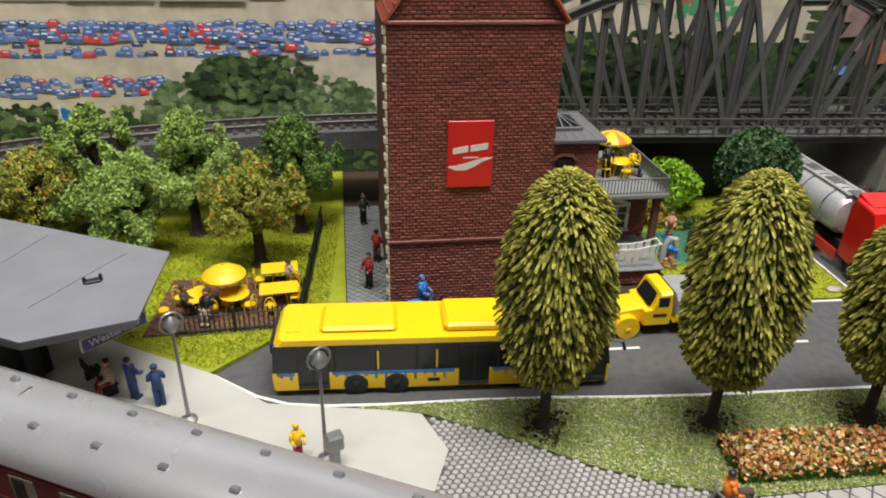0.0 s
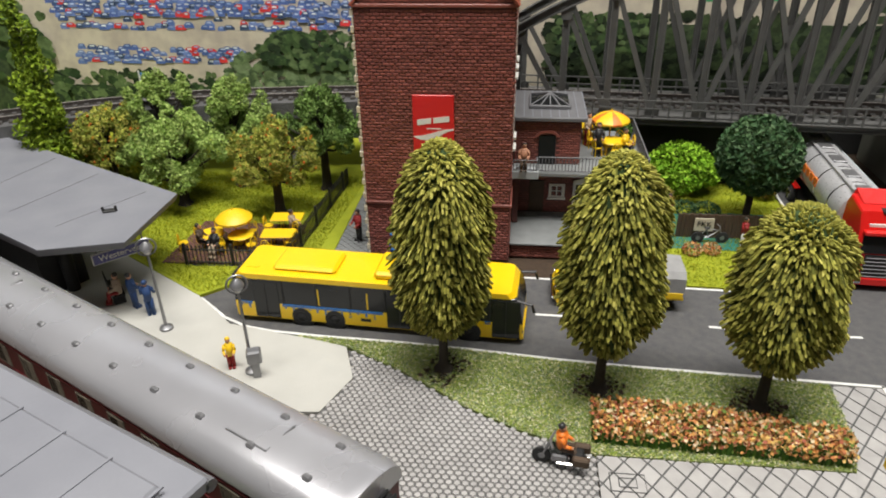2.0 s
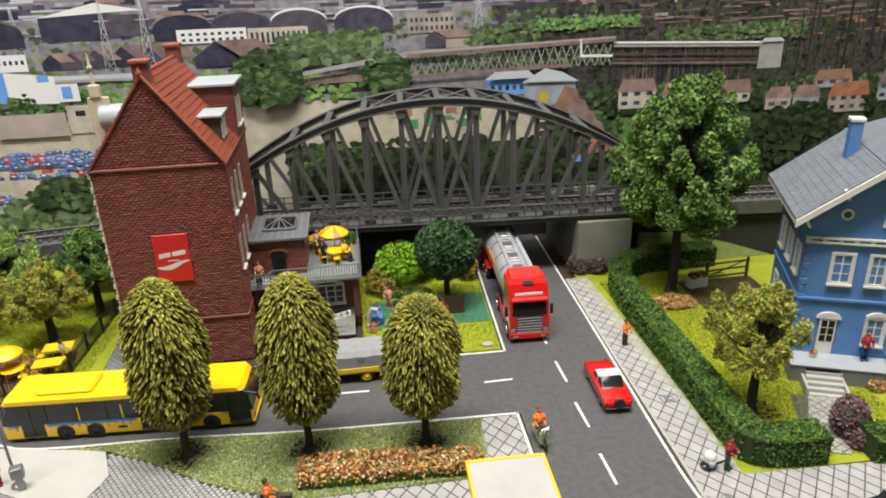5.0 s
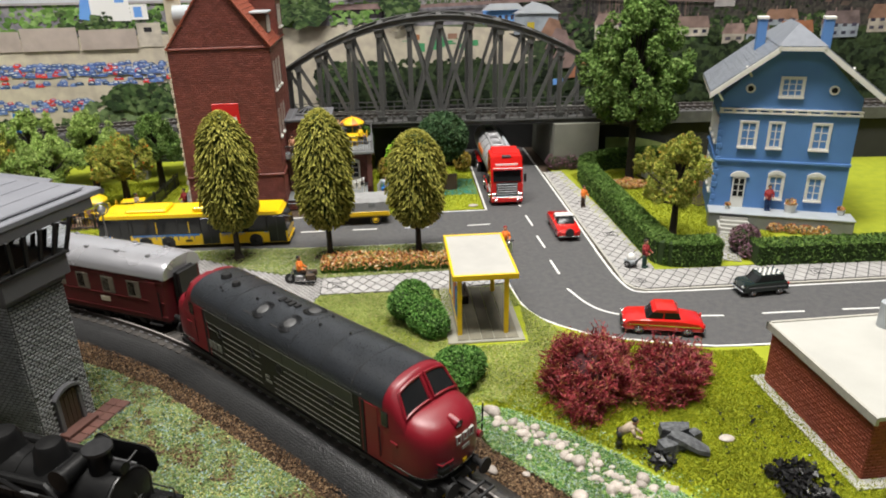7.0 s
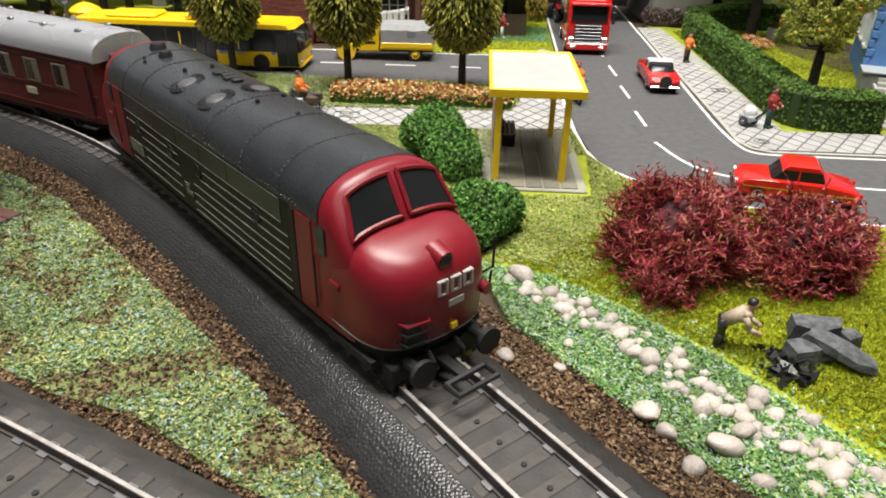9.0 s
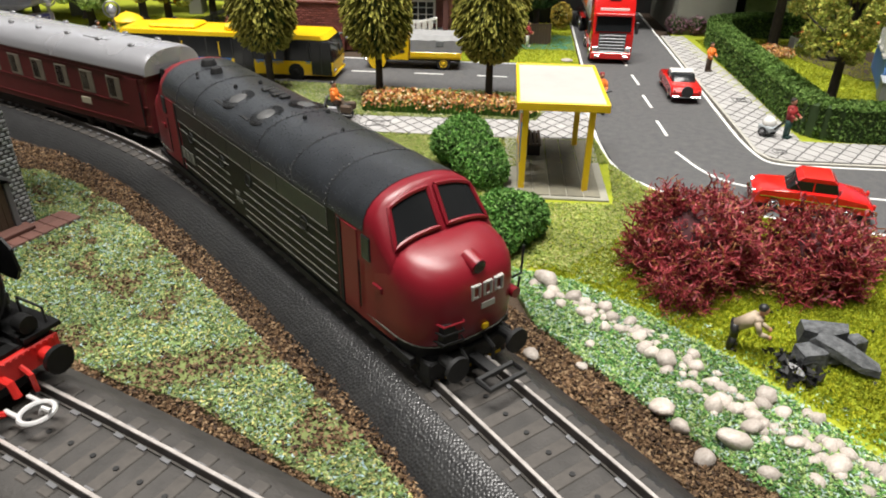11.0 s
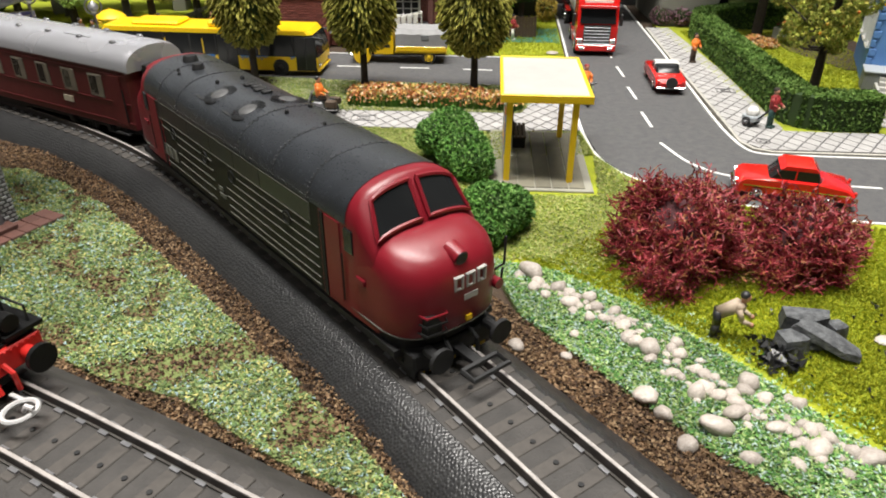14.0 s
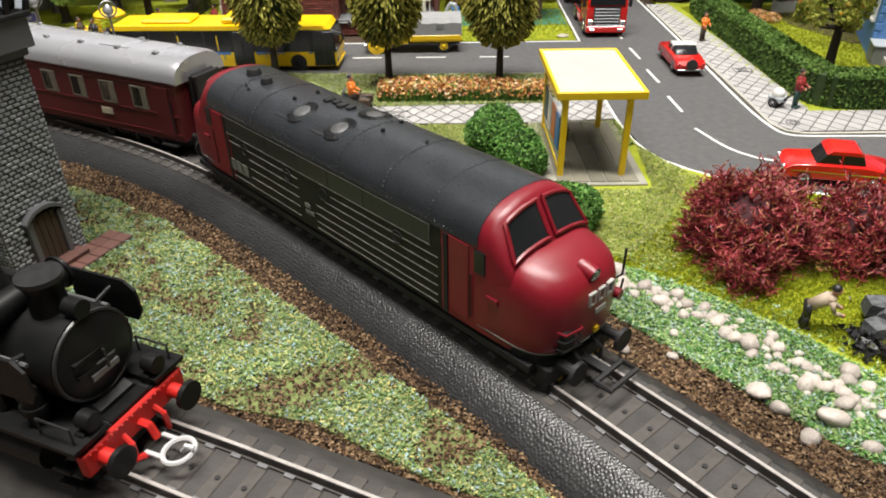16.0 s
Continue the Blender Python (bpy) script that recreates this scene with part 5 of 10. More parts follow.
ink("blue", [(-10.1, 13.5), (-8.6, 13.2), (-8.6, 15.5), (-9.6, 15.7)], 9)
ink("white", [(-9.0, 13.3), (-5.6, 13.2), (-5.6, 15.2), (-9.0, 15.6)], 10)
rect("white", -5.6, 13.3, -4.1, 14.6, 10)
rect("blue", -6.8, 14.8, -6.0, 15.3, 12)
rect("blue", -5.3, 13.5, -4.6, 14.4, 12)
wood("wood", -9.2, 12.6, -7.2, 14.0, 9, 13, 0.5, True)
for x0, x1 in ((-30, -22), (-22, -15.6), (-15.5, -10.6), (-10.4, -5.4)):
    rect("wall", x0, 10.8, x1, 12.6 + rnd.uniform(-0.1, 0.2), 14)
rect("render", -5.3, 10.9, -3.2, 13.0, 15)
rect("dark", -4.7, 12.2, -4.0, 12.6, 16)
# trees of the middle distance
wood("copse", 10.8, 15.2, 18.4, 17.4, 60, 9, 0.7)
wood("wood", 7.0, 12.2, 12.2, 16.3, 70, 13, 0.7, True)
wood("wood", 16.9, 12.4, 20.4, 15.6, 40, 13, 0.6, True)
wood("meadow", 12.2, 12.4, 17.0, 14.2, 26, 10, 0.5)
rect("dark", 12.4, 12.8, 17.2, 13.6, 9)
ink("roof", [(12.3, 13.6), (17.4, 13.6), (16.9, 14.1), (12.8, 14.1)], 10)
ink("pipe", [(12.3, 14.3), (20.3, 15.3), (20.3, 15.7), (12.3, 14.6)], 12)
# conveyor bridge
wood("copse", 20, 13.9, 37, 15.3, 80, 5, 0.4)
ink("roof", [(20.3, 15.2), (37, 15.7), (37, 16.0), (20.3, 15.6)], 12)
ink("pipe", [(20.3, 15.5), (37, 15.95), (37, 16.1), (20.3, 15.7)], 13)
ink("roof", [(20.2, 13.6), (33.2, 13.9), (33.2, 14.2), (20.2, 13.9)], 12)
for i in range(24):
    x = 20.4 + i * 0.68
    for a, b in ((0, 0.62), (0.62, 0)):
        ink("pipe", [(x + a, 13.9), (x + a + 0.07, 13.9), (x + b + 0.07, 15.5), (x + b, 15.5)], 11)
ink("white", [(33.9, 15.9), (34.1, 15.9), (34.1, 14.6), (36.8, 14.5), (36.8, 14.7), (34.3, 14.8), (34.2, 16.0)], 14)
rect("render", 20.5, 17.0, 24.2, 18.4, 8)
windows_row(20.6, 24.1, 17.2, 17.5, 9, 9)
windows_row(20.6, 24.1, 17.8, 18.1, 9, 9)
gabled(21.8, 15.9, 23.4, 16.6, 0.5, 9, 2.2)
rect("wall", 23.4, 15.8, 25.7, 16.7, 9)
wood("copse", 25, 15.9, 31, 17.6, 34, 9, 0.45)
wood("meadow", 30.5, 16.8, 39, 17.6, 50, 9, 0.35)
wood("copse", 41.3, 15.3, 53.5, 16.6, 90, 9, 0.35)
# ironworks
for i in range(34):
    x = 36.6 + i * 0.32
    rect("dark", x, 12.2 + rnd.uniform(-0.2, 0.2), x + rnd.uniform(0.1, 0.2), 15.0 + rnd.uniform(-0.5, 0.3), 8)
for z, k in ((15.5, "white"), (15.25, "pipe"), (14.6, "dark"), (13.9, "roof"), (14.2, "dark")):
    rect(k, 36.9, z, 49.5, z + 0.17, 9, -0.55)
clutter("roof", 37, 16.6, 60, 18.6, 40, 5, 2.6, 0.18)
clutter("tile", 44, 15.4, 62, 17.4, 24, 6, 1.6, 0.14)
rect("pipe", 49.5, 12.9, 51.6, 15.1, 12)
ink("haze", [(49.5, 15.05), (51.6, 15.05), (51.3, 15.35), (49.8, 15.35)], 13)
for i in range(16):
    x = 53 + i * 0.7 + rnd.uniform(-0.2, 0.2)
    rect("dark", x, 12.8, x + rnd.uniform(0.1, 0.3), 17.5 + rnd.uniform(-1, 1.5), 10)
# houses and gardens
wood("gloom", 33, 2, 90, 10.4, 300, 4, 1.1)
rect("woodbase", 10.8, 2, 34, 8.2, 3)
wood("gloom", 10.5, 2.5, 27, 8.8, 130, 4, 0.8)
wood("gloom", 29.5, 2.5, 34, 8.2, 44, 4, 0.8)
wood("wood", 11, 6.5, 17, 8.8, 22, 5, 0.6)
wood("wood", 34, 9.6, 62, 12.0, 90, 9, 0.6)
rect("blue", 26.6, 11.9, 30.4, 13.2, 14)
windows_row(26.8, 30.3, 12.3, 12.7, 6, 15)
ink("haze", [(26.4, 13.2), (30.6, 13.2), (29.9, 13.8), (27.2, 13.8)], 15)
rect("render", 29.6, 10.9, 33.9, 12.9, 16)
ink("haze", [(29.4, 12.85), (34.1, 12.75), (32.8, 13.5), (31.3, 13.9)], 17)
rect("yellow", 30.9, 11.0, 31.6, 12.0, 17)
for i in range(5):
    x, z = 32.9 + i * 0.75, 11.6 - i * 0.95
    ink("tile" if i in (0, 3, 4) else "roof", [(x - 1.0, z - 1.2), (x + 1.7, z - 1.0), (x + 1.1, z + 0.5), (x + 0.1, z + 0.8)], 18 + i)
ink("meadow", [(36.8, 6.8), (40.6, 6.6), (40.2, 9.4), (37.6, 9.5)], 10)
wood("meadow", 36.8, 6.6, 40.4, 9.2, 16, 11, 0.35)
wood("wood", 35.6, 7.2, 38.0, 10.0, 16, 13, 0.55, True)
wood("gloom", 50.2, 4.6, 57.8, 9.8, 60, 23, 0.8, True)
cottage(37.6, 10.2, 40.8, 11.6, 1.0, 20, "roof")
cottage(41.4, 10.3, 44.6, 11.2, 1.0, 20)
cottage(44.7, 10.2, 49.2, 11.1, 1.0, 20)
cottage(50.7, 9.4, 53.0, 10.4, 0.9, 20, "roof")
cottage(53.2, 9.2, 55.6, 10.3, 1.0, 21, "roof")
cottage(54.9, 11.0, 58.4, 11.6, 0.9, 18)
cottage(56.5, 8.8, 60.2, 10.2, 1.2, 20)
cottage(61, 9.6, 65, 11, 1.2, 20, "roof")
cottage(66, 10, 71, 11.4, 1.3, 20)
for x, z in ((40.9, 10.6), (36.8, 10.4), (49.8, 10.3), (44.9, 9.6), (60.4, 9.4)):
    wood("gloom", x - 0.6, z - 0.6, x + 0.6, z + 0.7, 7, 24, 0.5, True)
# woods round the car park
wood("wood", -60, 4, -25, 17, 180, 5, 1.2)
wood("wood", -30, 0, 33, 3.4, 120, 5, 0.8)
wood("copse", -12, 2.6, 2.0, 6.6, 90, 23, 0.8, True)
wood("wood", -9.5, 5.0, -1.5, 7.6, 46, 24, 0.65, True)
wood("wood", -27, 2.2, -12, 4.6, 50, 23, 0.8)
# parked cars, close rows
for z0, z1, xa, xb in ((7.6, 9.7, -24.5, 4.5), (5.1, 6.5, -23.5, -10.8)):
    z = z1 - 0.4
    layer = 6
    while z > z0 - 0.05:
        x = xa + rnd.uniform(0, 0.8)
        while x < xb:
            if rnd.random() > 0.07 and not (7.9 < z < 8.35 and rnd.random() < 0.75):
                w, h = rnd.uniform(0.5, 0.85), rnd.uniform(0.3, 0.42)
                zz = z + rnd.uniform(-0.12, 0.12)
                ink("car", [(x, zz), (x + w, zz), (x + w, zz + h * 0.5), (x + w * 0.75, zz + h), (x + w * 0.25, zz + h), (x, zz + h * 0.55)], layer)
                ink("carlight", [(x + w * 0.24, zz + h * 0.6), (x + w * 0.7, zz + h * 0.55), (x + w * 0.66, zz + h * 0.85), (x + w * 0.3, zz + h * 0.85)], layer + 1)
            x += rnd.uniform(0.4, 0.75)
        z -= 0.28
        layer += 2
for i in range(16):
    x = 16.6 + rnd.uniform(0, 9)
    rect("green", x, 9.5 + rnd.uniform(0, 1.2), x + rnd.uniform(0.4, 0.9), 10.1 + rnd.uniform(0, 1.0), 9)
for x in (19.6, 21.6, 23.2):
    rect("tile", x, 10.7, x + 0.9, 11.2, 10)
rect("blue", 33.6, 6.0, 34.6, 6.6, 24)
# each shape lies just before those that it covers
shapes.sort(key=lambda row: row[0])
boxes, depth, prints = np.zeros((len(shapes), 4)), np.zeros(len(shapes), int), {}
for n, (layer, key, poly) in enumerate(shapes):
    xs, zs = [p[0] for p in poly], [p[1] for p in poly]
    boxes[n] = min(xs), max(xs), min(zs), max(zs)
    o = boxes[:n]
    under = (o[:, 0] < boxes[n, 1]) & (o[:, 1] > boxes[n, 0]) & (o[:, 2] < boxes[n, 3]) & (o[:, 3] > boxes[n, 2])
    depth[n] = 1 + (depth[:n][under].max() if under.any() else 0)
    y = BY - 0.004 * depth[n]
    prints.setdefault(key, Geo()).add([(x, y, z) for x, z in poly], [tuple(range(len(poly)))])
for key, g in prints.items():
    part("printed_" + {"car": "car_park", "carlight": "windscreens", "shed": "shed", "render": "house"}.get(key, key), g, INK[key], backdrop, fix=False, angle=0, kind="stuff")

# ---- trains ----
def shell(hw, zbot, zsh, ztop, p=2.3, n=14, tuck=0.0):
    """A body's cross-section: straight sides with a rounded roof, as y, z."""
    pts = [(-hw + tuck, zbot), (-hw, zbot + 0.35)]
    for i in range(n + 1):
        a = math.pi * (1 - i / n)
        c, s = math.cos(a), math.sin(a)
        pts.append((hw * math.copysign(abs(c) ** (2 / p), c), zsh + (ztop - zsh) * abs(s) ** (2 / p)))
    return pts + [(hw, zbot + 0.35), (hw - tuck, zbot)]


def along(rows):
    """Loft of sections given as x and a list of y, z."""
    return Geo().loft([[(x, y, z) for y, z in sec] for x, sec in rows])


def disc_wheel(parent, x, y, r, name="wheel", material="soot"):
    s = 1 if y > 0 else -1
    w = part(name, Geo().tube((x, y - 0.07, r + 0.44), (x, y + 0.07, r + 0.44), r, n=20), M[material], parent)
    part("tread", Geo().tube((x, y - 0.09, r + 0.44), (x, y - s * 0.02, r + 0.44), r * 1.03, n=20), M["steel"], w)
    part("hub", Geo().tube((x, y, r + 0.44), (x, y + s * 0.14, r + 0.44), r * 0.25, n=10), M["soot"], w)
    return w


def bogie(parent, x, axles, r=0.45, half=0.78):
    g = Geo()
    n = len(axles)
    for s in (-1, 1):
        g.box(x + axles[0] - 0.6, s * 1.05 - 0.08, 0.75, x + axles[-1] + 0.6, s * 1.05 + 0.08, 1.05, 0.03)
        for a in axles:
            g.box(x + a - 0.2, s * 1.08 - 0.14, 0.6, x + a + 0.2, s * 1.08 + 0.14, 1.05, 0.04)
            g.tube((x + a, s * 1.1, 0.85), (x + a, s * 1.28, 0.85), 0.13, n=8)
        for a, b in zip(axles, axles[1:]):
            for k in range(3):
                g.tube((x + (a + b) / 2 - 0.2 + k * 0.2, s * 1.1, 0.55), (x + (a + b) / 2 - 0.2 + k * 0.2, s * 1.1, 0.98), 0.08, n=6)
    g.box(x - 0.3, -1.0, 0.8, x + 0.3, 1.0, 1.1)
    b = part("bogie", g, M["soot"], parent, "sooty bogie frame")
    for a in axles:
        for s in (-1, 1):
            disc_wheel(b, x + a, s * half, r)
    return b


def coupling(parent, x, z=0.95, d=1):
    g = Geo().box(min(x, x + d * 0.9), -0.12, z - 0.08, max(x, x + d * 0.9), 0.12, z + 0.04)
    g.line([(x + d * 0.85, -0.5, z), (x + d * 1.25, -0.5, z), (x + d * 1.25, 0.5, z), (x + d * 0.85, 0.5, z), (x + d * 0.85, -0.5, z)], 0.07)
    part("coupling", g, M["soot"], parent, "black loop coupling")


def buffers(parent, x, d=1, material="soot", z=1.25, head=0.3):
    for y in (-0.85, 0.85):
        g = Geo().tube((x, y, z), (x + d * 0.45, y, z), 0.13, n=10).tube((x + d * 0.45, y, z), (x + d * 0.55, y, z), head, n=14)
        part("buffer", g, M[material], parent)


# diesel locomotive
loco = thing("diesel_locomotive", 12.0, 3.85, 0.49, -48.2, "dark red and weathered black bulldog-nosed diesel locomotive on the track", "locomotive")
HWL, ZB, ZS, ZT = 1.46, 1.18, 3.45, 4.42
mid = shell(HWL, ZB, ZS, ZT)
part("body", along([(-4.6, mid), (5.45, mid)]), M["locodark"], loco, "olive black body side")
lid = [(y * 1.012, z + 0.015) for y, z in mid if z > ZS - 0.1]
roof = part("roof", Geo().loft([[(x, y, z) for y, z in lid] for x in (-5.75, -4.6, 0, 5.45, 6.6)], closed=False, caps=False), M["roofblack"], loco, "satin black riveted roof")
for x in (-4.35, -2.85, 1.5, 3.4, 5.1):
    g = Geo()
    for (y0, z0), (y1, z1) in zip(lid, lid[1:]):
        g.tube((x, y0, z0), (x, y1, z1), 0.014, n=4)
        for k in (0.2, 0.7):
            g.ball((x - 0.07, y0 + (y1 - y0) * k, z0 + (z1 - z0) * k), 0.026, 5, 3)
    # black instead of roof colour, so seams and rivets carry their shadow
    part("rivet_seam", g, M["black"], roof, kind="stuff")
g = Geo()
for s in (-1, 1):
    for i in range(80):
        g.ball((-5.5 + i * 0.143, s * (HWL * 1.0), ZS + 0.1), 0.024, 5, 3)
part("rivet_row", g, M["locoblack"], roof, kind="stuff")
for x, y in ((-1.1, -0.72), (0.7, -0.72), (0.75, 0.45)):
    m = T(x, y, ZT - (0.14 if y < 0 else 0.07), rx=17 if y < 0 else -9)
    f = part("roof_fan", Geo().lathe([(0.46, -0.05), (0.5, 0.0), (0.49, 0.035), (0.46, 0.035), (0.45, -0.01), (0.02, -0.01)], 28, m), M["soot"], loco, "round roof fan with radial blades and a worn grey hub")
    part("hub", Geo().lathe([(0.26, -0.01), (0.26, 0.06), (0.22, 0.085), (0.02, 0.095)], 20, m), M["silverfan"], f, "worn grey hub disc")
    for i in range(24):
        part("fan_blade", Geo().box(0.24, -0.022, 0.0, 0.47, 0.022, 0.065, m=m @ T(rz=i * 360 / 24)), M["locoblack"], f)
    part("fan_slot", Geo().plate([(-0.86, -0.44), (-0.3, -0.46), (-0.46, -0.2), (-0.52, 0.1), (-0.42, 0.36), (-0.55, 0.2), (-0.62, -0.1)], -0.05, 0.012, m), M["soot"], f, "black wedge-shaped recess beside the fan")
for x, y, r, h in ((-4.8, -0.1, 0.24, 0.2), (-3.75, -0.27, 0.19, 0.18), (-4.2, -0.75, 0.05, 0.08), (-3.9, -0.85, 0.05, 0.08), (-1.9, -0.45, 0.06, 0.1), (-1.8, 0.3, 0.06, 0.1), (1.9, -0.2, 0.06, 0.1), (3.3, 0.1, 0.05, 0.08), (1.7, 0.6, 0.06, 0.1)):
    z = ZS + (ZT - ZS) * (1 - (abs(y) / HWL) ** 2.3) ** (1 / 2.3)
    part("roof_dome", Geo().lathe([(r * 1.1, -0.06), (r, h * 0.5), (r * 0.8, h), (r * 0.3, h + 0.02)], 14, T(x, y, z)), M["soot"], roof)
for i in range(4):
    x = -1.1 + i * 0.32
    part("exhaust_grille", Geo().box(x, -0.02 + 0.08 * (i % 2), ZT - 0.14, x + 0.2, 0.36, ZT + 0.1, 0.03), M["soot"], roof)
for s in (-1, 1):
    band = part("vent_panel", Geo().box(-4.68, s * HWL - 0.012, 2.88, 5.02, s * HWL + 0.012, 3.4, 0.01), M["locoblack"], loco, "smooth black panel band under the roof edge")
    for x in (-2.2, -0.6, 0.95, 2.5):
        part("panel_joint", Geo().box(x, s * HWL - 0.018, 2.9, x + 0.03, s * HWL + 0.018, 3.38), M["soot"], band)
    for x0, x1, z in ((-4.7, 5.05, 2.84), (-4.7, 5.05, 3.4), (1.0, 5.3, 2.6), (0.7, 5.3, 2.33), (0.25, 5.3, 2.06), (0.2, 5.3, 1.79), (0.2, 5.3, 1.52), (0.2, 5.3, 1.3), (-4.6, -0.65, 2.58), (-3.4, -0.65, 2.28), (-3.4, -0.65, 1.98), (-3.4, -0.65, 1.68), (-4.6, -0.65, 1.36)):
        part("silver_line", Geo().box(x0, s * HWL - 0.02, z, x1, s * HWL + 0.02, z + (0.024 if z < 3 else 0.012)), M["locosilver"], loco)
    for x in (-4.7, 5.03):
        part("silver_line", Geo().box(x, s * HWL - 0.02, 2.84, x + 0.022, s * HWL + 0.02, 3.41), M["locosilver"], loco)
    for x in (-3.62, -1.15, 0.65, 3.84):
        part("porthole", Geo().lathe([(0.2, -0.02), (0.2, 0.03), (0.165, 0.035), (0.15, 0.012), (0.02, 0.012)], 18, T(x, s * HWL, 2.55, rx=-90 * s)), M["soot"], loco, "round black porthole")
    for x, z in ((-2.45, 2.2), (2.3, 2.2)):
        part("side_grille", Geo().box(x, s * HWL - 0.022, z, x + 0.3, s * HWL + 0.022, z + 0.1, 0.01), M["soot"], loco)
    g = Geo()
    for i in range(3):
        x = -4.75 + i * 0.4
        g.box(x, s * (HWL + 0.012) - 0.012, 1.58, x + 0.33, s * (HWL + 0.012) + 0.012, 1.98, 0.01)
    part("side_lettering", g, M["locosilver"], loco, "worn white lettering blocks")
    for z, w in ((1.82, 0.28), (1.62, 0.42)):
        part("number_bar", Geo().box(-0.36, s * (HWL + 0.012) - 0.012, z, -0.36 + w, s * (HWL + 0.012) + 0.012, z + 0.12), M["locosilver"], loco)
    part("sill_beam", Geo().box(-7.4, s * 1.35 - 0.08, 0.85, 8.2, s * 1.35 + 0.08, 1.03), M["soot"], loco)
WA, WB = (6.95, 1.45, 3.42, 4.36, 2.3), (7.5, 1.43, 2.92, 3.47, 2.8)


def brow(y, u):
    """A point on the sloping front between the roof and the nose."""
    za, zb = [zs + (zt - zs) * max(0.0, 1 - (abs(y) / hw) ** p) ** (1 / p) for _, hw, zs, zt, p in (WA, WB)]
    return WA[0] + (WB[0] - WA[0]) * u, y, za + (zb - za) * u


for d in (1, -1):
    rows = [(5.4, mid), (6.4, mid), (6.8, shell(HWL, ZB, ZS, ZT)), (WA[0], shell(WA[1], ZB, WA[2], WA[3])), (WB[0], shell(WB[1], ZB, WB[2], WB[3], WB[4])), (7.62, shell(1.4, ZB, 2.7, 3.25, 2.8))]
    cab = part("cab", along([(d * x, sec) for x, sec in rows]), M["locored"], loco, "rounded dark red cab", angle=60)

    def slice_at(z, front, half, p):
        """A level outline of the nose: straight flanks and a rounded front."""
        arc = [math.pi * (i / 20 - 0.5) for i in range(21)]
        bow = [(7.4 + (front - 7.4) * max(0.0, math.cos(a)) ** (2 / p), half * math.copysign(abs(math.sin(a)) ** (2 / p), a)) for a in arc]
        return [(d * x, y, z) for x, y in [(6.6, -half)] + bow + [(6.6, half)]]

    bow = [(1.34, 8.66, 1.43, 3.0), (1.42, 8.72, 1.45, 3.0), (1.8, 8.78, 1.45, 3.0), (2.3, 8.81, 1.45, 2.9), (2.6, 8.8, 1.45, 2.8), (2.84, 8.74, 1.43, 2.7), (3.02, 8.63, 1.38, 2.6),
           (3.16, 8.46, 1.29, 2.5), (3.28, 8.22, 1.16, 2.4), (3.37, 7.94, 0.97, 2.3), (3.43, 7.66, 0.7, 2.2)]
    part("nose", Geo().loft([slice_at(*row) for row in bow]), M["locored"], cab, "bulbous dark red nose", angle=50)
    part("nose_skirt", Geo().loft([slice_at(z, f, h, 3.0) for z, f, h in ((0.62, 8.4, 1.2), (0.95, 8.5, 1.32), (1.33, 8.58, 1.36))]), M["soot"], cab, "black skirt under the nose")
    part("skirt_line", Geo().loft([slice_at(z, f, 1.46, 2.9) for z, f in ((1.345, 8.72), (1.375, 8.73))]), M["locosilver"], cab, "thin worn line along the lower edge")
    for z in (1.55, 1.78, 2.0):
        part("front_step", Geo().line([(d * 8.35, -d * 1.08, z), (d * 8.8, -d * 0.98, z), (d * 8.86, -d * 0.5, z), (d * 8.7, -d * 0.45, z)], 0.026, 5), M["soot"] if z < 1.9 else M["locored"], cab, "thin front step rung")
    # no hollow here: a black block gives the step recess its shade
    part("step_recess", Geo().box(min(d * 8.5, d * 8.74), -0.98 if d > 0 else 0.52, 1.4, max(d * 8.5, d * 8.74), -0.52 if d > 0 else 0.98, 1.98, 0.03), M["soot"], cab, "black block standing in for the shaded step recess")
    part("wiper", Geo().tube((d * 7.58, 0.9, 3.02), (d * 7.3, 0.35, 3.62), 0.016, n=4).tube((d * 7.58, -0.5, 3.2), (d * 7.3, -0.95, 3.52), 0.016, n=4), M["locosilver"], cab)
    for s in (-1, 1):
        part("hose", Geo().line([(d * 8.55, s * 0.35, 1.15), (d * 8.85, s * 0.38, 0.95), (d * 8.85, s * 0.4, 0.6)], 0.05, 6), M["soot"], cab)
    part("handrail", Geo().line([(d * 8.35, 1.2, 1.85), (d * 8.62, 1.25, 1.95), (d * 8.66, 1.25, 2.35)], 0.03, 5), M["soot"], cab)
    part("marker_lamp", Geo().tube((d * 8.3, 1.1, 2.0), (d * 8.72, 1.12, 2.0), 0.13, n=12), M["locored"], cab, "small red marker lamp")
    for s in (-1, 1):
        low, high = [s * (0.1 + 0.145 * k) for k in range(9)], [s * (0.1 + 0.12 * k) for k in range(9)]
        grid = [[brow(a + (b - a) * (1 - u), u) for a, b in zip(low, high)] for u in (0.1, 0.3, 0.55, 0.8, 0.95)]
        out = [[(d * (x + 0.03), y, z + 0.03) for x, y, z in row] for row in grid]
        back = [[(d * (x - 0.08), y, z - 0.08) for x, y, z in row] for row in grid]
        rim = [out[0], *out[1:]]
        part("windscreen", Geo().loft([back[0]] + rim + [back[-1]]), M["darkglass"], cab, "dark windscreen pane")
        edge = rim[0] + [r[-1] for r in rim[1:-1]] + rim[-1][::-1] + [r[0] for r in rim[-2:0:-1]] + rim[0][:1]
        part("windscreen_frame", Geo().line(edge, 0.055, 6), M["locored"], cab)
        part("side_window", Geo().box(min(d * 6.5, d * 6.85), s * HWL - 0.03, 2.8, max(d * 6.5, d * 6.85), s * HWL + 0.025, 3.4, 0.05), M["darkglass"], cab)
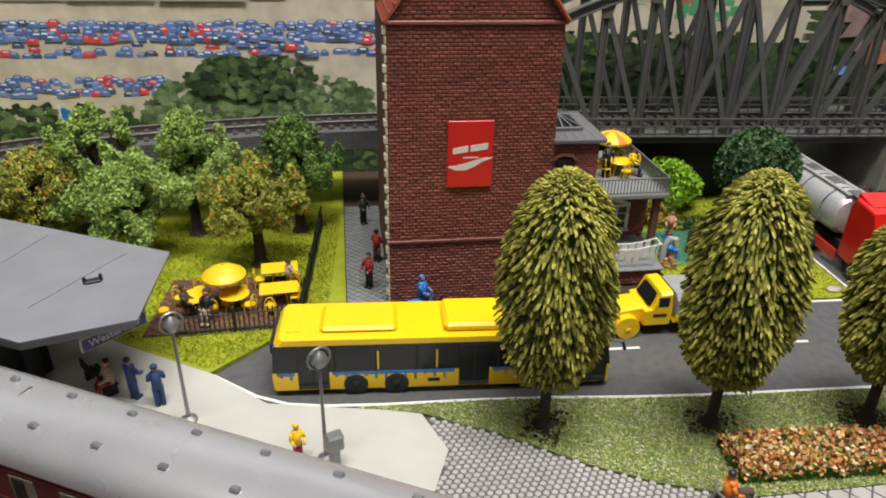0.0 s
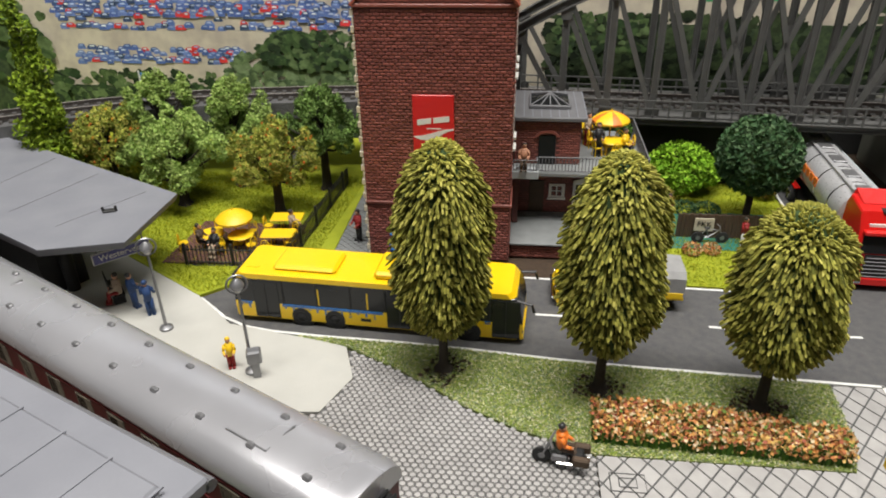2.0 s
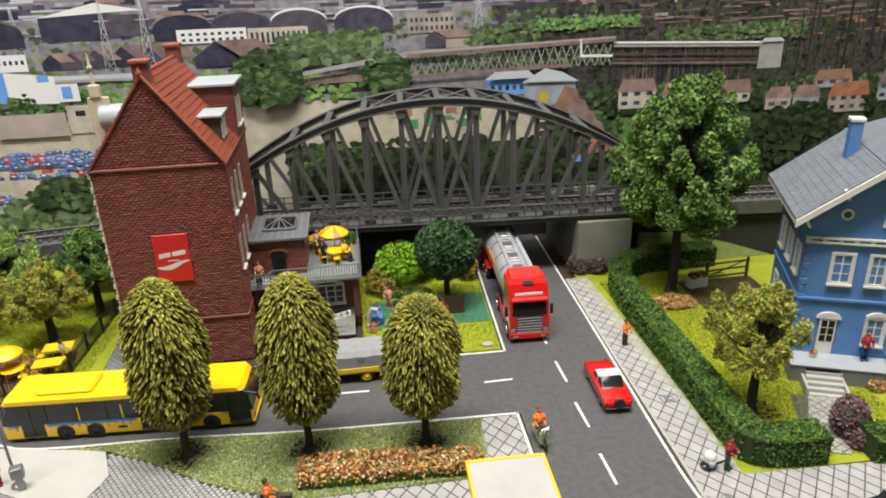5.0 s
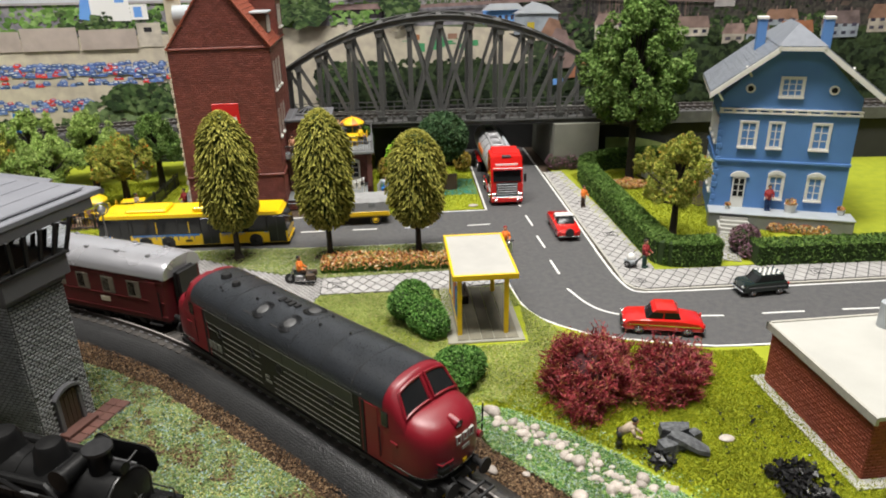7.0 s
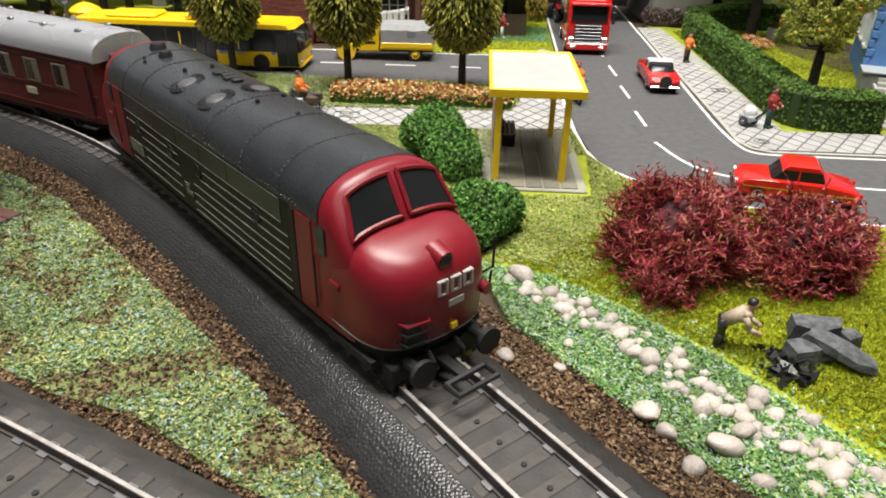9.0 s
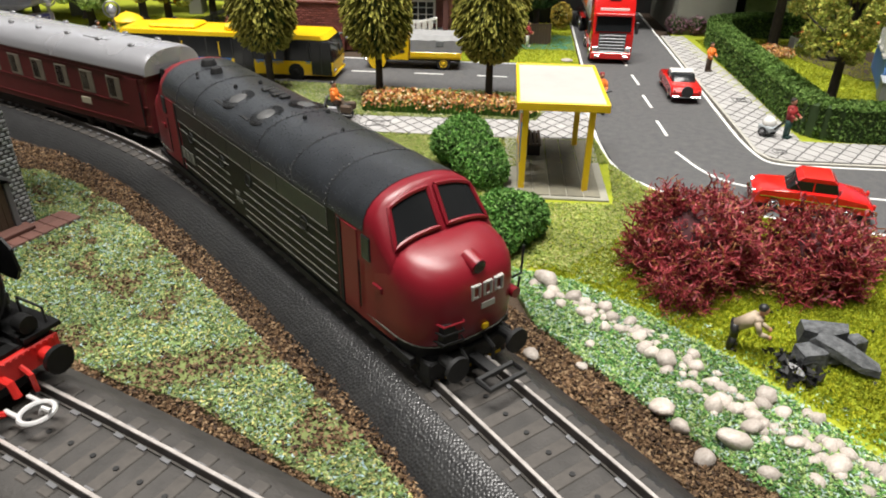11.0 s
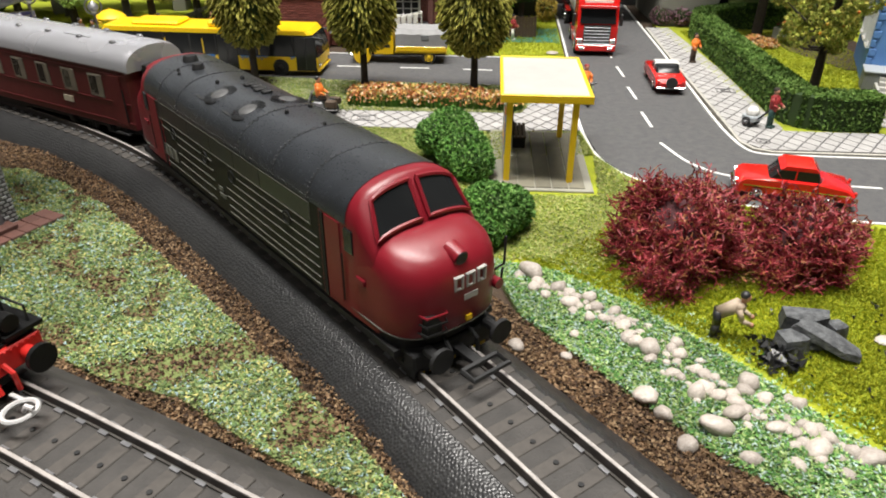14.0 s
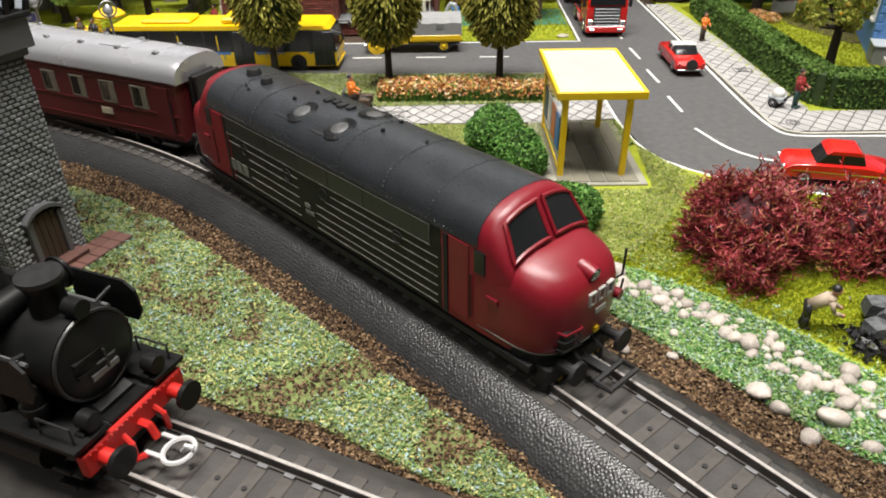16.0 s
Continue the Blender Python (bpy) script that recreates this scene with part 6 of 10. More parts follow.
        door = part("cab_door", Geo().box(min(d * 5.7, d * 6.35), s * HWL - 0.03, 1.35, max(d * 5.7, d * 6.35), s * HWL + 0.02, 3.42, 0.04), M["locored"], cab)
        part("door_window", Geo().box(min(d * 5.82, d * 6.22), s * HWL - 0.02, 2.75, max(d * 5.82, d * 6.22), s * HWL + 0.028, 3.3, 0.03), M["darkglass"], door)
        part("grab_rail", Geo().tube((d * 6.43, s * (HWL + 0.05), 1.5), (d * 6.43, s * (HWL + 0.05), 2.7), 0.02, n=5), M["soot"], cab)
        part("door_window", Geo().box(min(d * 5.83, d * 6.22), s * HWL - 0.02, 2.75, max(d * 5.83, d * 6.22), s * HWL + 0.035, 3.3, 0.04), M["darkglass"], cab)
        # flat black strip paints the shaded gap beside the door
        part("door_recess", Geo().box(min(d * 5.52, d * 5.66), s * HWL - 0.03, 1.2, max(d * 5.52, d * 5.66), s * HWL + 0.012, 3.4), M["soot"], cab)
        for z in (1.5, 1.8, 2.15):
            part("step", Geo().box(min(d * 5.75, d * 6.3), s * HWL - 0.02, z, max(d * 5.75, d * 6.3), s * HWL + 0.08, z + 0.06), M["locored"], cab)
        part("marker_box", Geo().box(min(d * 6.9, d * 7.25), s * HWL - 0.04, 2.2, max(d * 6.9, d * 7.25), s * HWL + 0.05, 2.36, 0.02), M["locored"], cab)
    part("nose_lamp", Geo().tube((d * 8.3, 0, 3.12), (d * 8.7, 0, 3.05), 0.22, 0.18, n=18), M["locored"], cab)
    part("lamp_lens", Geo().tube((d * 8.69, 0, 3.052), (d * 8.72, 0, 3.046), 0.145, n=14), M["darkglass"], cab)
    if d > 0:
        for i in range(3):
            y = 0.5 - i * 0.32
            x = 8.83 - 0.05 * abs(y) ** 2
            g = Geo().box(8.6, y - 0.13, 2.38, x, y - 0.06, 2.72, 0.015).box(8.6, y + 0.06, 2.38, x, y + 0.13, 2.72, 0.015).box(8.6, y - 0.06, 2.38, x, y + 0.06, 2.44, 0.015).box(8.6, y - 0.06, 2.66, x, y + 0.06, 2.72, 0.015)
            part("front_lettering", g, M["markgrey"], cab, "dull white block of the railway's mark")
        part("number_bar", Geo().box(8.6, 0.0, 2.08, 8.825, 0.38, 2.22), M["markgrey"], cab)
        part("warning_plate", Geo().box(8.6, 0.1, 1.5, 8.8, 0.26, 1.62), M["yellowdim"], cab)
    if d < 0:
        cab.matrix_basis = at(0.85, 0)
    off = 0.0 if d > 0 else 0.85
    g = Geo().box(min(d * 8.2, d * 8.6) + off, -1.2, 0.55, max(d * 8.2, d * 8.6) + off, 1.2, 1.0, 0.04)
    part("buffer_beam", g, M["soot"], loco)
    buffers(loco, d * 8.6 + off, d, z=1.05)
    coupling(loco, d * 8.5 + off, 0.75, d)
    bogie(loco, d * 5.2 + off * 0.6, [-1.5, 0, 1.5], 0.47)
part("snow_plough", Geo().box(8.0, -1.15, 0.28, 8.5, 1.15, 0.62, 0.05), M["black"], loco, "black rail guard under the nose")
for i in range(7):
    part("guard_mark", Geo().box(8.49, -1.0 + i * 0.3, 0.34, 8.51, -0.85 + i * 0.3, 0.42), M["yellowdim"], loco, "small yellow mark")
part("fuel_tank", Geo().box(-2.4, -1.2, 0.55, 2.4, 1.2, 1.05, 0.1), M["soot"], loco)
part("aerial", Geo().line([(8.2, 1.2, 2.0), (8.5, 1.45, 2.3), (8.5, 1.47, 3.0)], 0.03), M["soot"], loco)


def coach(x, y, rz, length, label):
    c = thing("passenger_coach", x, y, 0.4, rz, label, "railway coach", "coaches of the train")
    h = length / 2
    sec = shell(1.3, 1.0, 3.35, 3.4, 6, 4)
    part("body", Geo().box(-h, -1.32, 1.0, h, 1.32, 3.42, 0.03), M["coach"], c, "maroon coach side")
    prof = [(1.37 * math.copysign(abs(math.cos(a)) ** 0.9, math.cos(a)), 3.32 + 0.85 * math.sin(a) ** 0.75) for a in [math.pi * (1 - i / 14) for i in range(15)]]
    roof = part("roof", along([(-h - 0.12, [(0.96 * a, b - 0.06) for a, b in prof]), (-h + 0.15, prof), (h - 0.15, prof), (h + 0.12, [(0.96 * a, b - 0.06) for a, b in prof])]), M["coachroof"], c, "silver grey barrel roof")
    n = int(length / 2.05)
    for i in range(n):
        u = -h + 1.3 + i * (length - 2.6) / (n - 1)
        for s in (-1, 1):
            part("roof_vent", Geo().box(u - 0.13, s * 0.62 - 0.09, 4.02, u + 0.13, s * 0.62 + 0.09, 4.2, 0.04).tube((u, s * 0.62, 3.9), (u, s * 0.62, 4.05), 0.07, n=8), M["steel"], roof)
    for u in (h - 3.4, -h + 3.4):
        part("roof_ladder", Geo().line([(u - 0.9, -0.55, 4.1), (u + 0.6, -0.55, 4.1), (u + 0.6, 0.5, 4.15)], 0.045), M["steel"], roof, "raised roof walk frame")
    m = int(length / 1.75)
    for i in range(m):
        u = -h + 1.9 + i * (length - 3.8) / (m - 1)
        for s in (-1, 1):
            w = part("window", Geo().box(u - 0.42, s * 1.32 - 0.03, 2.1, u + 0.42, s * 1.32 + 0.02, 3.0, 0.04), M["blind"], c, "window with dull blind")
            part("pane", Geo().box(u - 0.34, s * 1.32 - 0.03, 2.2, u + 0.1, s * 1.32 + 0.035, 2.92), M["darkglass"], w)
    for s in (-1, 1):
        for z in (1.25, 2.02, 3.1):
            part("moulding", Geo().box(-h, s * 1.33 - 0.02, z, h, s * 1.33 + 0.02, z + 0.035), M["coach"], c)
        for u in (-h + 0.75, h - 0.75):
            d = part("door", Geo().box(u - 0.36, s * 1.33 - 0.03, 1.15, u + 0.36, s * 1.33 + 0.015, 3.1, 0.02), M["coach"], c)
            part("door_window", Geo().box(u - 0.2, s * 1.33 - 0.02, 2.1, u + 0.2, s * 1.33 + 0.03, 2.95, 0.03), M["darkglass"], d)
            part("handrail", Geo().tube((u + 0.42, s * 1.37, 1.3), (u + 0.42, s * 1.37, 2.6), 0.03, n=6), M["soot"], d)
        part("class_plate", Geo().box(h - 4.2, s * 1.34 - 0.015, 1.6, h - 3.6, s * 1.34 + 0.02, 1.85), M["cream"], c)
        for u in (-h + 0.4, h - 1.2):
            part("step_board", Geo().box(u, s * 1.3 - 0.12, 0.75, u + 0.8, s * 1.3 + 0.1, 0.82), M["soot"], c)
    for d in (-1, 1):
        g = Geo()
        for k in range(4):
            x0 = d * (h + k * 0.13)
            g.box(min(x0, x0 + d * 0.1), -0.62 - 0.04 * (k % 2), 1.15, max(x0, x0 + d * 0.1), 0.62 + 0.04 * (k % 2), 3.45 + 0.04 * (k % 2), 0.05)
        part("gangway", g, M["black"], c, "black folded gangway bellows")
        buffers(c, d * h, d, z=1.1)
        coupling(c, d * h, 0.8, d)
        bogie(c, d * (h - 3.0), [-1.2, 1.2], 0.44)
    part("underframe", Geo().box(-h + 0.1, -1.1, 0.75, h - 0.1, 1.1, 1.02).box(-2.5, -1.0, 0.5, 2.5, 1.0, 0.8, 0.05), M["soot"], c)
    return c


a = radians(-27.6)
coach(5.68 - 10.35 * math.cos(a), 11.3 - 10.35 * math.sin(a), -27.6, 20.5, "maroon passenger coach with a silver grey roof behind the locomotive")
coach(-23.3, 27.6, -38.0, 20.5, "maroon passenger coach with a silver roof beside the platform")

# steam locomotive on the near track
steam = thing("steam_locomotive", 8.25, -4.6, 0.49, -23.5, "black steam tank locomotive with a red buffer beam", "locomotive")
part("boiler", Geo().tube((-9.6, 0, 2.75), (-0.9, 0, 2.75), 0.88, n=28), M["steamblack"], steam, "black boiler")
sb = part("smokebox", Geo().tube((-1.9, 0, 2.75), (-0.55, 0, 2.75), 0.94, n=28), M["steamblack"], steam)
part("smokebox_door", Geo().lathe([(0.9, 0), (0.86, 0.08), (0.5, 0.2), (0.1, 0.26)], 24, T(-0.55, 0, 2.75, ry=90)), M["steamblack"], sb)
part("door_hinge", Geo().box(-0.4, -0.6, 2.6, -0.3, 0.1, 2.68).box(-0.4, -0.6, 2.9, -0.3, 0.1, 2.98), M["steamblack"], sb)
part("number_bar", Geo().box(-0.34, -0.35, 2.4, -0.28, 0.3, 2.52), M["steel"], sb)
for x, r, h, nm in ((-1.25, 0.36, 0.75, "chimney"), (-3.1, 0.5, 0.6, "dome"), (-4.9, 0.55, 0.62, "sand_dome"), (-6.6, 0.45, 0.5, "steam_dome")):
    pr = [(r * 1.25, -0.25), (r, 0.0), (r * 0.9, h * 0.7), (r * (1.1 if nm == "chimney" else 0.7), h), (r * (0.8 if nm == "chimney" else 0.2), h + 0.05)]
    part(nm, Geo().lathe(pr, 20, T(x, 0, 3.6)), M["steamblack"], steam)
for s in (-1, 1):
    part("smoke_deflector", Geo().plate([(-2.3, 2.6), (-0.65, 2.6), (-0.5, 2.85), (-0.55, 3.35), (-0.8, 3.55), (-2.3, 3.55)], -0.03, 0.03, m=T(0, s * 1.32, 0, rx=90)), M["steamblack"], steam)
    part("running_board", Geo().box(-10, s * 1.05 - 0.42, 1.62, 0.1, s * 1.05 + 0.42, 1.72), M["steamblack"], steam)
    part("handrail", Geo().tube((-8.5, s * 0.98, 3.1), (-1.0, s * 0.98, 3.1), 0.045, n=6), M["steel"], steam)
    part("pipe_run", Geo().line([(-8, s * 0.9, 3.3), (-4, s * 0.95, 3.3), (-2.2, s * 0.95, 2.6), (-1.2, s * 1.0, 2.0)], 0.09), M["steamblack"], steam)
    part("cylinder", Geo().tube((-2.4, s * 1.15, 1.15), (-0.9, s * 1.15, 1.15), 0.38, n=16), M["steamblack"], steam)
    part("air_pump", Geo().tube((-1.2, s * 1.0, 1.75), (-1.2, s * 1.0, 2.6), 0.22, n=12).tube((-1.2, s * 1.0, 2.0), (-1.2, s * 1.0, 2.15), 0.28, n=12), M["steamblack"], steam)
    part("lamp", Geo().tube((-0.25, s * 0.85, 1.95), (0.05, s * 0.85, 1.95), 0.2, n=14), M["steamblack"], steam)
    for x in (-3.4, -5.2, -7.0):
        w = part("driving_wheel", Geo().tube((x, s * 0.78 - 0.08, 1.16), (x, s * 0.78 + 0.08, 1.16), 0.72, n=24), M["lining"], steam, "red spoked wheel")
        part("tyre", Geo().tube((x, s * 0.78 - 0.1, 1.16), (x, s * 0.78 + 0.0, 1.16), 0.76, n=24), M["steel"], w)
    disc_wheel(steam, -1.2, s * 0.78, 0.42, "leading_wheel", "lining")
    part("coupling_rod", Geo().box(-7.1, s * 1.0 - 0.05, 0.9, -3.3, s * 1.0 + 0.05, 1.08), M["steel"], steam)
beam = part("buffer_beam", Geo().box(-0.12, -1.35, 0.95, 0.1, 1.35, 1.5, 0.03), M["lining"], steam, "bright red buffer beam")
for y in (-0.95, 0.95):
    part("buffer", Geo().tube((0.05, y, 1.2), (0.5, y, 1.2), 0.16, n=12), M["lining"], beam)
    part("buffer_head", Geo().tube((0.5, y, 1.2), (0.62, y, 1.2), 0.32, n=16), M["steamblack"], beam)
part("coupling_hook", Geo().line([(0, 0, 1.15), (0.35, 0, 1.15), (0.45, 0, 0.85)], 0.09).line([(0.2, -0.5, 0.95), (0.35, -0.5, 0.7), (0.35, -0.3, 0.6)], 0.08), M["lining"], steam)
part("front_platform", Geo().box(-1.0, -1.25, 1.45, 0.0, 1.25, 1.55), M["steamblack"], steam)
ring = [(0.95 + 0.3 * math.cos(a), 0.34 * math.sin(a)) for a in (2 * math.pi * i / 24 for i in range(24))]
part("coupling_plate", Geo().line([(x, y, 0.66) for x, y in ring + ring[:1]], 0.055, 6).box(0.3, -0.3, 0.6, 0.72, -0.2, 0.68, 0.02).box(0.3, 0.2, 0.6, 0.72, 0.3, 0.68, 0.02).line([(0.98, 0.05, 0.62), (1.12, 0.05, 0.82), (1.3, 0.08, 0.8)], 0.05, 6), M["brightmetal"], steam, "bright pale metal coupling loop")
part("feed_heater", Geo().tube((-1.95, -0.85, 3.75), (-1.95, 0.85, 3.75), 0.3, n=16).tube((-1.95, -0.92, 3.75), (-1.95, -0.85, 3.75), 0.36, n=16).tube((-1.95, 0.85, 3.75), (-1.95, 0.92, 3.75), 0.36, n=16), M["steamblack"], steam, "black drum across the boiler")
part("chimney_rim", Geo().lathe([(0.27, 0.0), (0.42, 0.0), (0.42, 0.1), (0.27, 0.1)], 20, T(-1.25, 0, 4.33)), M["steamgrey"], steam, "grey chimney rim")
part("door_rim", Geo().line([(-0.5, 0.9 * math.cos(a), 2.75 + 0.9 * math.sin(a)) for a in [math.pi * i / 14 for i in range(29)]], 0.045, 6), M["steamgrey"], sb, "grey rim of the smokebox door")
part("door_handle", Geo().line([(-0.22, -0.22, 2.75), (-0.22, 0.22, 2.75)], 0.03, 5).line([(-0.22, 0, 2.53), (-0.22, 0, 2.97)], 0.03, 5), M["steamgrey"], sb)
part("top_lamp", Geo().tube((-0.75, 0, 3.85), (-0.4, 0, 3.85), 0.19, n=14), M["steamblack"], steam)
part("footplate_tread", Geo().box(-0.95, 0.45, 1.552, -0.05, 1.22, 1.575), M["steamgrey"], steam, "chequered grey tread plate")
part("footplate_tread", Geo().box(-0.95, -1.22, 1.552, -0.05, -0.45, 1.575), M["steamgrey"], steam, "chequered grey tread plate")
part("steam_chest", Geo().loft([[(x, -0.55, 1.55), (x, 0.55, 1.55), (x, 0.42, z), (x, -0.42, z)] for x, z in ((-0.95, 2.0), (-0.3, 1.7))]), M["steamblack"], steam)
for s in (-1, 1):
    part("boiler_pipe", Geo().line([(-7.5, s * 0.8, 3.35), (-2.6, s * 0.82, 3.38), (-2.2, s * 0.95, 3.1), (-2.1, s * 1.05, 1.75)], 0.12, 8), M["steamblack"], steam, "thick boiler pipe")
    part("boiler_pipe", Geo().line([(-7.5, s * 1.02, 2.5), (-1.7, s * 1.02, 2.5), (-1.5, s * 1.02, 1.75)], 0.055, 6), M["steamgrey"], steam, "thin grey pipe")
    part("reservoir", Geo().tube((-5.4, s * 1.15, 1.98), (-2.7, s * 1.15, 1.98), 0.26, n=14), M["steamblack"], steam)
    part("front_rail", Geo().line([(-0.9, s * 1.28, 1.55), (-0.9, s * 1.28, 2.1), (-0.08, s * 1.28, 2.1), (-0.08, s * 1.28, 1.55)], 0.03, 5), M["steamgrey"], steam)
    part("lamp_bracket", Geo().box(-0.3, s * 0.85 - 0.26, 1.55, -0.05, s * 0.85 + 0.26, 1.78, 0.03), M["steamblack"], steam)
    part("hose", Geo().line([(0.08, s * 0.42, 1.2), (0.3, s * 0.45, 1.05), (0.3, s * 0.47, 0.62)], 0.06, 6), M["lining"], steam, "red brake hose")
    for z in (0.55, 0.95):
        part("step", Geo().box(-0.75, s * 1.3 - 0.15, z, -0.3, s * 1.3 + 0.05, z + 0.06), M["steamblack"], steam)
    for k in range(9):
        part("rivet", Geo().ball((0.11, s * (0.12 + 0.135 * k), 1.44), 0.028, 6, 4), M["lining"], beam)
    part("deflector_stay", Geo().tube((-1.2, s * 0.85, 3.2), (-1.2, s * 1.3, 3.3), 0.04, n=5), M["steamgrey"], steam)
for x in (-2.4, -4.0, -5.8, -7.4):
    part("boiler_band", Geo().tube((x - 0.05, 0, 2.75), (x + 0.05, 0, 2.75), 0.9, n=28), M["steamblack"], steam)
part("cab", Geo().box(-12.6, -1.4, 1.6, -9.4, 1.4, 4.0, 0.08).box(-13.0, -1.5, 3.95, -9.1, 1.5, 4.25, 0.1), M["steamblack"], steam)
part("side_tank", Geo().box(-9.4, 0.75, 1.7, -5.6, 1.42, 2.95, 0.06).box(-9.4, -1.42, 1.7, -5.6, -0.75, 2.95, 0.06), M["steamblack"], steam)
part("frame_plate", Geo().box(-12.5, -0.5, 0.7, 0, 0.5, 1.6), M["steamblack"], steam)

# ---- signal box beside the tracks ----
box = thing("signal_box", 3.05, 4.8, 0, 66.0, "grey block-built signal box with a glazed cabin and flat roof", "signal box")
TW, TD = 2.5, 5.0  # x from -TW to 0 along the door side, y from 0 back to TD
tower = part("tower", Geo().box(-TW, 0, 0, 0, TD, 6.5), M["greyjoint"], box)
bricks(tower, -TW, 0, 0.0, 6.45, 0.24, 0.135, 0.028, 0.035, lambda u, v, o: (u, -o, v), M["towerstone"], skip=lambda u, v: abs(u + 1.16) < 0.66 and v < 2.15, solo=280, name="block")
bricks(tower, 0, TD, 0.0, 6.45, 0.24, 0.135, 0.028, 0.035, lambda u, v, o: (o, u, v), M["towerstone"], name="block")
bricks(tower, 0, TD, 0.0, 6.45, 0.24, 0.135, 0.028, 0.035, lambda u, v, o: (-TW - o, u, v), M["towerstone"], name="block")
dr = part("door", Geo().box(-1.6, -0.06, 0.3, -0.72, 0.0, 1.98, 0.02), M["brownwood"], box, "dark brown plank door")
for i in range(4):
    part("plank", Geo().box(-1.58 + i * 0.215, -0.085, 0.32, -1.385 + i * 0.215, -0.055, 1.95, 0.01), M["brownwood"], dr)
g = Geo()
for x in (-1.78, -0.72):
    g.box(x, -0.16, 0.2, x + 0.18, 0, 1.9, 0.02)
rows = []
for i in range(9):
    a = math.pi * (0.18 + 0.64 * i / 8)
    x, z = -1.16 - 0.82 * math.cos(a), 1.45 + 0.72 * math.sin(a)
    rows.append([(x, -0.24, z - 0.02), (x, -0.24, z + 0.1), (x, 0, z + 0.1), (x, 0, z - 0.02)])
part("door_surround", g.loft(rows), M["greyplastic"], box, "grey arched door hood")
part("wall_clock", Geo().tube((-TW - 0.02, 2.4, 3.4), (-TW - 0.12, 2.4, 3.4), 0.4, n=20), M["greyplastic"], box)
part("corbel", Geo().box(-TW - 0.1, -0.1, 6.4, 0.15, TD + 0.1, 6.65, 0.04), M["greyplastic"], box)
part("cabin_wall", Geo().box(-TW - 0.2, -0.25, 6.62, 0.3, TD + 0.2, 7.5, 0.03), M["greyplastic"], box, "smooth grey cabin wall")
part("sill_band", Geo().box(-TW - 0.3, -0.35, 7.45, 0.4, TD + 0.3, 7.6, 0.03), M["soot"], box)
glz = part("cabin_glazing", Geo().add([(-TW - 0.2, -0.25, 7.6), (0.3, -0.25, 7.6), (0.3, TD + 0.2, 7.6), (-TW - 0.2, TD + 0.2, 7.6), (-TW - 0.45, -0.5, 8.8), (0.6, -0.5, 8.8), (0.6, TD + 0.5, 8.8), (-TW - 0.45, TD + 0.5, 8.8)],
           [(0, 1, 5, 4), (1, 2, 6, 5), (2, 3, 7, 6), (3, 0, 4, 7)]), M["pane"], box, "outward-leaning cabin panes")
glz.visible_shadow = False
for i in range(6):
    u = -TW - 0.2 + i * (TW + 0.5) / 5
    v = -TW - 0.45 + i * (TW + 1.05) / 5
    part("post", Geo().tube((u, -0.25, 7.55), (v, -0.5, 8.85), 0.09, n=4), M["soot"], box)
    part("post", Geo().tube((u, TD + 0.2, 7.55), (v, TD + 0.5, 8.85), 0.09, n=4), M["soot"], box)
for i in range(1, 8):
    w0, w1 = -0.25 + i * (TD + 0.45) / 8, -0.5 + i * (TD + 1.0) / 8
    part("post", Geo().tube((0.3, w0, 7.55), (0.6, w1, 8.85), 0.09, n=4), M["soot"], box)
    part("post", Geo().tube((-TW - 0.2, w0, 7.55), (-TW - 0.45, w1, 8.85), 0.09, n=4), M["soot"], box)
part("cabin_floor", Geo().box(-TW, 0, 7.5, 0, TD, 7.62), M["brownwood"], box)
fl = part("roof", Geo().box(-TW - 1.6, -0.45, 9.2, 2.5, TD + 2.4, 9.48, 0.05), M["roofgrey"], box, "flat grey sheet roof with raised seams")
part("soffit", Geo().box(-TW - 1.2, -0.42, 8.8, 1.9, TD + 2.0, 9.22, 0.03), M["greyplastic"], box)
part("roof_sheet", Geo().box(-TW - 1.1, -0.05, 9.46, 1.95, TD + 2.0, 9.6, 0.06), M["roofgrey"], fl)
for i in range(7):
    y = -0.1 + i * (TD + 2.0) / 6
    part("seam", Geo().box(-TW - 1.1, y - 0.025, 9.59, 1.95, y + 0.025, 9.62), M["roofgrey"], fl)
part("gutter", Geo().tube((2.5, -0.45, 9.28), (2.5, TD + 2.4, 9.28), 0.12, n=8), M["greyplastic"], box)
part("side_canopy", Geo().box(-0.2, TD + 0.2, 6.5, 0.9, TD + 2.6, 6.75, 0.04), M["roofgrey"], box)
stoop = thing("paving_slab", 3.05, 4.8, 0, 66.0, "brown tiled stoop in front of the signal box door", "paving", kind="structure")
part("bed", Geo().box(-2.9, -1.06, -0.05, 0.98, -0.04, 0.2), M["joint"], stoop)
for i in range(8):
    for j in range(2):
        part("tile", Geo().box(-2.88 + i * 0.48, -1.05 + j * 0.5, 0.17, -2.42 + i * 0.48, -0.57 + j * 0.5, 0.27, 0.02), M["slab"], stoop)
part("step", Geo().box(-1.95, -0.55, 0.27, -0.35, -0.05, 0.4, 0.02), M["slab"], stoop)

# ---- platform canopy ----
can = thing("platform_canopy", 0, 0, 0, 0, "dark grey platform canopy with a wide flat roof", "canopy")
TOP = [(-10.3, 22.35), (-7.05, 23.3), (-7.0, 28.1), (-21.8, 35.6), (-34, 40), (-34, 34.5)]
cx, cy = -16.0, 28.6
low = [(cx + (x - cx) * 0.98, cy + (y - cy) * 0.98, 3.72) for x, y in TOP]
hi = [(x, y, 4.02) for x, y in TOP]
hi2 = [(x, y, 4.1) for x, y in TOP]
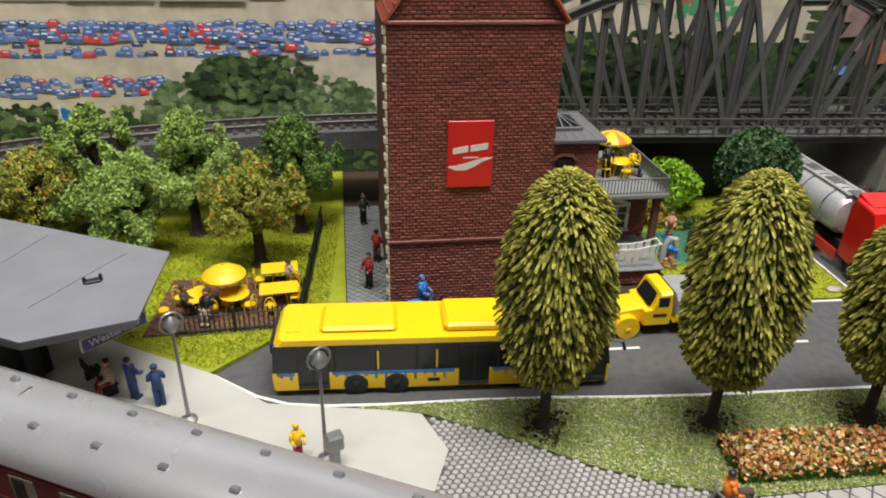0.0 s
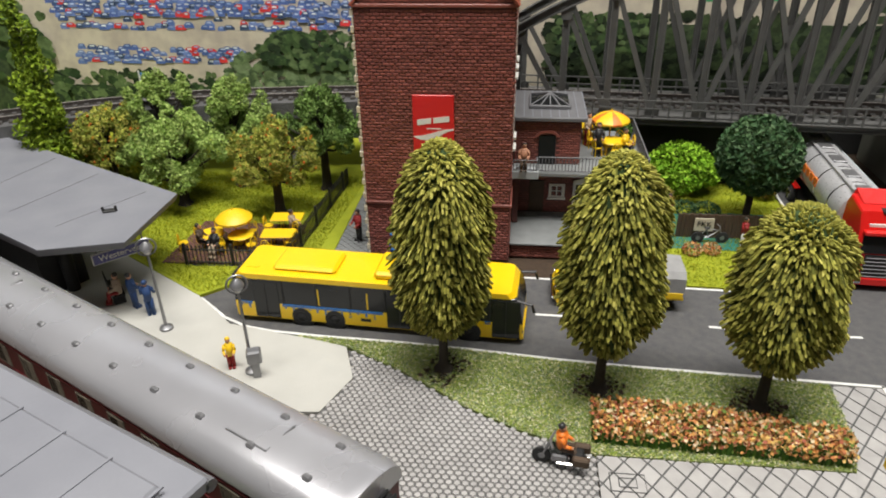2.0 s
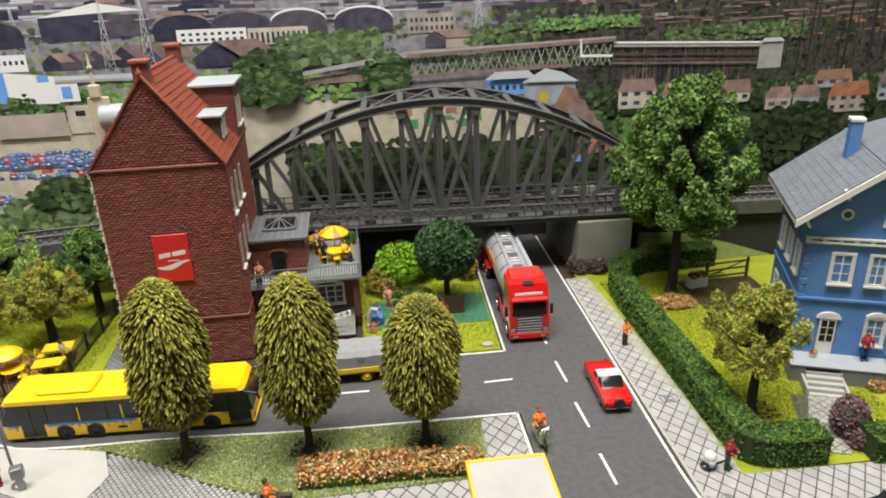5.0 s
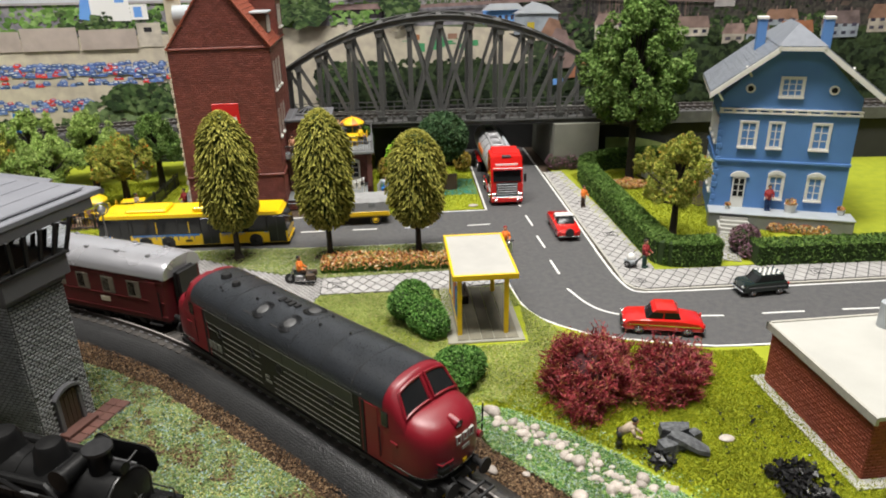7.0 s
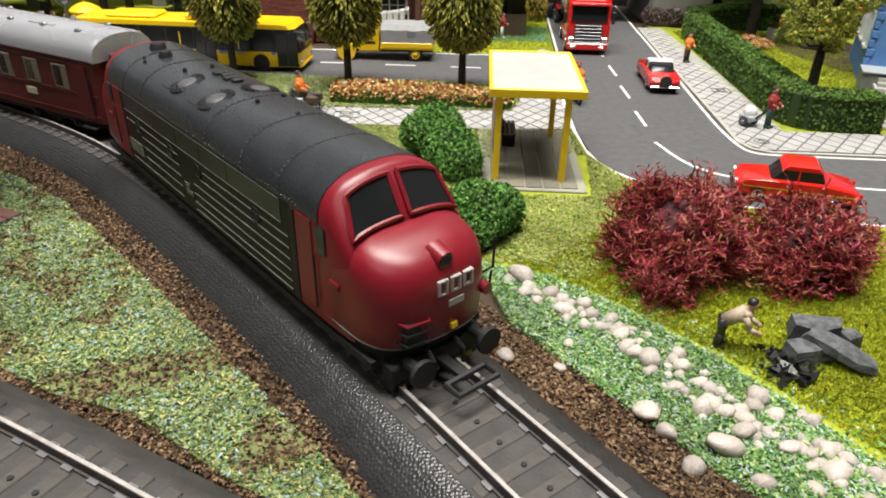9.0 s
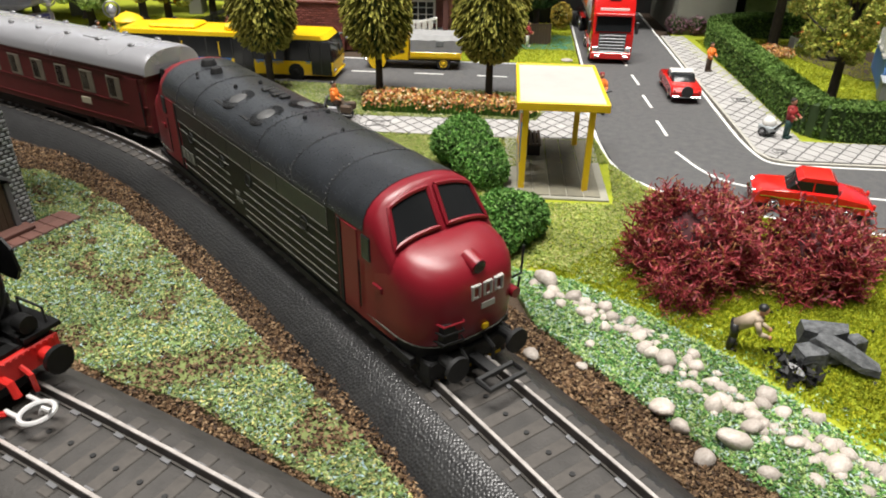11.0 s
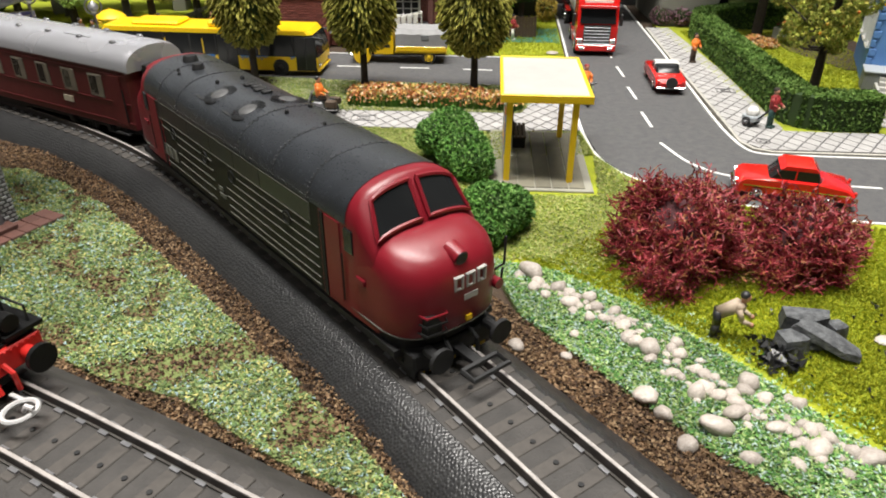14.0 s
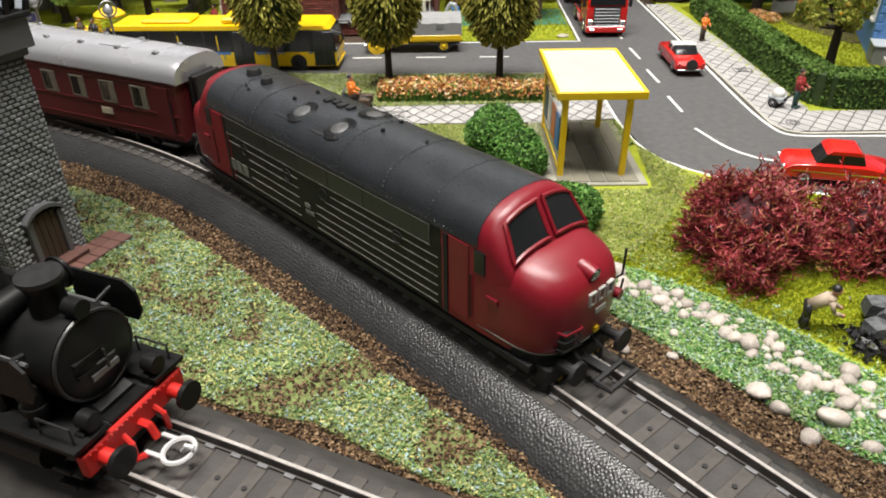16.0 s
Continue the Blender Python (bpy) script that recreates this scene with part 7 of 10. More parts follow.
bot = [(cx + (x - cx) * 0.72, cy + (y - cy) * 0.66, 2.95) for x, y in TOP]
part("roof", Geo().loft([bot, low, hi, hi2]), M["roofgrey"], can, "smooth grey roof slab")
for x, y in ((-11.8, 25.6), (-16, 28.2), (-21, 31.2), (-26, 34.2)):
    part("column", Geo().tube((x, y, 0), (x, y, 3.2), 0.28, 0.34, n=12), M["soot"], can)
part("waiting_room", Geo().box(-3.2, -1.0, 0.1, 3.2, 1.0, 3.0, 0.03, m=T(-14.8, 27.2, 0, rz=-30)), M["soot"], can, "dark glazed waiting room")
part("roof_fitting", Geo().box(-0.28, -0.15, 4.1, 0.28, 0.15, 4.2, 0.03, m=T(-9.2, 26.0, 0, rz=20)).tube((-9.45, 25.9, 4.1), (-9.45, 25.9, 4.35), 0.06).tube((-8.95, 26.1, 4.1), (-8.95, 26.1, 4.35), 0.06), M["black"], can)
for k in range(3):
    p0, p1 = Vector((-10.8 - 3 * k, 24.4 + 1.2 * k, 4.105)), Vector((-8.6 - 3.5 * k, 28.2 + 1.9 * k, 4.105))
    part("roof_joint", Geo().tube(p0, p1, 0.015, n=4), M["greyplastic"], can)
sg = thing("station_sign", -8.5, 25.0, 2.35, 46.0, "violet-blue station name board with white lettering", "sign")
part("board", Geo().box(-1.25, -0.06, 0, 1.25, 0.06, 0.55, 0.03), M["white"], sg)
part("face", Geo().box(-1.2, -0.09, 0.05, 1.2, -0.05, 0.5), M["enamelblue"], sg)
part("hanger", Geo().tube((-1.0, 0, 0.5), (-1.0, 0, 1.1), 0.04).tube((1.0, 0, 0.5), (1.0, 0, 1.0), 0.04), M["greyplastic"], sg)
txt = bpy.data.curves.new("name_lettering", "FONT")
txt.body, txt.size, txt.extrude, txt.align_x, txt.align_y = "Westerveer", 0.4 * K, 0.01 * K, "CENTER", "CENTER"
txt.materials.append(M["white"])
ob = new("lettering", txt)
ob.parent = sg
ob.matrix_basis = pose(0, -0.1 * K, 0.28 * K, 90, 0, 0)

# ---- bus shelter ----
sh = thing("bus_shelter", 20.72, 11.6, 0, -1.5, "yellow-framed bus shelter with a pale flat roof", "bus shelter")
part("base", Geo().box(-2.0, -3.3, 0, 1.85, 3.1, 0.14, 0.02), M["pavebase"], sh, "grey slab floor")
for i in range(5):
    part("floor_board", Geo().box(-1.5 + i * 0.62, -3.1, 0.14, -0.93 + i * 0.62, 2.8, 0.18, 0.01), M["shelterfloor"], sh)
part("roof", Geo().box(-1.62, -2.6, 3.3, 1.5, 2.75, 3.45, 0.03), M["shelterroof"], sh, "cream white roof panel")
for x0, y0, x1, y1 in ((-1.7, -2.7, 1.58, -2.55), (-1.7, 2.7, 1.58, 2.85), (-1.7, -2.55, -1.58, 2.7), (1.46, -2.55, 1.58, 2.7)):
    part("roof_edge", Geo().box(x0, y0, 3.2, x1, y1, 3.49, 0.02), M["yellowdim"], sh, "bright yellow roof edge")
for x, y in ((-1.35, -2.5), (1.0, -2.5), (-1.35, 2.3), (1.0, 2.3)):
    part("post", Geo().box(x - 0.11, y - 0.11, 0.1, x + 0.11, y + 0.11, 3.25, 0.02), M["yellowdim"], sh, "yellow post")
pn = part("side_pane", Geo().box(-1.42, -2.4, 0.35, -1.36, 2.2, 2.9), M["pane"], sh, "clear side pane")
pn.visible_shadow = False
part("pane_rail", Geo().box(-1.43, -2.4, 0.3, -1.33, 2.2, 0.4).box(-1.43, -2.4, 2.85, -1.33, 2.2, 2.95), M["yellowdim"], sh)
for k, c in enumerate(("blue", "orange", "white", "greenmetal")):
    part("poster", Geo().box(-1.47, -2.1 + k * 1.05, 1.0, -1.43, -1.3 + k * 1.05, 2.3), M[c], sh)
bn = thing("bench", 20.0, 13.2, 0.18, 88.5, "small brown slatted bench in the bus shelter", "bench")
for i in range(3):
    part("slat", Geo().box(-0.9, -0.25 + i * 0.17, 0.45, 0.9, -0.12 + i * 0.17, 0.52, 0.01), M["brownwood"], bn)
    part("back_slat", Geo().box(-0.9, 0.28, 0.62 + i * 0.16, 0.9, 0.33, 0.73 + i * 0.16, 0.01), M["brownwood"], bn)
for x in (-0.75, 0.75):
    part("leg", Geo().box(x - 0.05, -0.22, 0, x + 0.05, 0.3, 0.45).box(x - 0.05, 0.25, 0.4, x + 0.05, 0.32, 1.1), M["soot"], bn)

# ---- blue villa ----
villa = thing("blue_villa", 39.1, 23.3, 0, -22.0, "sky-blue rendered villa with white windows and grey slate roof", "house")
VW, VD, VE = 8.4, 6.6, 8.9
outline = [(0, 0), (VW, 0), (VW, VE), (5.5, 11.95), (2.9, 11.95), (0, VE)]
wall = part("wall", Geo().loft([[(x, 0, z) for x, z in outline], [(x, VD, z) for x, z in outline]]), M["bluewall"], villa)
for x0, x1, za, zb in ((-0.95, 2.95, 9.25 - 0.15, 12.1), (VW + 0.95, 5.45, 9.25 - 0.15, 12.1)):
    rs = part("roof", Geo().loft([[(x0, y, za), (x1, y, zb), (x1, y, zb + 0.16), (x0, y, za + 0.16)] for y in (-0.75, VD + 0.7)]), M["slate"], villa, "grey slate roof slope")
    n = 12
    tl = Geo()
    for i in range(n):
        f0, f1 = i / n, (i + 1.15) / n
        xa, xb, z0, z1 = x0 + (x1 - x0) * f0, x0 + (x1 - x0) * min(f1, 1), za + (zb - za) * f0 + 0.2, za + (zb - za) * min(f1, 1) + 0.17
        for j in range(22):
            y0 = -0.72 + j * (VD + 1.4) / 22
            tl.loft([[(xa, y, z0 - 0.06), (xb, y, z1 - 0.06), (xb, y, z1), (xa, y, z0)] for y in (y0, y0 + (VD + 1.4) / 22 - 0.03)])
    part("slate_field", tl, M["slate"], rs, kind="stuff", angle=0)
    part("barge_board", Geo().loft([[(x0, y, za - 0.3), (x1, y, zb - 0.28), (x1, y, zb + 0.1), (x0, y, za + 0.08)] for y in (-0.85, -0.72)]), M["white"], villa, "white barge board")
    part("eaves_board", Geo().box(min(x0, x0 + 0.06), -0.8, za - 0.15, max(x0, x0 + 0.06), VD + 0.7, za + 0.12), M["white"], villa)
hip = Geo().add([(2.75, -0.8, 12.2), (5.65, -0.8, 12.2), (4.2, 1.6, 13.4), (2.75, VD + 0.7, 12.2), (5.65, VD + 0.7, 12.2), (4.2, VD - 1.5, 13.4)], [(0, 1, 2), (0, 2, 5, 3), (1, 4, 5, 2), (3, 5, 4), (0, 3, 4, 1)])
part("roof_top", hip, M["slate"], villa, "half-hipped slate ridge")
part("hip_board", Geo().box(2.8, -0.85, 11.9, 5.6, -0.72, 12.15), M["white"], villa)
for x, y in ((2.2, 3.4), (6.3, 3.4)):
    ch = part("chimney", Geo().box(x - 0.3, y - 0.3, 11.0, x + 0.3, y + 0.3, 13.6, 0.03), M["bluewall"], villa, "blue chimney")
    part("cap", Geo().box(x - 0.36, y - 0.36, 13.5, x + 0.36, y + 0.36, 13.7, 0.03), M["white"], ch)
for x, w in ((1.85, 0.95), (3.55, 0.75), (6.3, 0.95)):
    window(villa, T(x, -0.02, 5.5), w, 1.65, 1, 2, 0.0, 0.12)
window(villa, T(4.1, -0.02, 8.95), 1.25, 1.15, 2, 2, 0.0, 0.12)
for x in (4.05, 6.5):
    window(villa, T(x, -0.02, 1.95), 0.85, 1.55, 1, 2, 0.22, 0.12)
for y in (1.4, 3.3, 5.2):
    for z in (1.95, 5.5):
        window(villa, T(-0.02, y, z, rz=-90), 0.85, 1.6, 1, 2, 0.0, 0.12)
door = part("door", Geo().box(1.3, -0.1, 1.1, 2.15, 0.0, 3.35, 0.03), M["white"], villa, "white glazed front door")
for i in range(2):
    for j in range(3):
        part("pane", Geo().box(1.4 + i * 0.36, -0.115, 1.95 + j * 0.45, 1.69 + i * 0.36, -0.09, 2.33 + j * 0.45), M["darkglass"], door)
part("door_hood", Geo().loft([[(1.72 + 0.62 * math.cos(a), y, 3.35 + 0.4 * math.sin(a)) for a in [math.pi * i / 8 for i in range(9)]] for y in (-0.14, 0.0)]), M["white"], door)
for x in (1.6, 6.6):
    o = part("round_window", Geo().tube((x, -0.1, 9.4), (x, 0.02, 9.4), 0.3, n=18), M["white"], villa)
    part("pane", Geo().tube((x, -0.115, 9.4), (x, -0.08, 9.4), 0.19, n=18), M["darkglass"], o)
part("cornice", Geo().box(-0.15, -0.18, 7.75, VW + 0.15, 0, 7.85).box(-0.15, -0.18, 8.0, VW + 0.15, 0, 8.1), M["white"], villa, "white dentilled cornice")
for i in range(12):
    u = 0.0 + i * VW / 11
    part("dentil", Geo().box(u - 0.1, -0.16, 7.85, u + 0.1, 0, 8.0), M["white"], villa)
part("string_course", Geo().box(-0.05, -0.12, 4.4, VW + 0.05, 0, 4.58, 0.02).box(-0.12, 0, 4.4, 0, VD, 4.58, 0.02), M["bluewall"], villa)
for i in range(16):
    part("corner_block", Geo().box(-0.07, -0.07, 1.15 + i * 0.46, 0.28 if i % 2 else 0.16, 0.25, 1.5 + i * 0.46, 0.02), M["bluewall"], villa)
for x in (-0.5, 1.1, VW - 1.1):
    part("roof_bracket", Geo().tube((x + 0.45, -0.03, 8.6 if x < 0 else 10.2), (x, -0.7, 9.3 if x < 0 else 10.9), 0.08, n=6), M["white"], villa)
part("plinth", Geo().box(-0.1, -1.5, 0, VW + 0.6, 0.0, 1.05, 0.03), M["greystone"], villa, "grey stone terrace plinth")
part("terrace_top", Geo().box(-0.15, -1.55, 1.05, VW + 0.65, 0.0, 1.15, 0.02), M["zinc"], villa)
st = part("steps", Geo().box(0.6, -1.75, 0, 2.4, -1.5, 0.95), M["greystone"], villa, "grey stone front steps")
for i in range(5):
    part("step", Geo().box(0.6, -1.5 - (i + 1) * 0.28, 0, 2.4, -1.5 - i * 0.28, 0.95 - i * 0.19, 0.02), M["concrete"], st)
for x in (0.45, 2.4):
    part("step_wall", Geo().box(x, -3.0, 0, x + 0.15, -1.5, 0.6, 0.02), M["concrete"], st)
# garden path
pth = thing("pavement", 39.1, 23.3, 0, -22, "grey tiled garden path to the villa steps", "path", kind="structure")
part("bed", Geo().box(-0.3, -7.6, -0.05, 1.5, -2.9, 0.1), M["joint"], pth)
part("tile_field", diamonds([[(-0.3, -7.6), (1.5, -7.6), (2.1, -2.9), (0.6, -2.9)]], 0, 0.6, 0.6, 0.03, 0.05, 0.13), M["paver"], pth, kind="stuff", angle=0, fix=False)
# yard behind the villa hedge
solid("yard", Geo().plate([(38.0, 34.8), (43.5, 34.8), (43.5, 26.0), (39.6, 26.0), (38.0, 30.5)], 0.0, 0.12), M["soil"], label="dark bare earth yard beside the villa", category="yard", kind="structure")
pt = thing("planter_box", 39.0, 33.9, 0.12, 8, "white planter box with red and green plants", "planter")
part("box", Geo().box(-0.7, -0.35, 0, 0.7, 0.35, 0.75, 0.04), M["white"], pt)
part("plants", leaves([(-0.3, 0, 0.85, 0.4, 0.8), (0.35, 0, 0.85, 0.4, 0.8)], 500, 0.1, 110), many("planter_leaves", [(0.1, 0.18, 0.04), (0.3, 0.06, 0.04), (0.06, 0.12, 0.03)]), pt, kind="stuff", angle=0, fix=False)
gt = thing("garden_gate", 39.9, 34.3, 0.12, 4, "dark wooden field gate at the end of the yard", "gate")
for z in (0.35, 0.85, 1.35):
    part("gate_rail", Geo().box(0, -0.05, z, 3.2, 0.05, z + 0.12, 0.02), M["brownwood"], gt)
part("gate_brace", Geo().tube((0.1, 0.06, 0.4), (3.1, 0.06, 1.4), 0.05, n=5), M["brownwood"], gt)
for x in (0.0, 3.2):
    part("gate_post", Geo().box(x - 0.09, -0.09, 0, x + 0.09, 0.09, 1.65, 0.02), M["brownwood"], gt)
solid("lawn", Geo().loft([[(x, 38.0, 0.0), (x, 38.95, 0.0), (x, 38.95, 2.7), (x, 38.6, 2.4)] for x in (36.5, 75)]), M["turfpale"], label="pale green grass bank under the concrete wall", category="lawn", kind="structure")

# ---- brick substation at the front ----
sub = thing("brick_substation", 32.2, 3.3, 0, 0, "small orange-red brick building with a flat grey roof", "building")
bw = part("wall", Geo().box(0, -6.5, 0, 9, 0, 2.7), M["redbrick"], sub)
bricks(bw, -6.5, 0, 0.1, 2.7, 0.3, 0.14, 0.02, 0.02, lambda u, v, o: (-o, u, v), M["redbrick"], solo=200)
bricks(bw, 0, 9, 0.1, 2.7, 0.3, 0.14, 0.02, 0.02, lambda u, v, o: (u, o, v), M["redbrick"])
bricks(bw, 0, 9, 0.1, 2.7, 0.3, 0.14, 0.02, 0.02, lambda u, v, o: (u, -6.5 - o, v), M["redbrick"])
part("plinth", Geo().box(-0.45, -7.0, 0, 9.5, 0.4, 0.12, 0.02), M["concrete"], sub, "pale concrete apron")
part("roof", Geo().box(-0.12, -6.65, 2.7, 9.2, 0.12, 2.9, 0.03), M["concrete"], sub, "flat light grey roof")
part("roof_edge", Geo().box(-0.2, -6.75, 2.62, -0.08, 0.2, 2.95).box(-0.2, 0.1, 2.62, 9.2, 0.22, 2.95), M["kerb"], sub)
part("vent_pipe", Geo().tube((4.5, -0.8, 2.9), (4.5, -0.8, 4.0), 0.35, n=14), M["zinc"], sub)
window(sub, T(1.6, -6.55, 1.0), 0.9, 1.0, 1, 1, surround=0.05)

# ---- vehicles ----
def wheel(parent, x, y, r, w=0.28, rim="steel", name="wheel"):
    s = 1 if y > 0 else -1
    t = part(name, Geo().lathe([(r * 0.6, -w / 2), (r * 0.92, -w / 2), (r, -w / 3), (r, w / 3), (r * 0.92, w / 2), (r * 0.6, w / 2)], 20, T(x, y, r, rx=90)), M["rubber"], parent)
    part("rim", Geo().lathe([(r * 0.62, -0.02), (r * 0.6, 0.06), (r * 0.4, 0.03), (r * 0.2, 0.09), (r * 0.05, 0.1)], 16, T(x, y + s * (w / 2 - 0.04), r, rx=-90 * s)), M[rim], t)
    return t


def pressed(profile, w, edge=0.12, shrink=0.94, cx=0.0, cz=0.6):
    """A side outline of x, z drawn out to a width, its edges rounded."""
    rows = []
    for y, k in ((-w / 2, shrink), (-w / 2 + edge * 0.4, (1 + shrink) / 2 + 0.015), (-w / 2 + edge, 1), (w / 2 - edge, 1), (w / 2 - edge * 0.4, (1 + shrink) / 2 + 0.015), (w / 2, shrink)):
        rows.append([(cx + (x - cx) * (0.5 + k / 2), y, cz + (z - cz) * k) for x, z in profile])
    return Geo().loft(rows)


def squash(top, k, skip):
    """Lower a finished model by k, all but the parts named."""
    for ob in top.children_recursive:
        if ob.type == "MESH" and ob.name.split(".")[0] not in skip:
            for v in ob.data.vertices:
                v.co.z *= k


# city bus
bus = thing("city_bus", 3.25, 24.8, 0, -3.6, "yellow three-axle city bus with dark windows on the street", "bus")
BL, BW = 12.5, 2.5
h = BL / 2
low = [(-h + 0.05, 0.32), (h - 0.2, 0.32), (h, 0.6), (h, 1.25), (-h, 1.25), (-h, 0.5)]
part("body", pressed(low, BW, 0.1, 0.97, 0, 0.8), M["yellow"], bus, "yellow lower body")
up = [(-h + 0.02, 1.25), (h, 1.25), (h - 0.1, 2.0), (h - 0.3, 2.68), (-h + 0.1, 2.68)]
part("window_band", pressed(up, BW - 0.02, 0.06, 0.98, 0, 1.9), M["darkglass"], bus, "dark tinted window band")
part("roof", pressed([(-h + 0.08, 2.66), (h - 0.28, 2.66), (h - 0.5, 2.95), (-h + 0.3, 2.97)], BW, 0.25, 0.93, 0, 2.6), M["yellow"], bus, "yellow roof")
for x0, x1, w, z in ((-4.5, -1.7, 1.7, 3.22), (0.0, 3.6, 1.9, 3.36)):
    part("roof_pod", Geo().box(x0, -w / 2, 2.92, x1, w / 2, z, 0.13), M["yellow"], bus, "yellow roof pod")
for x in (-5.6, -5.3):
    part("roof_hatch", Geo().tube((x, -0.6, 2.96), (x, -0.6, 3.0), 0.16, n=14), M["yellow"], bus)
for x, s in ((-3.25, 1), (-1.75, 1), (4.1, 1)):
    for y in (-BW / 2 + 0.17, BW / 2 - 0.17):
        part("wheel_arch", Geo().tube((x, y - 0.1, 0.5), (x, y + 0.1 if y > 0 else y - 0.11, 0.5), 0.62, n=20), M["soot"], bus)
        wheel(bus, x, y * 1.04, 0.48, rim="soot")
for s in (-1, 1):
    y = s * BW / 2
    yy = lambda a, b: (min(y + s * a, y + s * b), max(y + s * a, y + s * b))
    y0, y1 = yy(-0.04, 0.015)
    if s < 0:
        for x in (-5.35, 0.55, 5.0):
            d = part("door", Geo().box(x, y0, 0.36, x + 1.15, y1, 2.55, 0.02), M["darkglass"], bus, "dark glazed folding door")
            part("door_bar", Geo().box(x + 0.55, y0 - 0.01, 0.4, x + 0.6, y1, 2.5), M["soot"], d)
    for x in (-4.0, -2.5, -1.0, 0.5, 2.0, 3.5, 4.9):
        part("window_pillar", Geo().box(x - 0.04, y0 + 0.01, 1.3, x + 0.04, y1 + 0.004, 2.6), M["soot"], bus)
    for x0, x1 in ((-6.1, -5.45), (-4.1, 0.4), (1.8, 3.4), (4.7, 4.95)):
        part("blue_stripe", Geo().box(x0, y0 + 0.015, 1.1, x1, y1 + 0.006, 1.26), M["blue"], bus, "light blue drip stripe")
        k = 0
        u = x0 + 0.1
        while u < x1 - 0.15:
            part("drip", Geo().box(u, y0 + 0.015, 0.98 - 0.12 * (k % 3), u + 0.12, y1 + 0.006, 1.12, 0.01), M["blue"], bus)
            u += 0.36
            k += 1
    for x in (-2.45, -0.3, 2.9):
        part("interior_pole", Geo().box(x, y0 + 0.02, 1.35, x + 0.06, y1 + 0.008, 2.3), M["yellowdim"], bus)
    part("side_flap", Geo().box(-0.6, y0 + 0.01, 0.62, -0.15, y1 + 0.01, 0.8), M["soot"], bus)
part("rear_band", Geo().box(-h - 0.02, -1.15, 2.2, -h + 0.12, 1.15, 2.75, 0.04), M["soot"], bus)
part("tail_lamp", Geo().box(-h - 0.03, -1.2, 0.7, -h + 0.05, -1.0, 1.15, 0.02), M["orange"], bus)
for s in (-1, 1):
    part("mirror", Geo().line([(h - 0.25, s * 1.15, 2.55), (h + 0.35, s * 1.3, 2.5), (h + 0.45, s * 1.32, 2.1)], 0.07, 6), M["black"], bus, "black wing mirror")
    part("headlamp", Geo().box(h - 0.05, s * 0.95 - 0.18, 0.6, h + 0.03, s * 0.95 + 0.18, 0.8, 0.03), M["chrome"], bus)
part("bumper", Geo().box(h - 0.2, -1.2, 0.3, h + 0.06, 1.2, 0.5, 0.05), M["yellow"], bus)

squash(bus, 0.84, ("wheel", "rim"))

# tanker lorry
tr = thing("tanker_lorry", 25.5, 28.75, 0, -92.6, "red tractor lorry with a silver tank trailer on the side street", "lorry")
cabp = [(-2.35, 0.75), (-0.1, 0.55), (0.0, 0.8), (-0.02, 1.9), (-0.3, 3.0), (-0.65, 3.75), (-2.1, 3.95), (-2.35, 3.5)]
cab = part("cab", pressed(cabp, 2.45, 0.14, 0.95, -1.1, 2.0), M["carred"], tr, "glossy red cab")
part("windscreen", Geo().loft([[(-0.015, -1.08, 1.95), (-0.015, 1.08, 1.95), (-0.24, 1.02, 2.82), (-0.24, -1.02, 2.82)], [(0.02, -1.08, 1.95), (0.02, 1.08, 1.95), (-0.2, 1.02, 2.82), (-0.2, -1.02, 2.82)]]), M["darkglass"], cab)
part("sun_visor", Geo().box(-0.28, -1.12, 2.85, 0.08, 1.12, 3.02, 0.03), M["carred"], cab)
part("sign_strip", Geo().box(-0.45, -0.85, 3.08, -0.35, 0.85, 3.25, 0.01), M["white"], cab)
for i in range(6):
    part("grille_slat", Geo().box(-0.03, -0.78, 0.75 + i * 0.19, 0.05, 0.78, 0.8 + i * 0.19, 0.015), M["steel"], cab)
part("grille_back", Geo().box(-0.04, -0.82, 0.65, 0.015, 0.82, 1.88), M["black"], cab)
part("bumper", Geo().box(-0.5, -1.22, 0.3, 0.08, 1.22, 0.72, 0.06), M["carred"], cab)
for s in (-1, 1):
    part("headlamp", Geo().box(-0.1, s * 1.0 - 0.15, 0.75, 0.05, s * 1.0 + 0.15, 1.05, 0.03), M["chrome"], cab)
    part("side_window", Geo().box(-1.25, s * 1.2 - 0.02, 1.95, -0.45, s * 1.2 + 0.04, 2.75, 0.04), M["darkglass"], cab)
    part("mirror", Geo().box(-0.35, s * 1.42 - 0.1, 1.8, -0.2, s * 1.42 + 0.1, 2.5, 0.04), M["black"], cab)
    part("side_skirt", Geo().box(-5.3, s * 1.15 - 0.06, 0.35, -2.5, s * 1.15 + 0.06, 0.95, 0.04), M["carred"], tr)
    part("catwalk", Geo().box(-13.6, s * 0.45 - 0.1, 3.4, -3.6, s * 0.45 + 0.1, 3.5), M["silver"], tr)
    for x in (-0.95, -4.6):
        wheel(tr, x, s * 1.08, 0.5, 0.34, "chrome")
    for x in (-9.8, -11.1, -12.4):
        wheel(tr, x, s * 1.08, 0.48, 0.36, "chrome")
    part("trailer_mudguard", Geo().box(-13.1, s * 1.05 - 0.18, 1.02, -9.1, s * 1.05 + 0.18, 1.12, 0.03), M["carred"], tr)
    if s < 0:
        for k in range(5):
            part("tank_lettering", Geo().box(-9.4 + k * 0.62, -1.19, 2.3, -8.95 + k * 0.62, -1.12, 2.75, 0.01), M["orange"], tr, "orange-red lettering block")
    else:
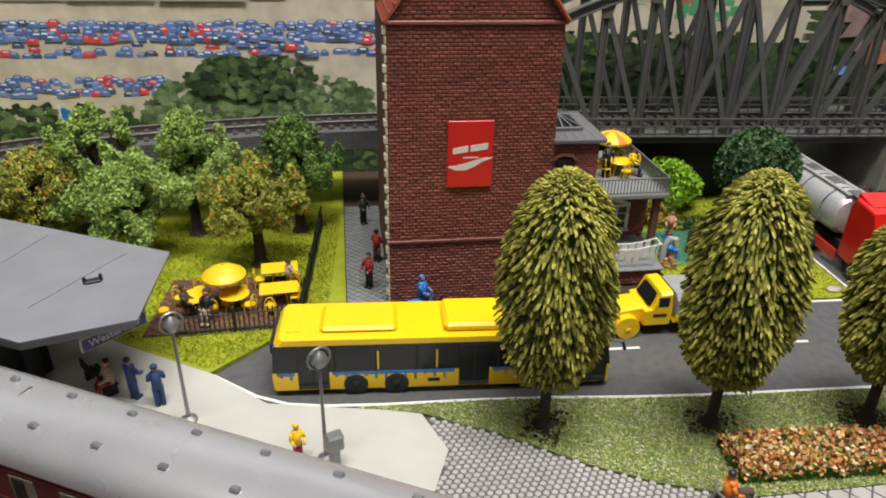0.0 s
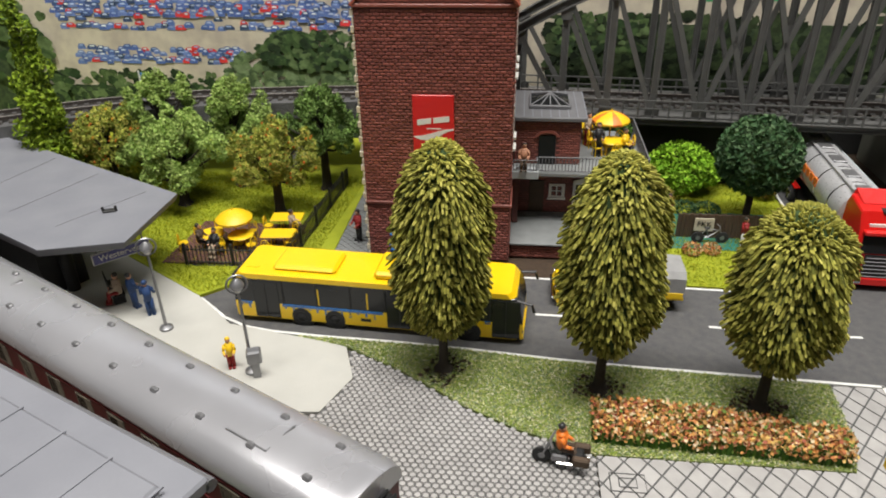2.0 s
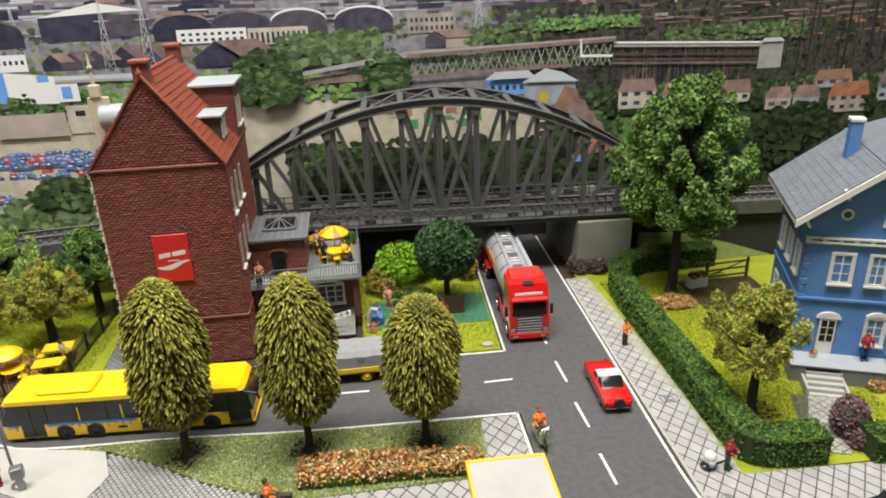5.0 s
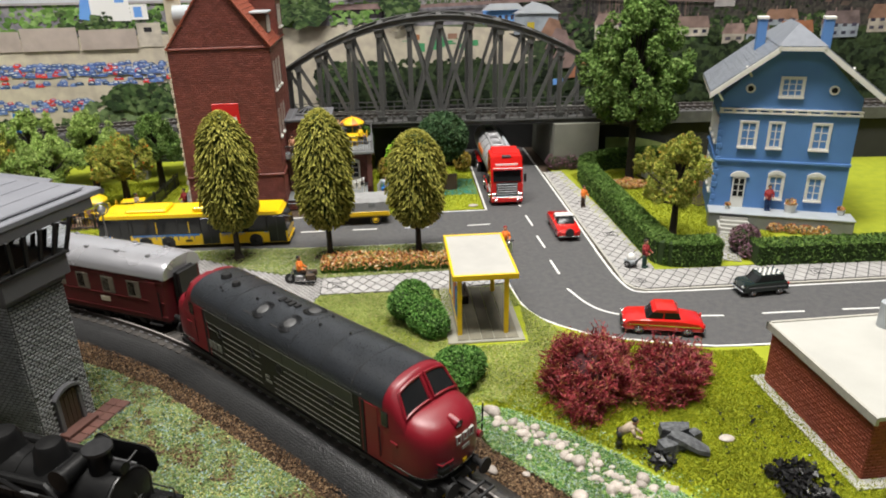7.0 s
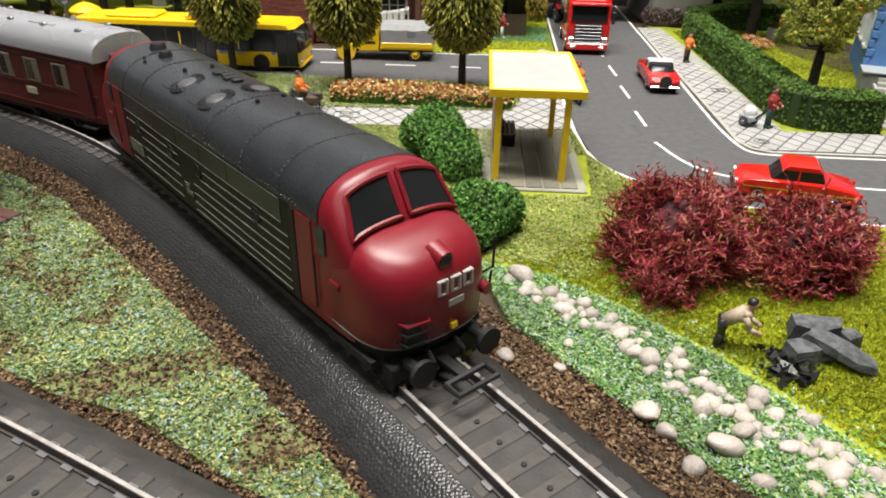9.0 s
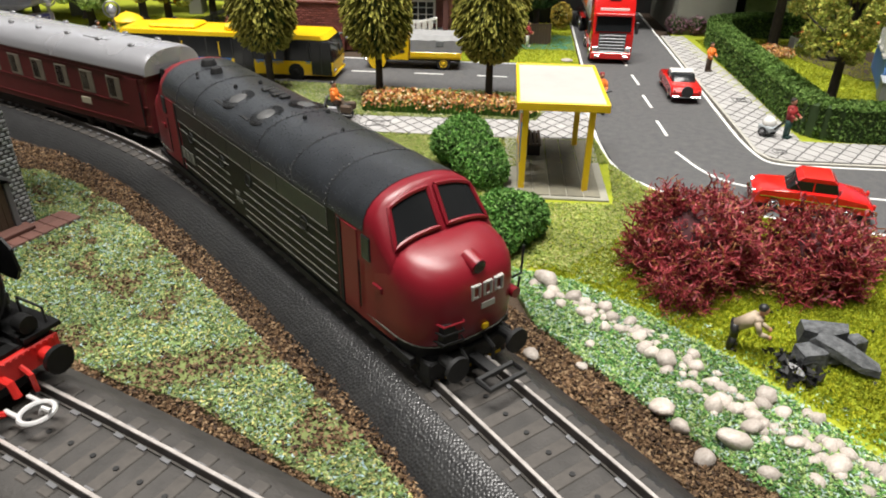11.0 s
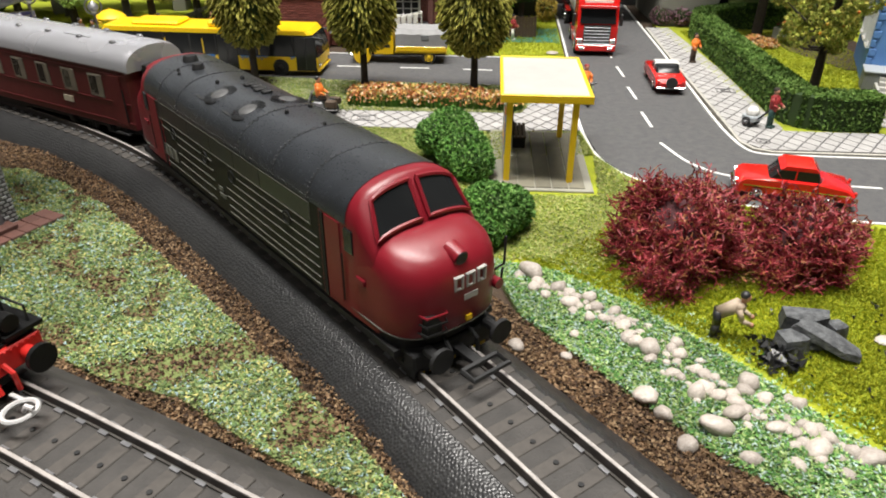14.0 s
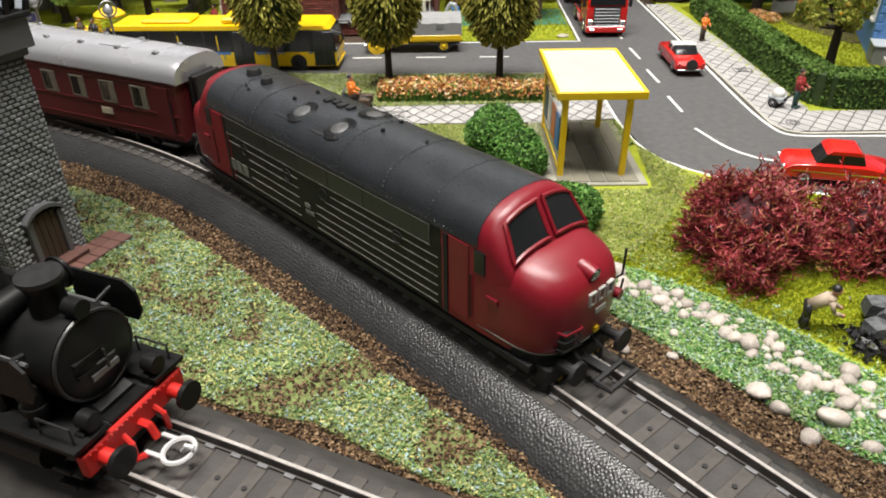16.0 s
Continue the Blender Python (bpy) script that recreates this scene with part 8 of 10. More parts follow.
        part("side_walkway", Geo().box(-13.4, 0.95, 2.95, -3.7, 1.2, 3.05, 0.02), M["zinc"], tr, "pale walkway plank along the tank")
    part("corner_step", Geo().box(-0.35, s * 1.19 - 0.06, 0.75, 0.0, s * 1.19 + 0.06, 1.8, 0.05), M["carred"], cab)
    part("fog_lamp", Geo().box(0.05, s * 0.85 - 0.14, 0.4, 0.1, s * 0.85 + 0.14, 0.55, 0.02), M["chrome"], cab)
part("roof_spoiler", Geo().loft([[(-2.3, -1.05, 3.85), (-2.3, 1.05, 3.85), (-2.3, 1.0, 4.15), (-2.3, -1.0, 4.15)], [(-1.2, -1.0, 3.8), (-1.2, 1.0, 3.8), (-1.2, 0.95, 3.86), (-1.2, -0.95, 3.86)]]), M["carred"], cab)
part("roof_hatch", Geo().box(-0.98, -0.35, 3.66, -0.55, 0.35, 3.8, 0.03, m=T(0, 0, 0)), M["black"], cab, "dark roof hatch")
part("chassis", Geo().box(-13.6, -0.45, 0.6, -0.8, 0.45, 0.95), M["soot"], tr)
tank = part("tank", Geo().lathe([(0.5, 0), (0.95, 0.12), (1.16, 0.4), (1.17, 5.2), (1.17, 10.0), (0.95, 10.35), (0.5, 10.45)], 32, T(-13.9, 0, 2.3, ry=90)), M["silver"], tr, "polished silver tank")
for x in (-12.6, -10.6, -8.6, -6.6, -4.6):
    part("tank_band", Geo().tube((x - 0.05, 0, 2.3), (x + 0.05, 0, 2.3), 1.19, n=32), M["chrome"], tank)
    part("manhole", Geo().box(x + 0.5, -0.35, 3.42, x + 1.4, 0.35, 3.55, 0.04), M["steel"], tank)


def small_car(name, x, y, rz, length, width, body, cabin, roofm, label, bodym, hub="chrome", r=0.33, roofpts=None):
    c = thing(name, x, y, 0, rz, label, "car")
    c.matrix_basis = c.matrix_basis @ Matrix.Scale(0.9, 4)
    part("body", pressed(body, width, 0.16, 0.9, 0, 0.55), M[bodym], c)
    part("glazing", pressed(cabin, width * 0.8, 0.14, 0.9, 0, 0.9), M["darkglass"], c, "dark car windows")
    part("roof", pressed(roofpts, width * 0.8, 0.16, 0.93, 0, 1.2), M[roofm], c)
    xs = [p[0] for p in body]
    f, b = max(xs), min(xs)
    for s in (-1, 1):
        for u in (f - length * 0.2, b + length * 0.21):
            wheel(c, u, s * (width / 2 - 0.1), r, 0.2, hub)
        part("headlamp", Geo().tube((f - 0.12, s * width * 0.36, 0.68), (f + 0.02, s * width * 0.36, 0.68), 0.12, n=12), M["chrome"], c)
        part("tail_lamp", Geo().box(b - 0.02, s * width * 0.4 - 0.08, 0.6, b + 0.08, s * width * 0.4 + 0.08, 0.78, 0.02), M["lining"], c)
        part("side_trim", Geo().box(b + 0.2, s * width / 2 - 0.015, 0.62, f - 0.3, s * width / 2 + 0.012, 0.66), M["chrome"], c)
        cx = (cabin[0][0] + cabin[1][0]) / 2
        part("pillar", Geo().tube((cx, s * width * 0.41, 0.85), (cx, s * width * 0.385, roofpts[0][1]), 0.035, n=5), M[roofm], c)
    for u, d in ((f, 1), (b, -1)):
        part("bumper", Geo().box(min(u - 0.05, u + d * 0.1), -width * 0.47, 0.32, max(u + 0.05, u + d * 0.1), width * 0.47, 0.45, 0.04), M["chrome"], c, "chrome bumper")
    return c


cr = small_car("classic_coupe", 28.35, 22.95, 87, 4.5, 1.7, [(-2.25, 0.35), (2.2, 0.3), (2.28, 0.7), (2.0, 0.88), (0.6, 0.95), (-1.0, 0.95), (-2.1, 0.86), (-2.3, 0.65)],
               [(-1.2, 0.9), (0.8, 0.9), (0.3, 1.33), (-0.5, 1.36)], "carwhite", "red two-door classic car with a white roof", "carred", roofpts=[(-0.52, 1.3), (0.32, 1.3), (0.2, 1.43), (-0.42, 1.44)])
part("spare_wheel", Geo().tube((-2.35, 0, 0.72), (-2.5, 0, 0.72), 0.32, n=18), M["rubber"], cr)
small_car("classic_saloon", 29.6, 8.55, 164, 4.3, 1.75, [(-2.15, 0.35), (2.1, 0.3), (2.18, 0.72), (1.9, 0.9), (0.95, 0.96), (-1.0, 0.98), (-1.95, 0.84), (-2.2, 0.62)],
          [(-0.95, 0.92), (1.0, 0.92), (0.6, 1.42), (-0.75, 1.44)], "carred", "glossy red four-door classic saloon parked at the bend", "carred", roofpts=[(-0.8, 1.38), (0.65, 1.38), (0.45, 1.54), (-0.6, 1.55)])
mn = small_car("small_black_car", 36.7, 11.85, 183, 3.0, 1.42, [(-1.5, 0.35), (1.45, 0.3), (1.5, 0.62), (1.3, 0.82), (0.5, 0.9), (-1.3, 0.92), (-1.52, 0.7)],
               [(-1.35, 0.86), (0.75, 0.86), (0.35, 1.3), (-1.15, 1.32)], "carblack", "small black car with a black and white chequered roof", "carblack", r=0.27, roofpts=[(-1.2, 1.26), (0.4, 1.26), (0.3, 1.36), (-1.1, 1.37)])
for i in range(8):
    for j in range(5):
        if (i + j) % 2:
            part("roof_check", Geo().box(-1.05 + i * 0.165, -0.5 + j * 0.2, 1.365, -0.885 + i * 0.165, -0.3 + j * 0.2, 1.378), M["white"], mn)

# old yellow flatbed with canvas
pk = thing("old_delivery_truck", 13.6, 27.15, 0, 180.0, "yellow vintage delivery truck with a grey canvas load cover", "truck")
part("cab", pressed([(0.35, 0.5), (1.5, 0.5), (1.55, 1.25), (1.2, 1.3), (0.9, 2.05), (0.4, 2.1), (0.3, 1.2)], 1.85, 0.2, 0.9, 0.9, 1.2), M["yellow"], pk)
part("bonnet", pressed([(1.4, 0.55), (2.75, 0.5), (2.85, 0.85), (2.7, 1.15), (1.4, 1.32)], 1.3, 0.3, 0.85, 2.0, 0.9), M["yellow"], pk)
for s in (-1, 1):
    part("wing", Geo().tube((2.2, s * 0.62, 0.5), (2.2, s * 0.98, 0.5), 0.52, n=20), M["yellow"], pk)
    part("side_window", Geo().box(0.5, s * 0.92 - 0.04, 1.4, 1.0, s * 0.92 + 0.01, 1.9, 0.04), M["darkglass"], pk)
    part("door_lettering", Geo().box(0.55, s * 0.925 - 0.01, 0.95, 1.15, s * 0.925 + 0.012, 1.1), M["soot"], pk)
    part("headlamp", Geo().tube((2.6, s * 0.62, 0.95), (2.78, s * 0.62, 0.95), 0.12, n=12), M["chrome"], pk)
    for x in (2.2, -1.75):
        wheel(pk, x, s * 0.85, 0.4, 0.25, "yellowdim")
    part("dropside", Geo().box(-2.75, s * 1.0 - 0.04, 0.75, 0.2, s * 1.0 + 0.04, 1.05, 0.02), M["yellow"], pk)
    part("canvas_mark", Geo().box(-1.75, s * 1.01 - 0.02, 1.4, -1.3, s * 1.01 + 0.02, 1.7, 0.02), M["greystone"], pk)
part("windscreen", Geo().loft([[(1.26, -0.7, 1.38), (1.26, 0.7, 1.38), (0.98, 0.62, 1.95), (0.98, -0.62, 1.95)], [(1.3, -0.7, 1.38), (1.3, 0.7, 1.38), (1.02, 0.62, 1.95), (1.02, -0.62, 1.95)]]), M["darkglass"], pk)
part("bumper", Geo().box(2.8, -0.95, 0.42, 2.92, 0.95, 0.58, 0.03), M["chrome"], pk)
part("load_bed", Geo().box(-2.8, -1.0, 0.65, 0.25, 1.0, 0.8, 0.02), M["yellow"], pk)
part("canvas_cover", Geo().loft([[(x, -1.02, 0.98), (x, -1.0, 1.75 - d), (x, -0.75, 2.0 - d), (x, 0.75, 2.0 - d), (x, 1.0, 1.75 - d), (x, 1.02, 0.98)] for x, d in ((-2.8, 0.03), (-2.2, 0.0), (-1.8, 0.04), (-1.2, 0.0), (-0.8, 0.04), (-0.3, 0.0), (0.2, 0.03))]), M["canvas"], pk, "grey canvas cover")
part("chassis", Geo().box(-2.7, -0.4, 0.4, 2.5, 0.4, 0.65), M["soot"], pk)

# ---- plants ----
LEAF = dict(
    pale=many("leaf_pale_green", [(0.32, 0.44, 0.11), (0.25, 0.37, 0.085), (0.42, 0.53, 0.17), (0.17, 0.27, 0.055)], 0.8, 0.3, 1.0),
    orchard=many("leaf_orchard", [(0.31, 0.35, 0.055), (0.23, 0.28, 0.04), (0.4, 0.42, 0.08), (0.15, 0.19, 0.028), (0.44, 0.38, 0.08)], 0.8, 0.3, 1.0),
    fruit=many("fruit_orange", [(0.55, 0.2, 0.02), (0.6, 0.32, 0.03), (0.5, 0.13, 0.02)], 0.5),
    mid=many("leaf_mid_green", [(0.17, 0.28, 0.065), (0.12, 0.21, 0.045), (0.25, 0.37, 0.11), (0.07, 0.13, 0.027)], 0.8, 0.3, 1.5),
    deep=many("leaf_dark_green", [(0.035, 0.085, 0.03), (0.025, 0.06, 0.022), (0.05, 0.11, 0.04), (0.08, 0.14, 0.06)], 0.6, 0.25, 0.8),
    lime=many("leaf_lime", [(0.22, 0.42, 0.02), (0.15, 0.32, 0.015), (0.3, 0.5, 0.04)], 0.8, 0.25, 1.0),
    conifer=many("leaf_yellow_green", [(0.19, 0.28, 0.015), (0.13, 0.21, 0.012), (0.25, 0.34, 0.03), (0.09, 0.14, 0.01)], 0.8, 0.3, 1.0),
    hedge=many("leaf_hedge", [(0.075, 0.145, 0.025), (0.1, 0.18, 0.035), (0.05, 0.1, 0.018), (0.14, 0.22, 0.05)], 0.8, 0.2, 1.0),
    bush=many("leaf_bush", [(0.07, 0.18, 0.03), (0.045, 0.12, 0.022), (0.11, 0.25, 0.045), (0.17, 0.31, 0.08)], 0.8, 0.3, 0.8),
    maroon=many("twig_maroon", [(0.26, 0.03, 0.04), (0.2, 0.02, 0.028), (0.33, 0.055, 0.06), (0.12, 0.015, 0.02), (0.26, 0.1, 0.04)], 0.5, 0.25, 1.0),
    purple=many("leaf_purple", [(0.2, 0.1, 0.14), (0.14, 0.07, 0.09), (0.26, 0.15, 0.19), (0.1, 0.09, 0.05)], 0.8),
    flower=many("flower_heads", [(0.6, 0.3, 0.09), (0.64, 0.42, 0.13), (0.66, 0.54, 0.34), (0.52, 0.2, 0.07), (0.36, 0.11, 0.06), (0.14, 0.22, 0.04), (0.58, 0.34, 0.16)], 0.7, 0.1, 1.0),
    stalk=many("flower_leaves", [(0.06, 0.14, 0.02), (0.1, 0.19, 0.03), (0.04, 0.09, 0.015)], 0.8),
    dry=many("dry_shrub", [(0.3, 0.2, 0.03), (0.24, 0.17, 0.025), (0.36, 0.27, 0.05), (0.15, 0.16, 0.03)], 0.8),
)


def bristle_tree(x, y, height, radius, seed, top, label, lift=1.3):
    """A clipped street tree whose crown is built of drooping bristle tufts."""
    rn = random.Random(seed)
    t = thing("street_tree", x, y, 0.08, rn.uniform(0, 360), label, "tree", "trees along the street")
    part("trunk", Geo().lathe([(0.5, -0.02), (0.3, 0.12), (0.2, 0.4), (0.17, 2.0), (0.12, height * 0.9)], 10), M["bark"], t, "dark slim trunk")
    z0 = 2.0
    core, tuft, dusted = Geo(), Geo(), Geo()

    def rad(u):
        k = (0.42 - u) / 0.46 if u < 0.42 else (u - 0.42) / 0.58
        return radius * max(0.02, 1 - k ** (2.6 if u < 0.42 else top)) ** 0.5

    # dark core paints the shade seen between the tufts
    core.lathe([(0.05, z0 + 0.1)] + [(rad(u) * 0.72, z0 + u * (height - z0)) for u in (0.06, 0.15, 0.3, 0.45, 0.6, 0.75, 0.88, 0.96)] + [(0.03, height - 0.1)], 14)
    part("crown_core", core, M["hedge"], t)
    n = 3400
    for i in range(n):
        u = ((i + 0.5) / n) ** 0.92
        a = i * 2.39996 + rn.uniform(-0.3, 0.3)
        r = rad(u) * rn.uniform(0.82, 1.05) * (0.94 + 0.08 * math.sin(5 * a + 9 * u))
        z = z0 + u * (height - z0)
        ln = rn.uniform(0.55, 0.95)
        up = -0.95 + lift * max(0, u - 0.7) / 0.3
        out = Vector((math.cos(a), math.sin(a), 0))
        d = (out * (1 - 0.6 * max(0, u - 0.8) / 0.2) + Vector((rn.uniform(-0.25, 0.25), rn.uniform(-0.25, 0.25), up + rn.uniform(-0.25, 0.25)))).normalized()
        tip = out * r + Vector((0, 0, z))
        w = rn.uniform(0.042, 0.068)
        e1 = d.orthogonal().normalized()
        e2 = d.cross(e1)
        ring = lambda back, q: [tuple(tip - d * ln * back + q * (math.cos(k * 1.5708) * e1 + math.sin(k * 1.5708) * e2)) for k in range(4)]
        tuft.loft([ring(1.0, w * 0.4), ring(0.6, w * 0.85), ring(0.22, w)])
        dusted.loft([ring(0.24, w * 1.02), ring(0.08, w * 0.95), ring(0.0, w * 0.45)])
    part("crown", tuft, BRISTLE, t, "yellow-green bristly crown", angle=60, fix=False, kind="stuff")
    part("crown_top", dusted, DUSTED, t, "pale yellow dusted bristle tips", angle=60, fix=False, kind="stuff")
    litter = flakes([(-0.9, -0.7), (0.9, -0.7), (0.9, 0.7), (-0.9, 0.7)], 160, 0.09, 0.0, 0.12, seed)
    part("root_litter", litter, M["soil"], t, kind="stuff", angle=0, fix=False)
    return t


def bristle_mat():
    """Olive tufts whose outer part is dusted yellow."""
    m = many("bristle_olive", [(0.1, 0.105, 0.016), (0.145, 0.145, 0.022), (0.19, 0.18, 0.027), (0.065, 0.07, 0.012)], 0.85, 0.25, 2.0)
    return m


BRISTLE = bristle_mat()
DUSTED = many("bristle_yellow", [(0.32, 0.3, 0.055), (0.25, 0.24, 0.04), (0.42, 0.39, 0.09), (0.18, 0.18, 0.03), (0.28, 0.27, 0.05)], 0.85, 0.2, 2.0)
bristle_tree(6.38, 21.25, 9.6, 1.95, 21, 2.3, "clipped yellow-green bristle tree on the turf island")
bristle_tree(12.34, 20.62, 9.6, 1.95, 22, 2.1, "clipped yellow-green bristle tree on the turf island")
bristle_tree(18.04, 20.13, 8.2, 1.95, 23, 2.6, "shorter bristle tree with a flat yellow top", 1.9)


def leaf_tree(x, y, height, spread, leaf, seed, count, size, label, trunk=0.3, crown_from=0.35, blobs=30, fruit=0, name="tree", flat=0.9, group=""):
    rn = random.Random(seed)
    t = thing(name, x, y, 0.05, 0, label, "tree", group)
    wood, bl = Geo(), []
    zc = height * crown_from
    wood.lathe([(trunk * 1.7, -0.03), (trunk, 0.25), (trunk * 0.8, zc), (trunk * 0.4, height * 0.7), (trunk * 0.1, height * 0.9)], 9)
    for i in range(blobs):
        u = (i + 0.5) / blobs
        a = i * 2.4 + rn.uniform(-0.4, 0.4)
        z = zc + (height - zc) * (0.12 + 0.78 * u)
        r = spread * (0.82 * math.sin(math.pi * (0.22 + 0.7 * u)) + 0.05) * rn.uniform(0.35, 1.2)
        c = Vector((r * math.cos(a), r * math.sin(a), z))
        br = spread * rn.uniform(0.17, 0.3) * (1.1 - 0.35 * u)
        bl.append((c.x, c.y, c.z, br, flat))
        bl.append((c.x * 1.05 + rn.uniform(-0.5, 0.5) * br, c.y * 1.05 + rn.uniform(-0.5, 0.5) * br, c.z + br * 1.1, br * 0.6, 1.2))
        s = Vector((0, 0, zc + (z - zc) * 0.45))
        midp = s.lerp(c, 0.5) + Vector((0, 0, -0.1 * spread))
        wood.tube(s, midp, trunk * 0.35, trunk * 0.22, 6, False).tube(midp, c, trunk * 0.22, trunk * 0.08, 6, False)
    bl.append((0, 0, height - spread * 0.35, spread * 0.4, flat))
    part("trunk", wood, M["bark"], t, "dark branching trunk")
    part("crown", leaves(bl, int(count * 1.7), size * 0.78, seed, 0.35), LEAF[leaf], t, angle=0, fix=False, kind="stuff")
    if fruit:
        rnd2 = np.random.default_rng(seed + 5)
        g = Geo()
        for _ in range(fruit):
            x0, y0, z0, r0, f0 = bl[rnd2.integers(len(bl))]
            d = rnd2.normal(size=3)
            d /= np.linalg.norm(d)
            g.ball((x0 + d[0] * r0, y0 + d[1] * r0, z0 + d[2] * r0 * f0), 0.075, 5, 3)
        part("fruit", g, LEAF["fruit"], t, "small orange fruit", angle=0, fix=False, kind="stuff")
    return t


leaf_tree(-8.15, 38.2, 6.8, 2.3, "pale", 31, 9500, 0.11, "pale green leafy tree in the lawn", group="garden trees")
leaf_tree(-10.6, 35.2, 5.3, 2.7, "pale", 32, 9500, 0.12, "broad pale green leafy tree in the lawn", group="garden trees", crown_from=0.25)
leaf_tree(-12.6, 38.2, 7.0, 2.2, "pale", 33, 8500, 0.12, "tall pale green tree near the raised track", group="garden trees")
leaf_tree(-4.5, 34.4, 5.3, 2.2, "orchard", 34, 8500, 0.11, "fruit tree with orange fruit behind the cafe garden", fruit=110, group="garden trees")
leaf_tree(-2.7, 38.1, 6.5, 2.2, "mid", 35, 8500, 0.12, "green leafy tree beside the iron fence", group="garden trees")
leaf_tree(-15.0, 35.8, 5.6, 2.3, "orchard", 36, 8500, 0.11, "olive fruit tree with orange fruit", fruit=90, group="garden trees")
leaf_tree(-24.5, 34.2, 5.5, 1.8, "lime", 38, 3000, 0.14, "small lime green tree near the canopy", group="garden trees")
ct = thing("columnar_conifer", -17.3, 34.3, 0.05, 0, "tall narrow yellow-green conifer", "tree")
part("trunk", Geo().tube((0, 0, -0.03), (0, 0, 11), 0.25, 0.05, 8), M["bark"], ct)
rn = random.Random(5)
cb = [(rn.uniform(-0.5, 0.5) * (1.3 - i / 26), rn.uniform(-0.5, 0.5) * (1.3 - i / 26), 1.2 + i * 0.46, 1.25 * (1.08 - i / 25) + 0.25, 0.8) for i in range(24)]
part("crown", leaves(cb, 8500, 0.15, 39), LEAF["conifer"], ct, angle=0, fix=False, kind="stuff")
# clipped round tree by the underpass
rt = thing("round_tree", 21.2, 34.6, 0.05, 0, "clipped round dark green tree behind the brown screen", "tree")
part("trunk", Geo().lathe([(0.3, -0.03), (0.2, 0.4), (0.18, 2.5)], 9), M["bark"], rt)
part("core", Geo().ball((0, 0, 4.2), 1.65, 14, 9), M["hedge"], rt)
part("crown", leaves([(0, 0, 4.2, 2.1, 0.98)], 4200, 0.16, 40, 0.82), LEAF["deep"], rt, angle=0, fix=False, kind="stuff")
# large tree in the villa garden
leaf_tree(37.0, 33.6, 15.0, 3.9, "mid", 41, 21000, 0.19, "large leafy green tree in the villa garden", trunk=0.36, crown_from=0.26, blobs=56)
leaf_tree(35.0, 19.9, 7.0, 2.5, "orchard", 42, 8500, 0.12, "small olive fruit tree in the villa garden", trunk=0.26, crown_from=0.32, fruit=40, blobs=30)
part("root_litter", flakes([(-1, -0.8), (1.2, -0.8), (1, 0.8), (-0.8, 0.6)], 160, 0.1, 0, 0.1, 43), M["soil"], thing("tree_litter", 35.1, 19.7, 0.05, 0, "dark crumbs round the tree foot", "litter", kind="stuff"), kind="stuff", angle=0, fix=False)


def hedge_row(pts, width, height, seed, label, count):
    hd = thing("hedge", 0, 0, 0, 0, label, "hedge")
    # dark filling gives the gaps between leaves their shade
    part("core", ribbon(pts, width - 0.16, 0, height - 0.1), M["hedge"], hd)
    rnd2 = np.random.default_rng(seed)
    line = spaced(pts, 0.05)
    g = Geo()
    for _ in range(count):
        x, y, a = line[rnd2.integers(len(line))]
        c, s = math.cos(radians(a)), math.sin(radians(a))
        k = rnd2.uniform(0, 1)
        if k < 0.5:
            v, z = rnd2.uniform(-width / 2, width / 2), height - rnd2.uniform(0, 0.14)
        else:
            v, z = (width / 2 - rnd2.uniform(0, 0.12)) * (1 if k < 0.75 else -1), rnd2.uniform(0.05, height)
        p = np.array((x - s * v, y + c * v, z))
        q, _ = np.linalg.qr(rnd2.normal(size=(3, 3)))
        u, t = q[0] * 0.09, q[1] * 0.06
        g.add([p - u, p + t, p + u, p - t], ((0, 1, 2), (0, 2, 3)))
    part("foliage", g, LEAF["hedge"], hd, angle=0, fix=False, kind="stuff")


hedge_row(smoothed([(36.2, 16.0), (33.2, 16.15), (32.85, 17.0), (33.0, 22), (33.1, 28.5), (33.2, 33), (33.9, 36), (36, 37.6), (42, 37.6)], 2), 1.5, 1.65, 50, "clipped dark green hedge along the pavement", 32000)
hedge_row([(38.3, 15.7), (46, 15.2), (60, 14.8)], 1.5, 1.4, 51, "clipped dark green hedge in front of the villa", 11000)


def shrub(x, y, blobs, leaf, count, size, label, seed, core=True, shell=0.7):
    s = thing("shrub", x, y, 0.05, 0, label, "shrub")
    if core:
        # dark balls inside stand in for shade behind the leaves
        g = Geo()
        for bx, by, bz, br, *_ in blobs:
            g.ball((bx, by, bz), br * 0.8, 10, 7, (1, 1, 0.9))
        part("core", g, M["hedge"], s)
    part("foliage", leaves(blobs, count, size, seed, shell), LEAF[leaf], s, angle=0, fix=False, kind="stuff")
    return s


shrub(17.1, 11.0, [(0, 0.9, 0.9, 1.15, 0.95), (0.6, -0.8, 0.75, 1.1, 0.9), (-0.5, 0.0, 1.1, 0.9, 0.9), (0.9, -1.5, 0.6, 0.9, 0.9)], "bush", 15000, 0.075, "dense mid-green bush beside the bus shelter", 61, True, 0.6)
shrub(18.6, 4.9, [(0, 0, 0.85, 1.1, 0.9), (0.6, 0.6, 0.7, 0.9, 0.9), (-0.3, -0.7, 0.6, 0.8, 0.9)], "bush", 13000, 0.075, "dense dark green bush beside the stones", 62, True, 0.6)
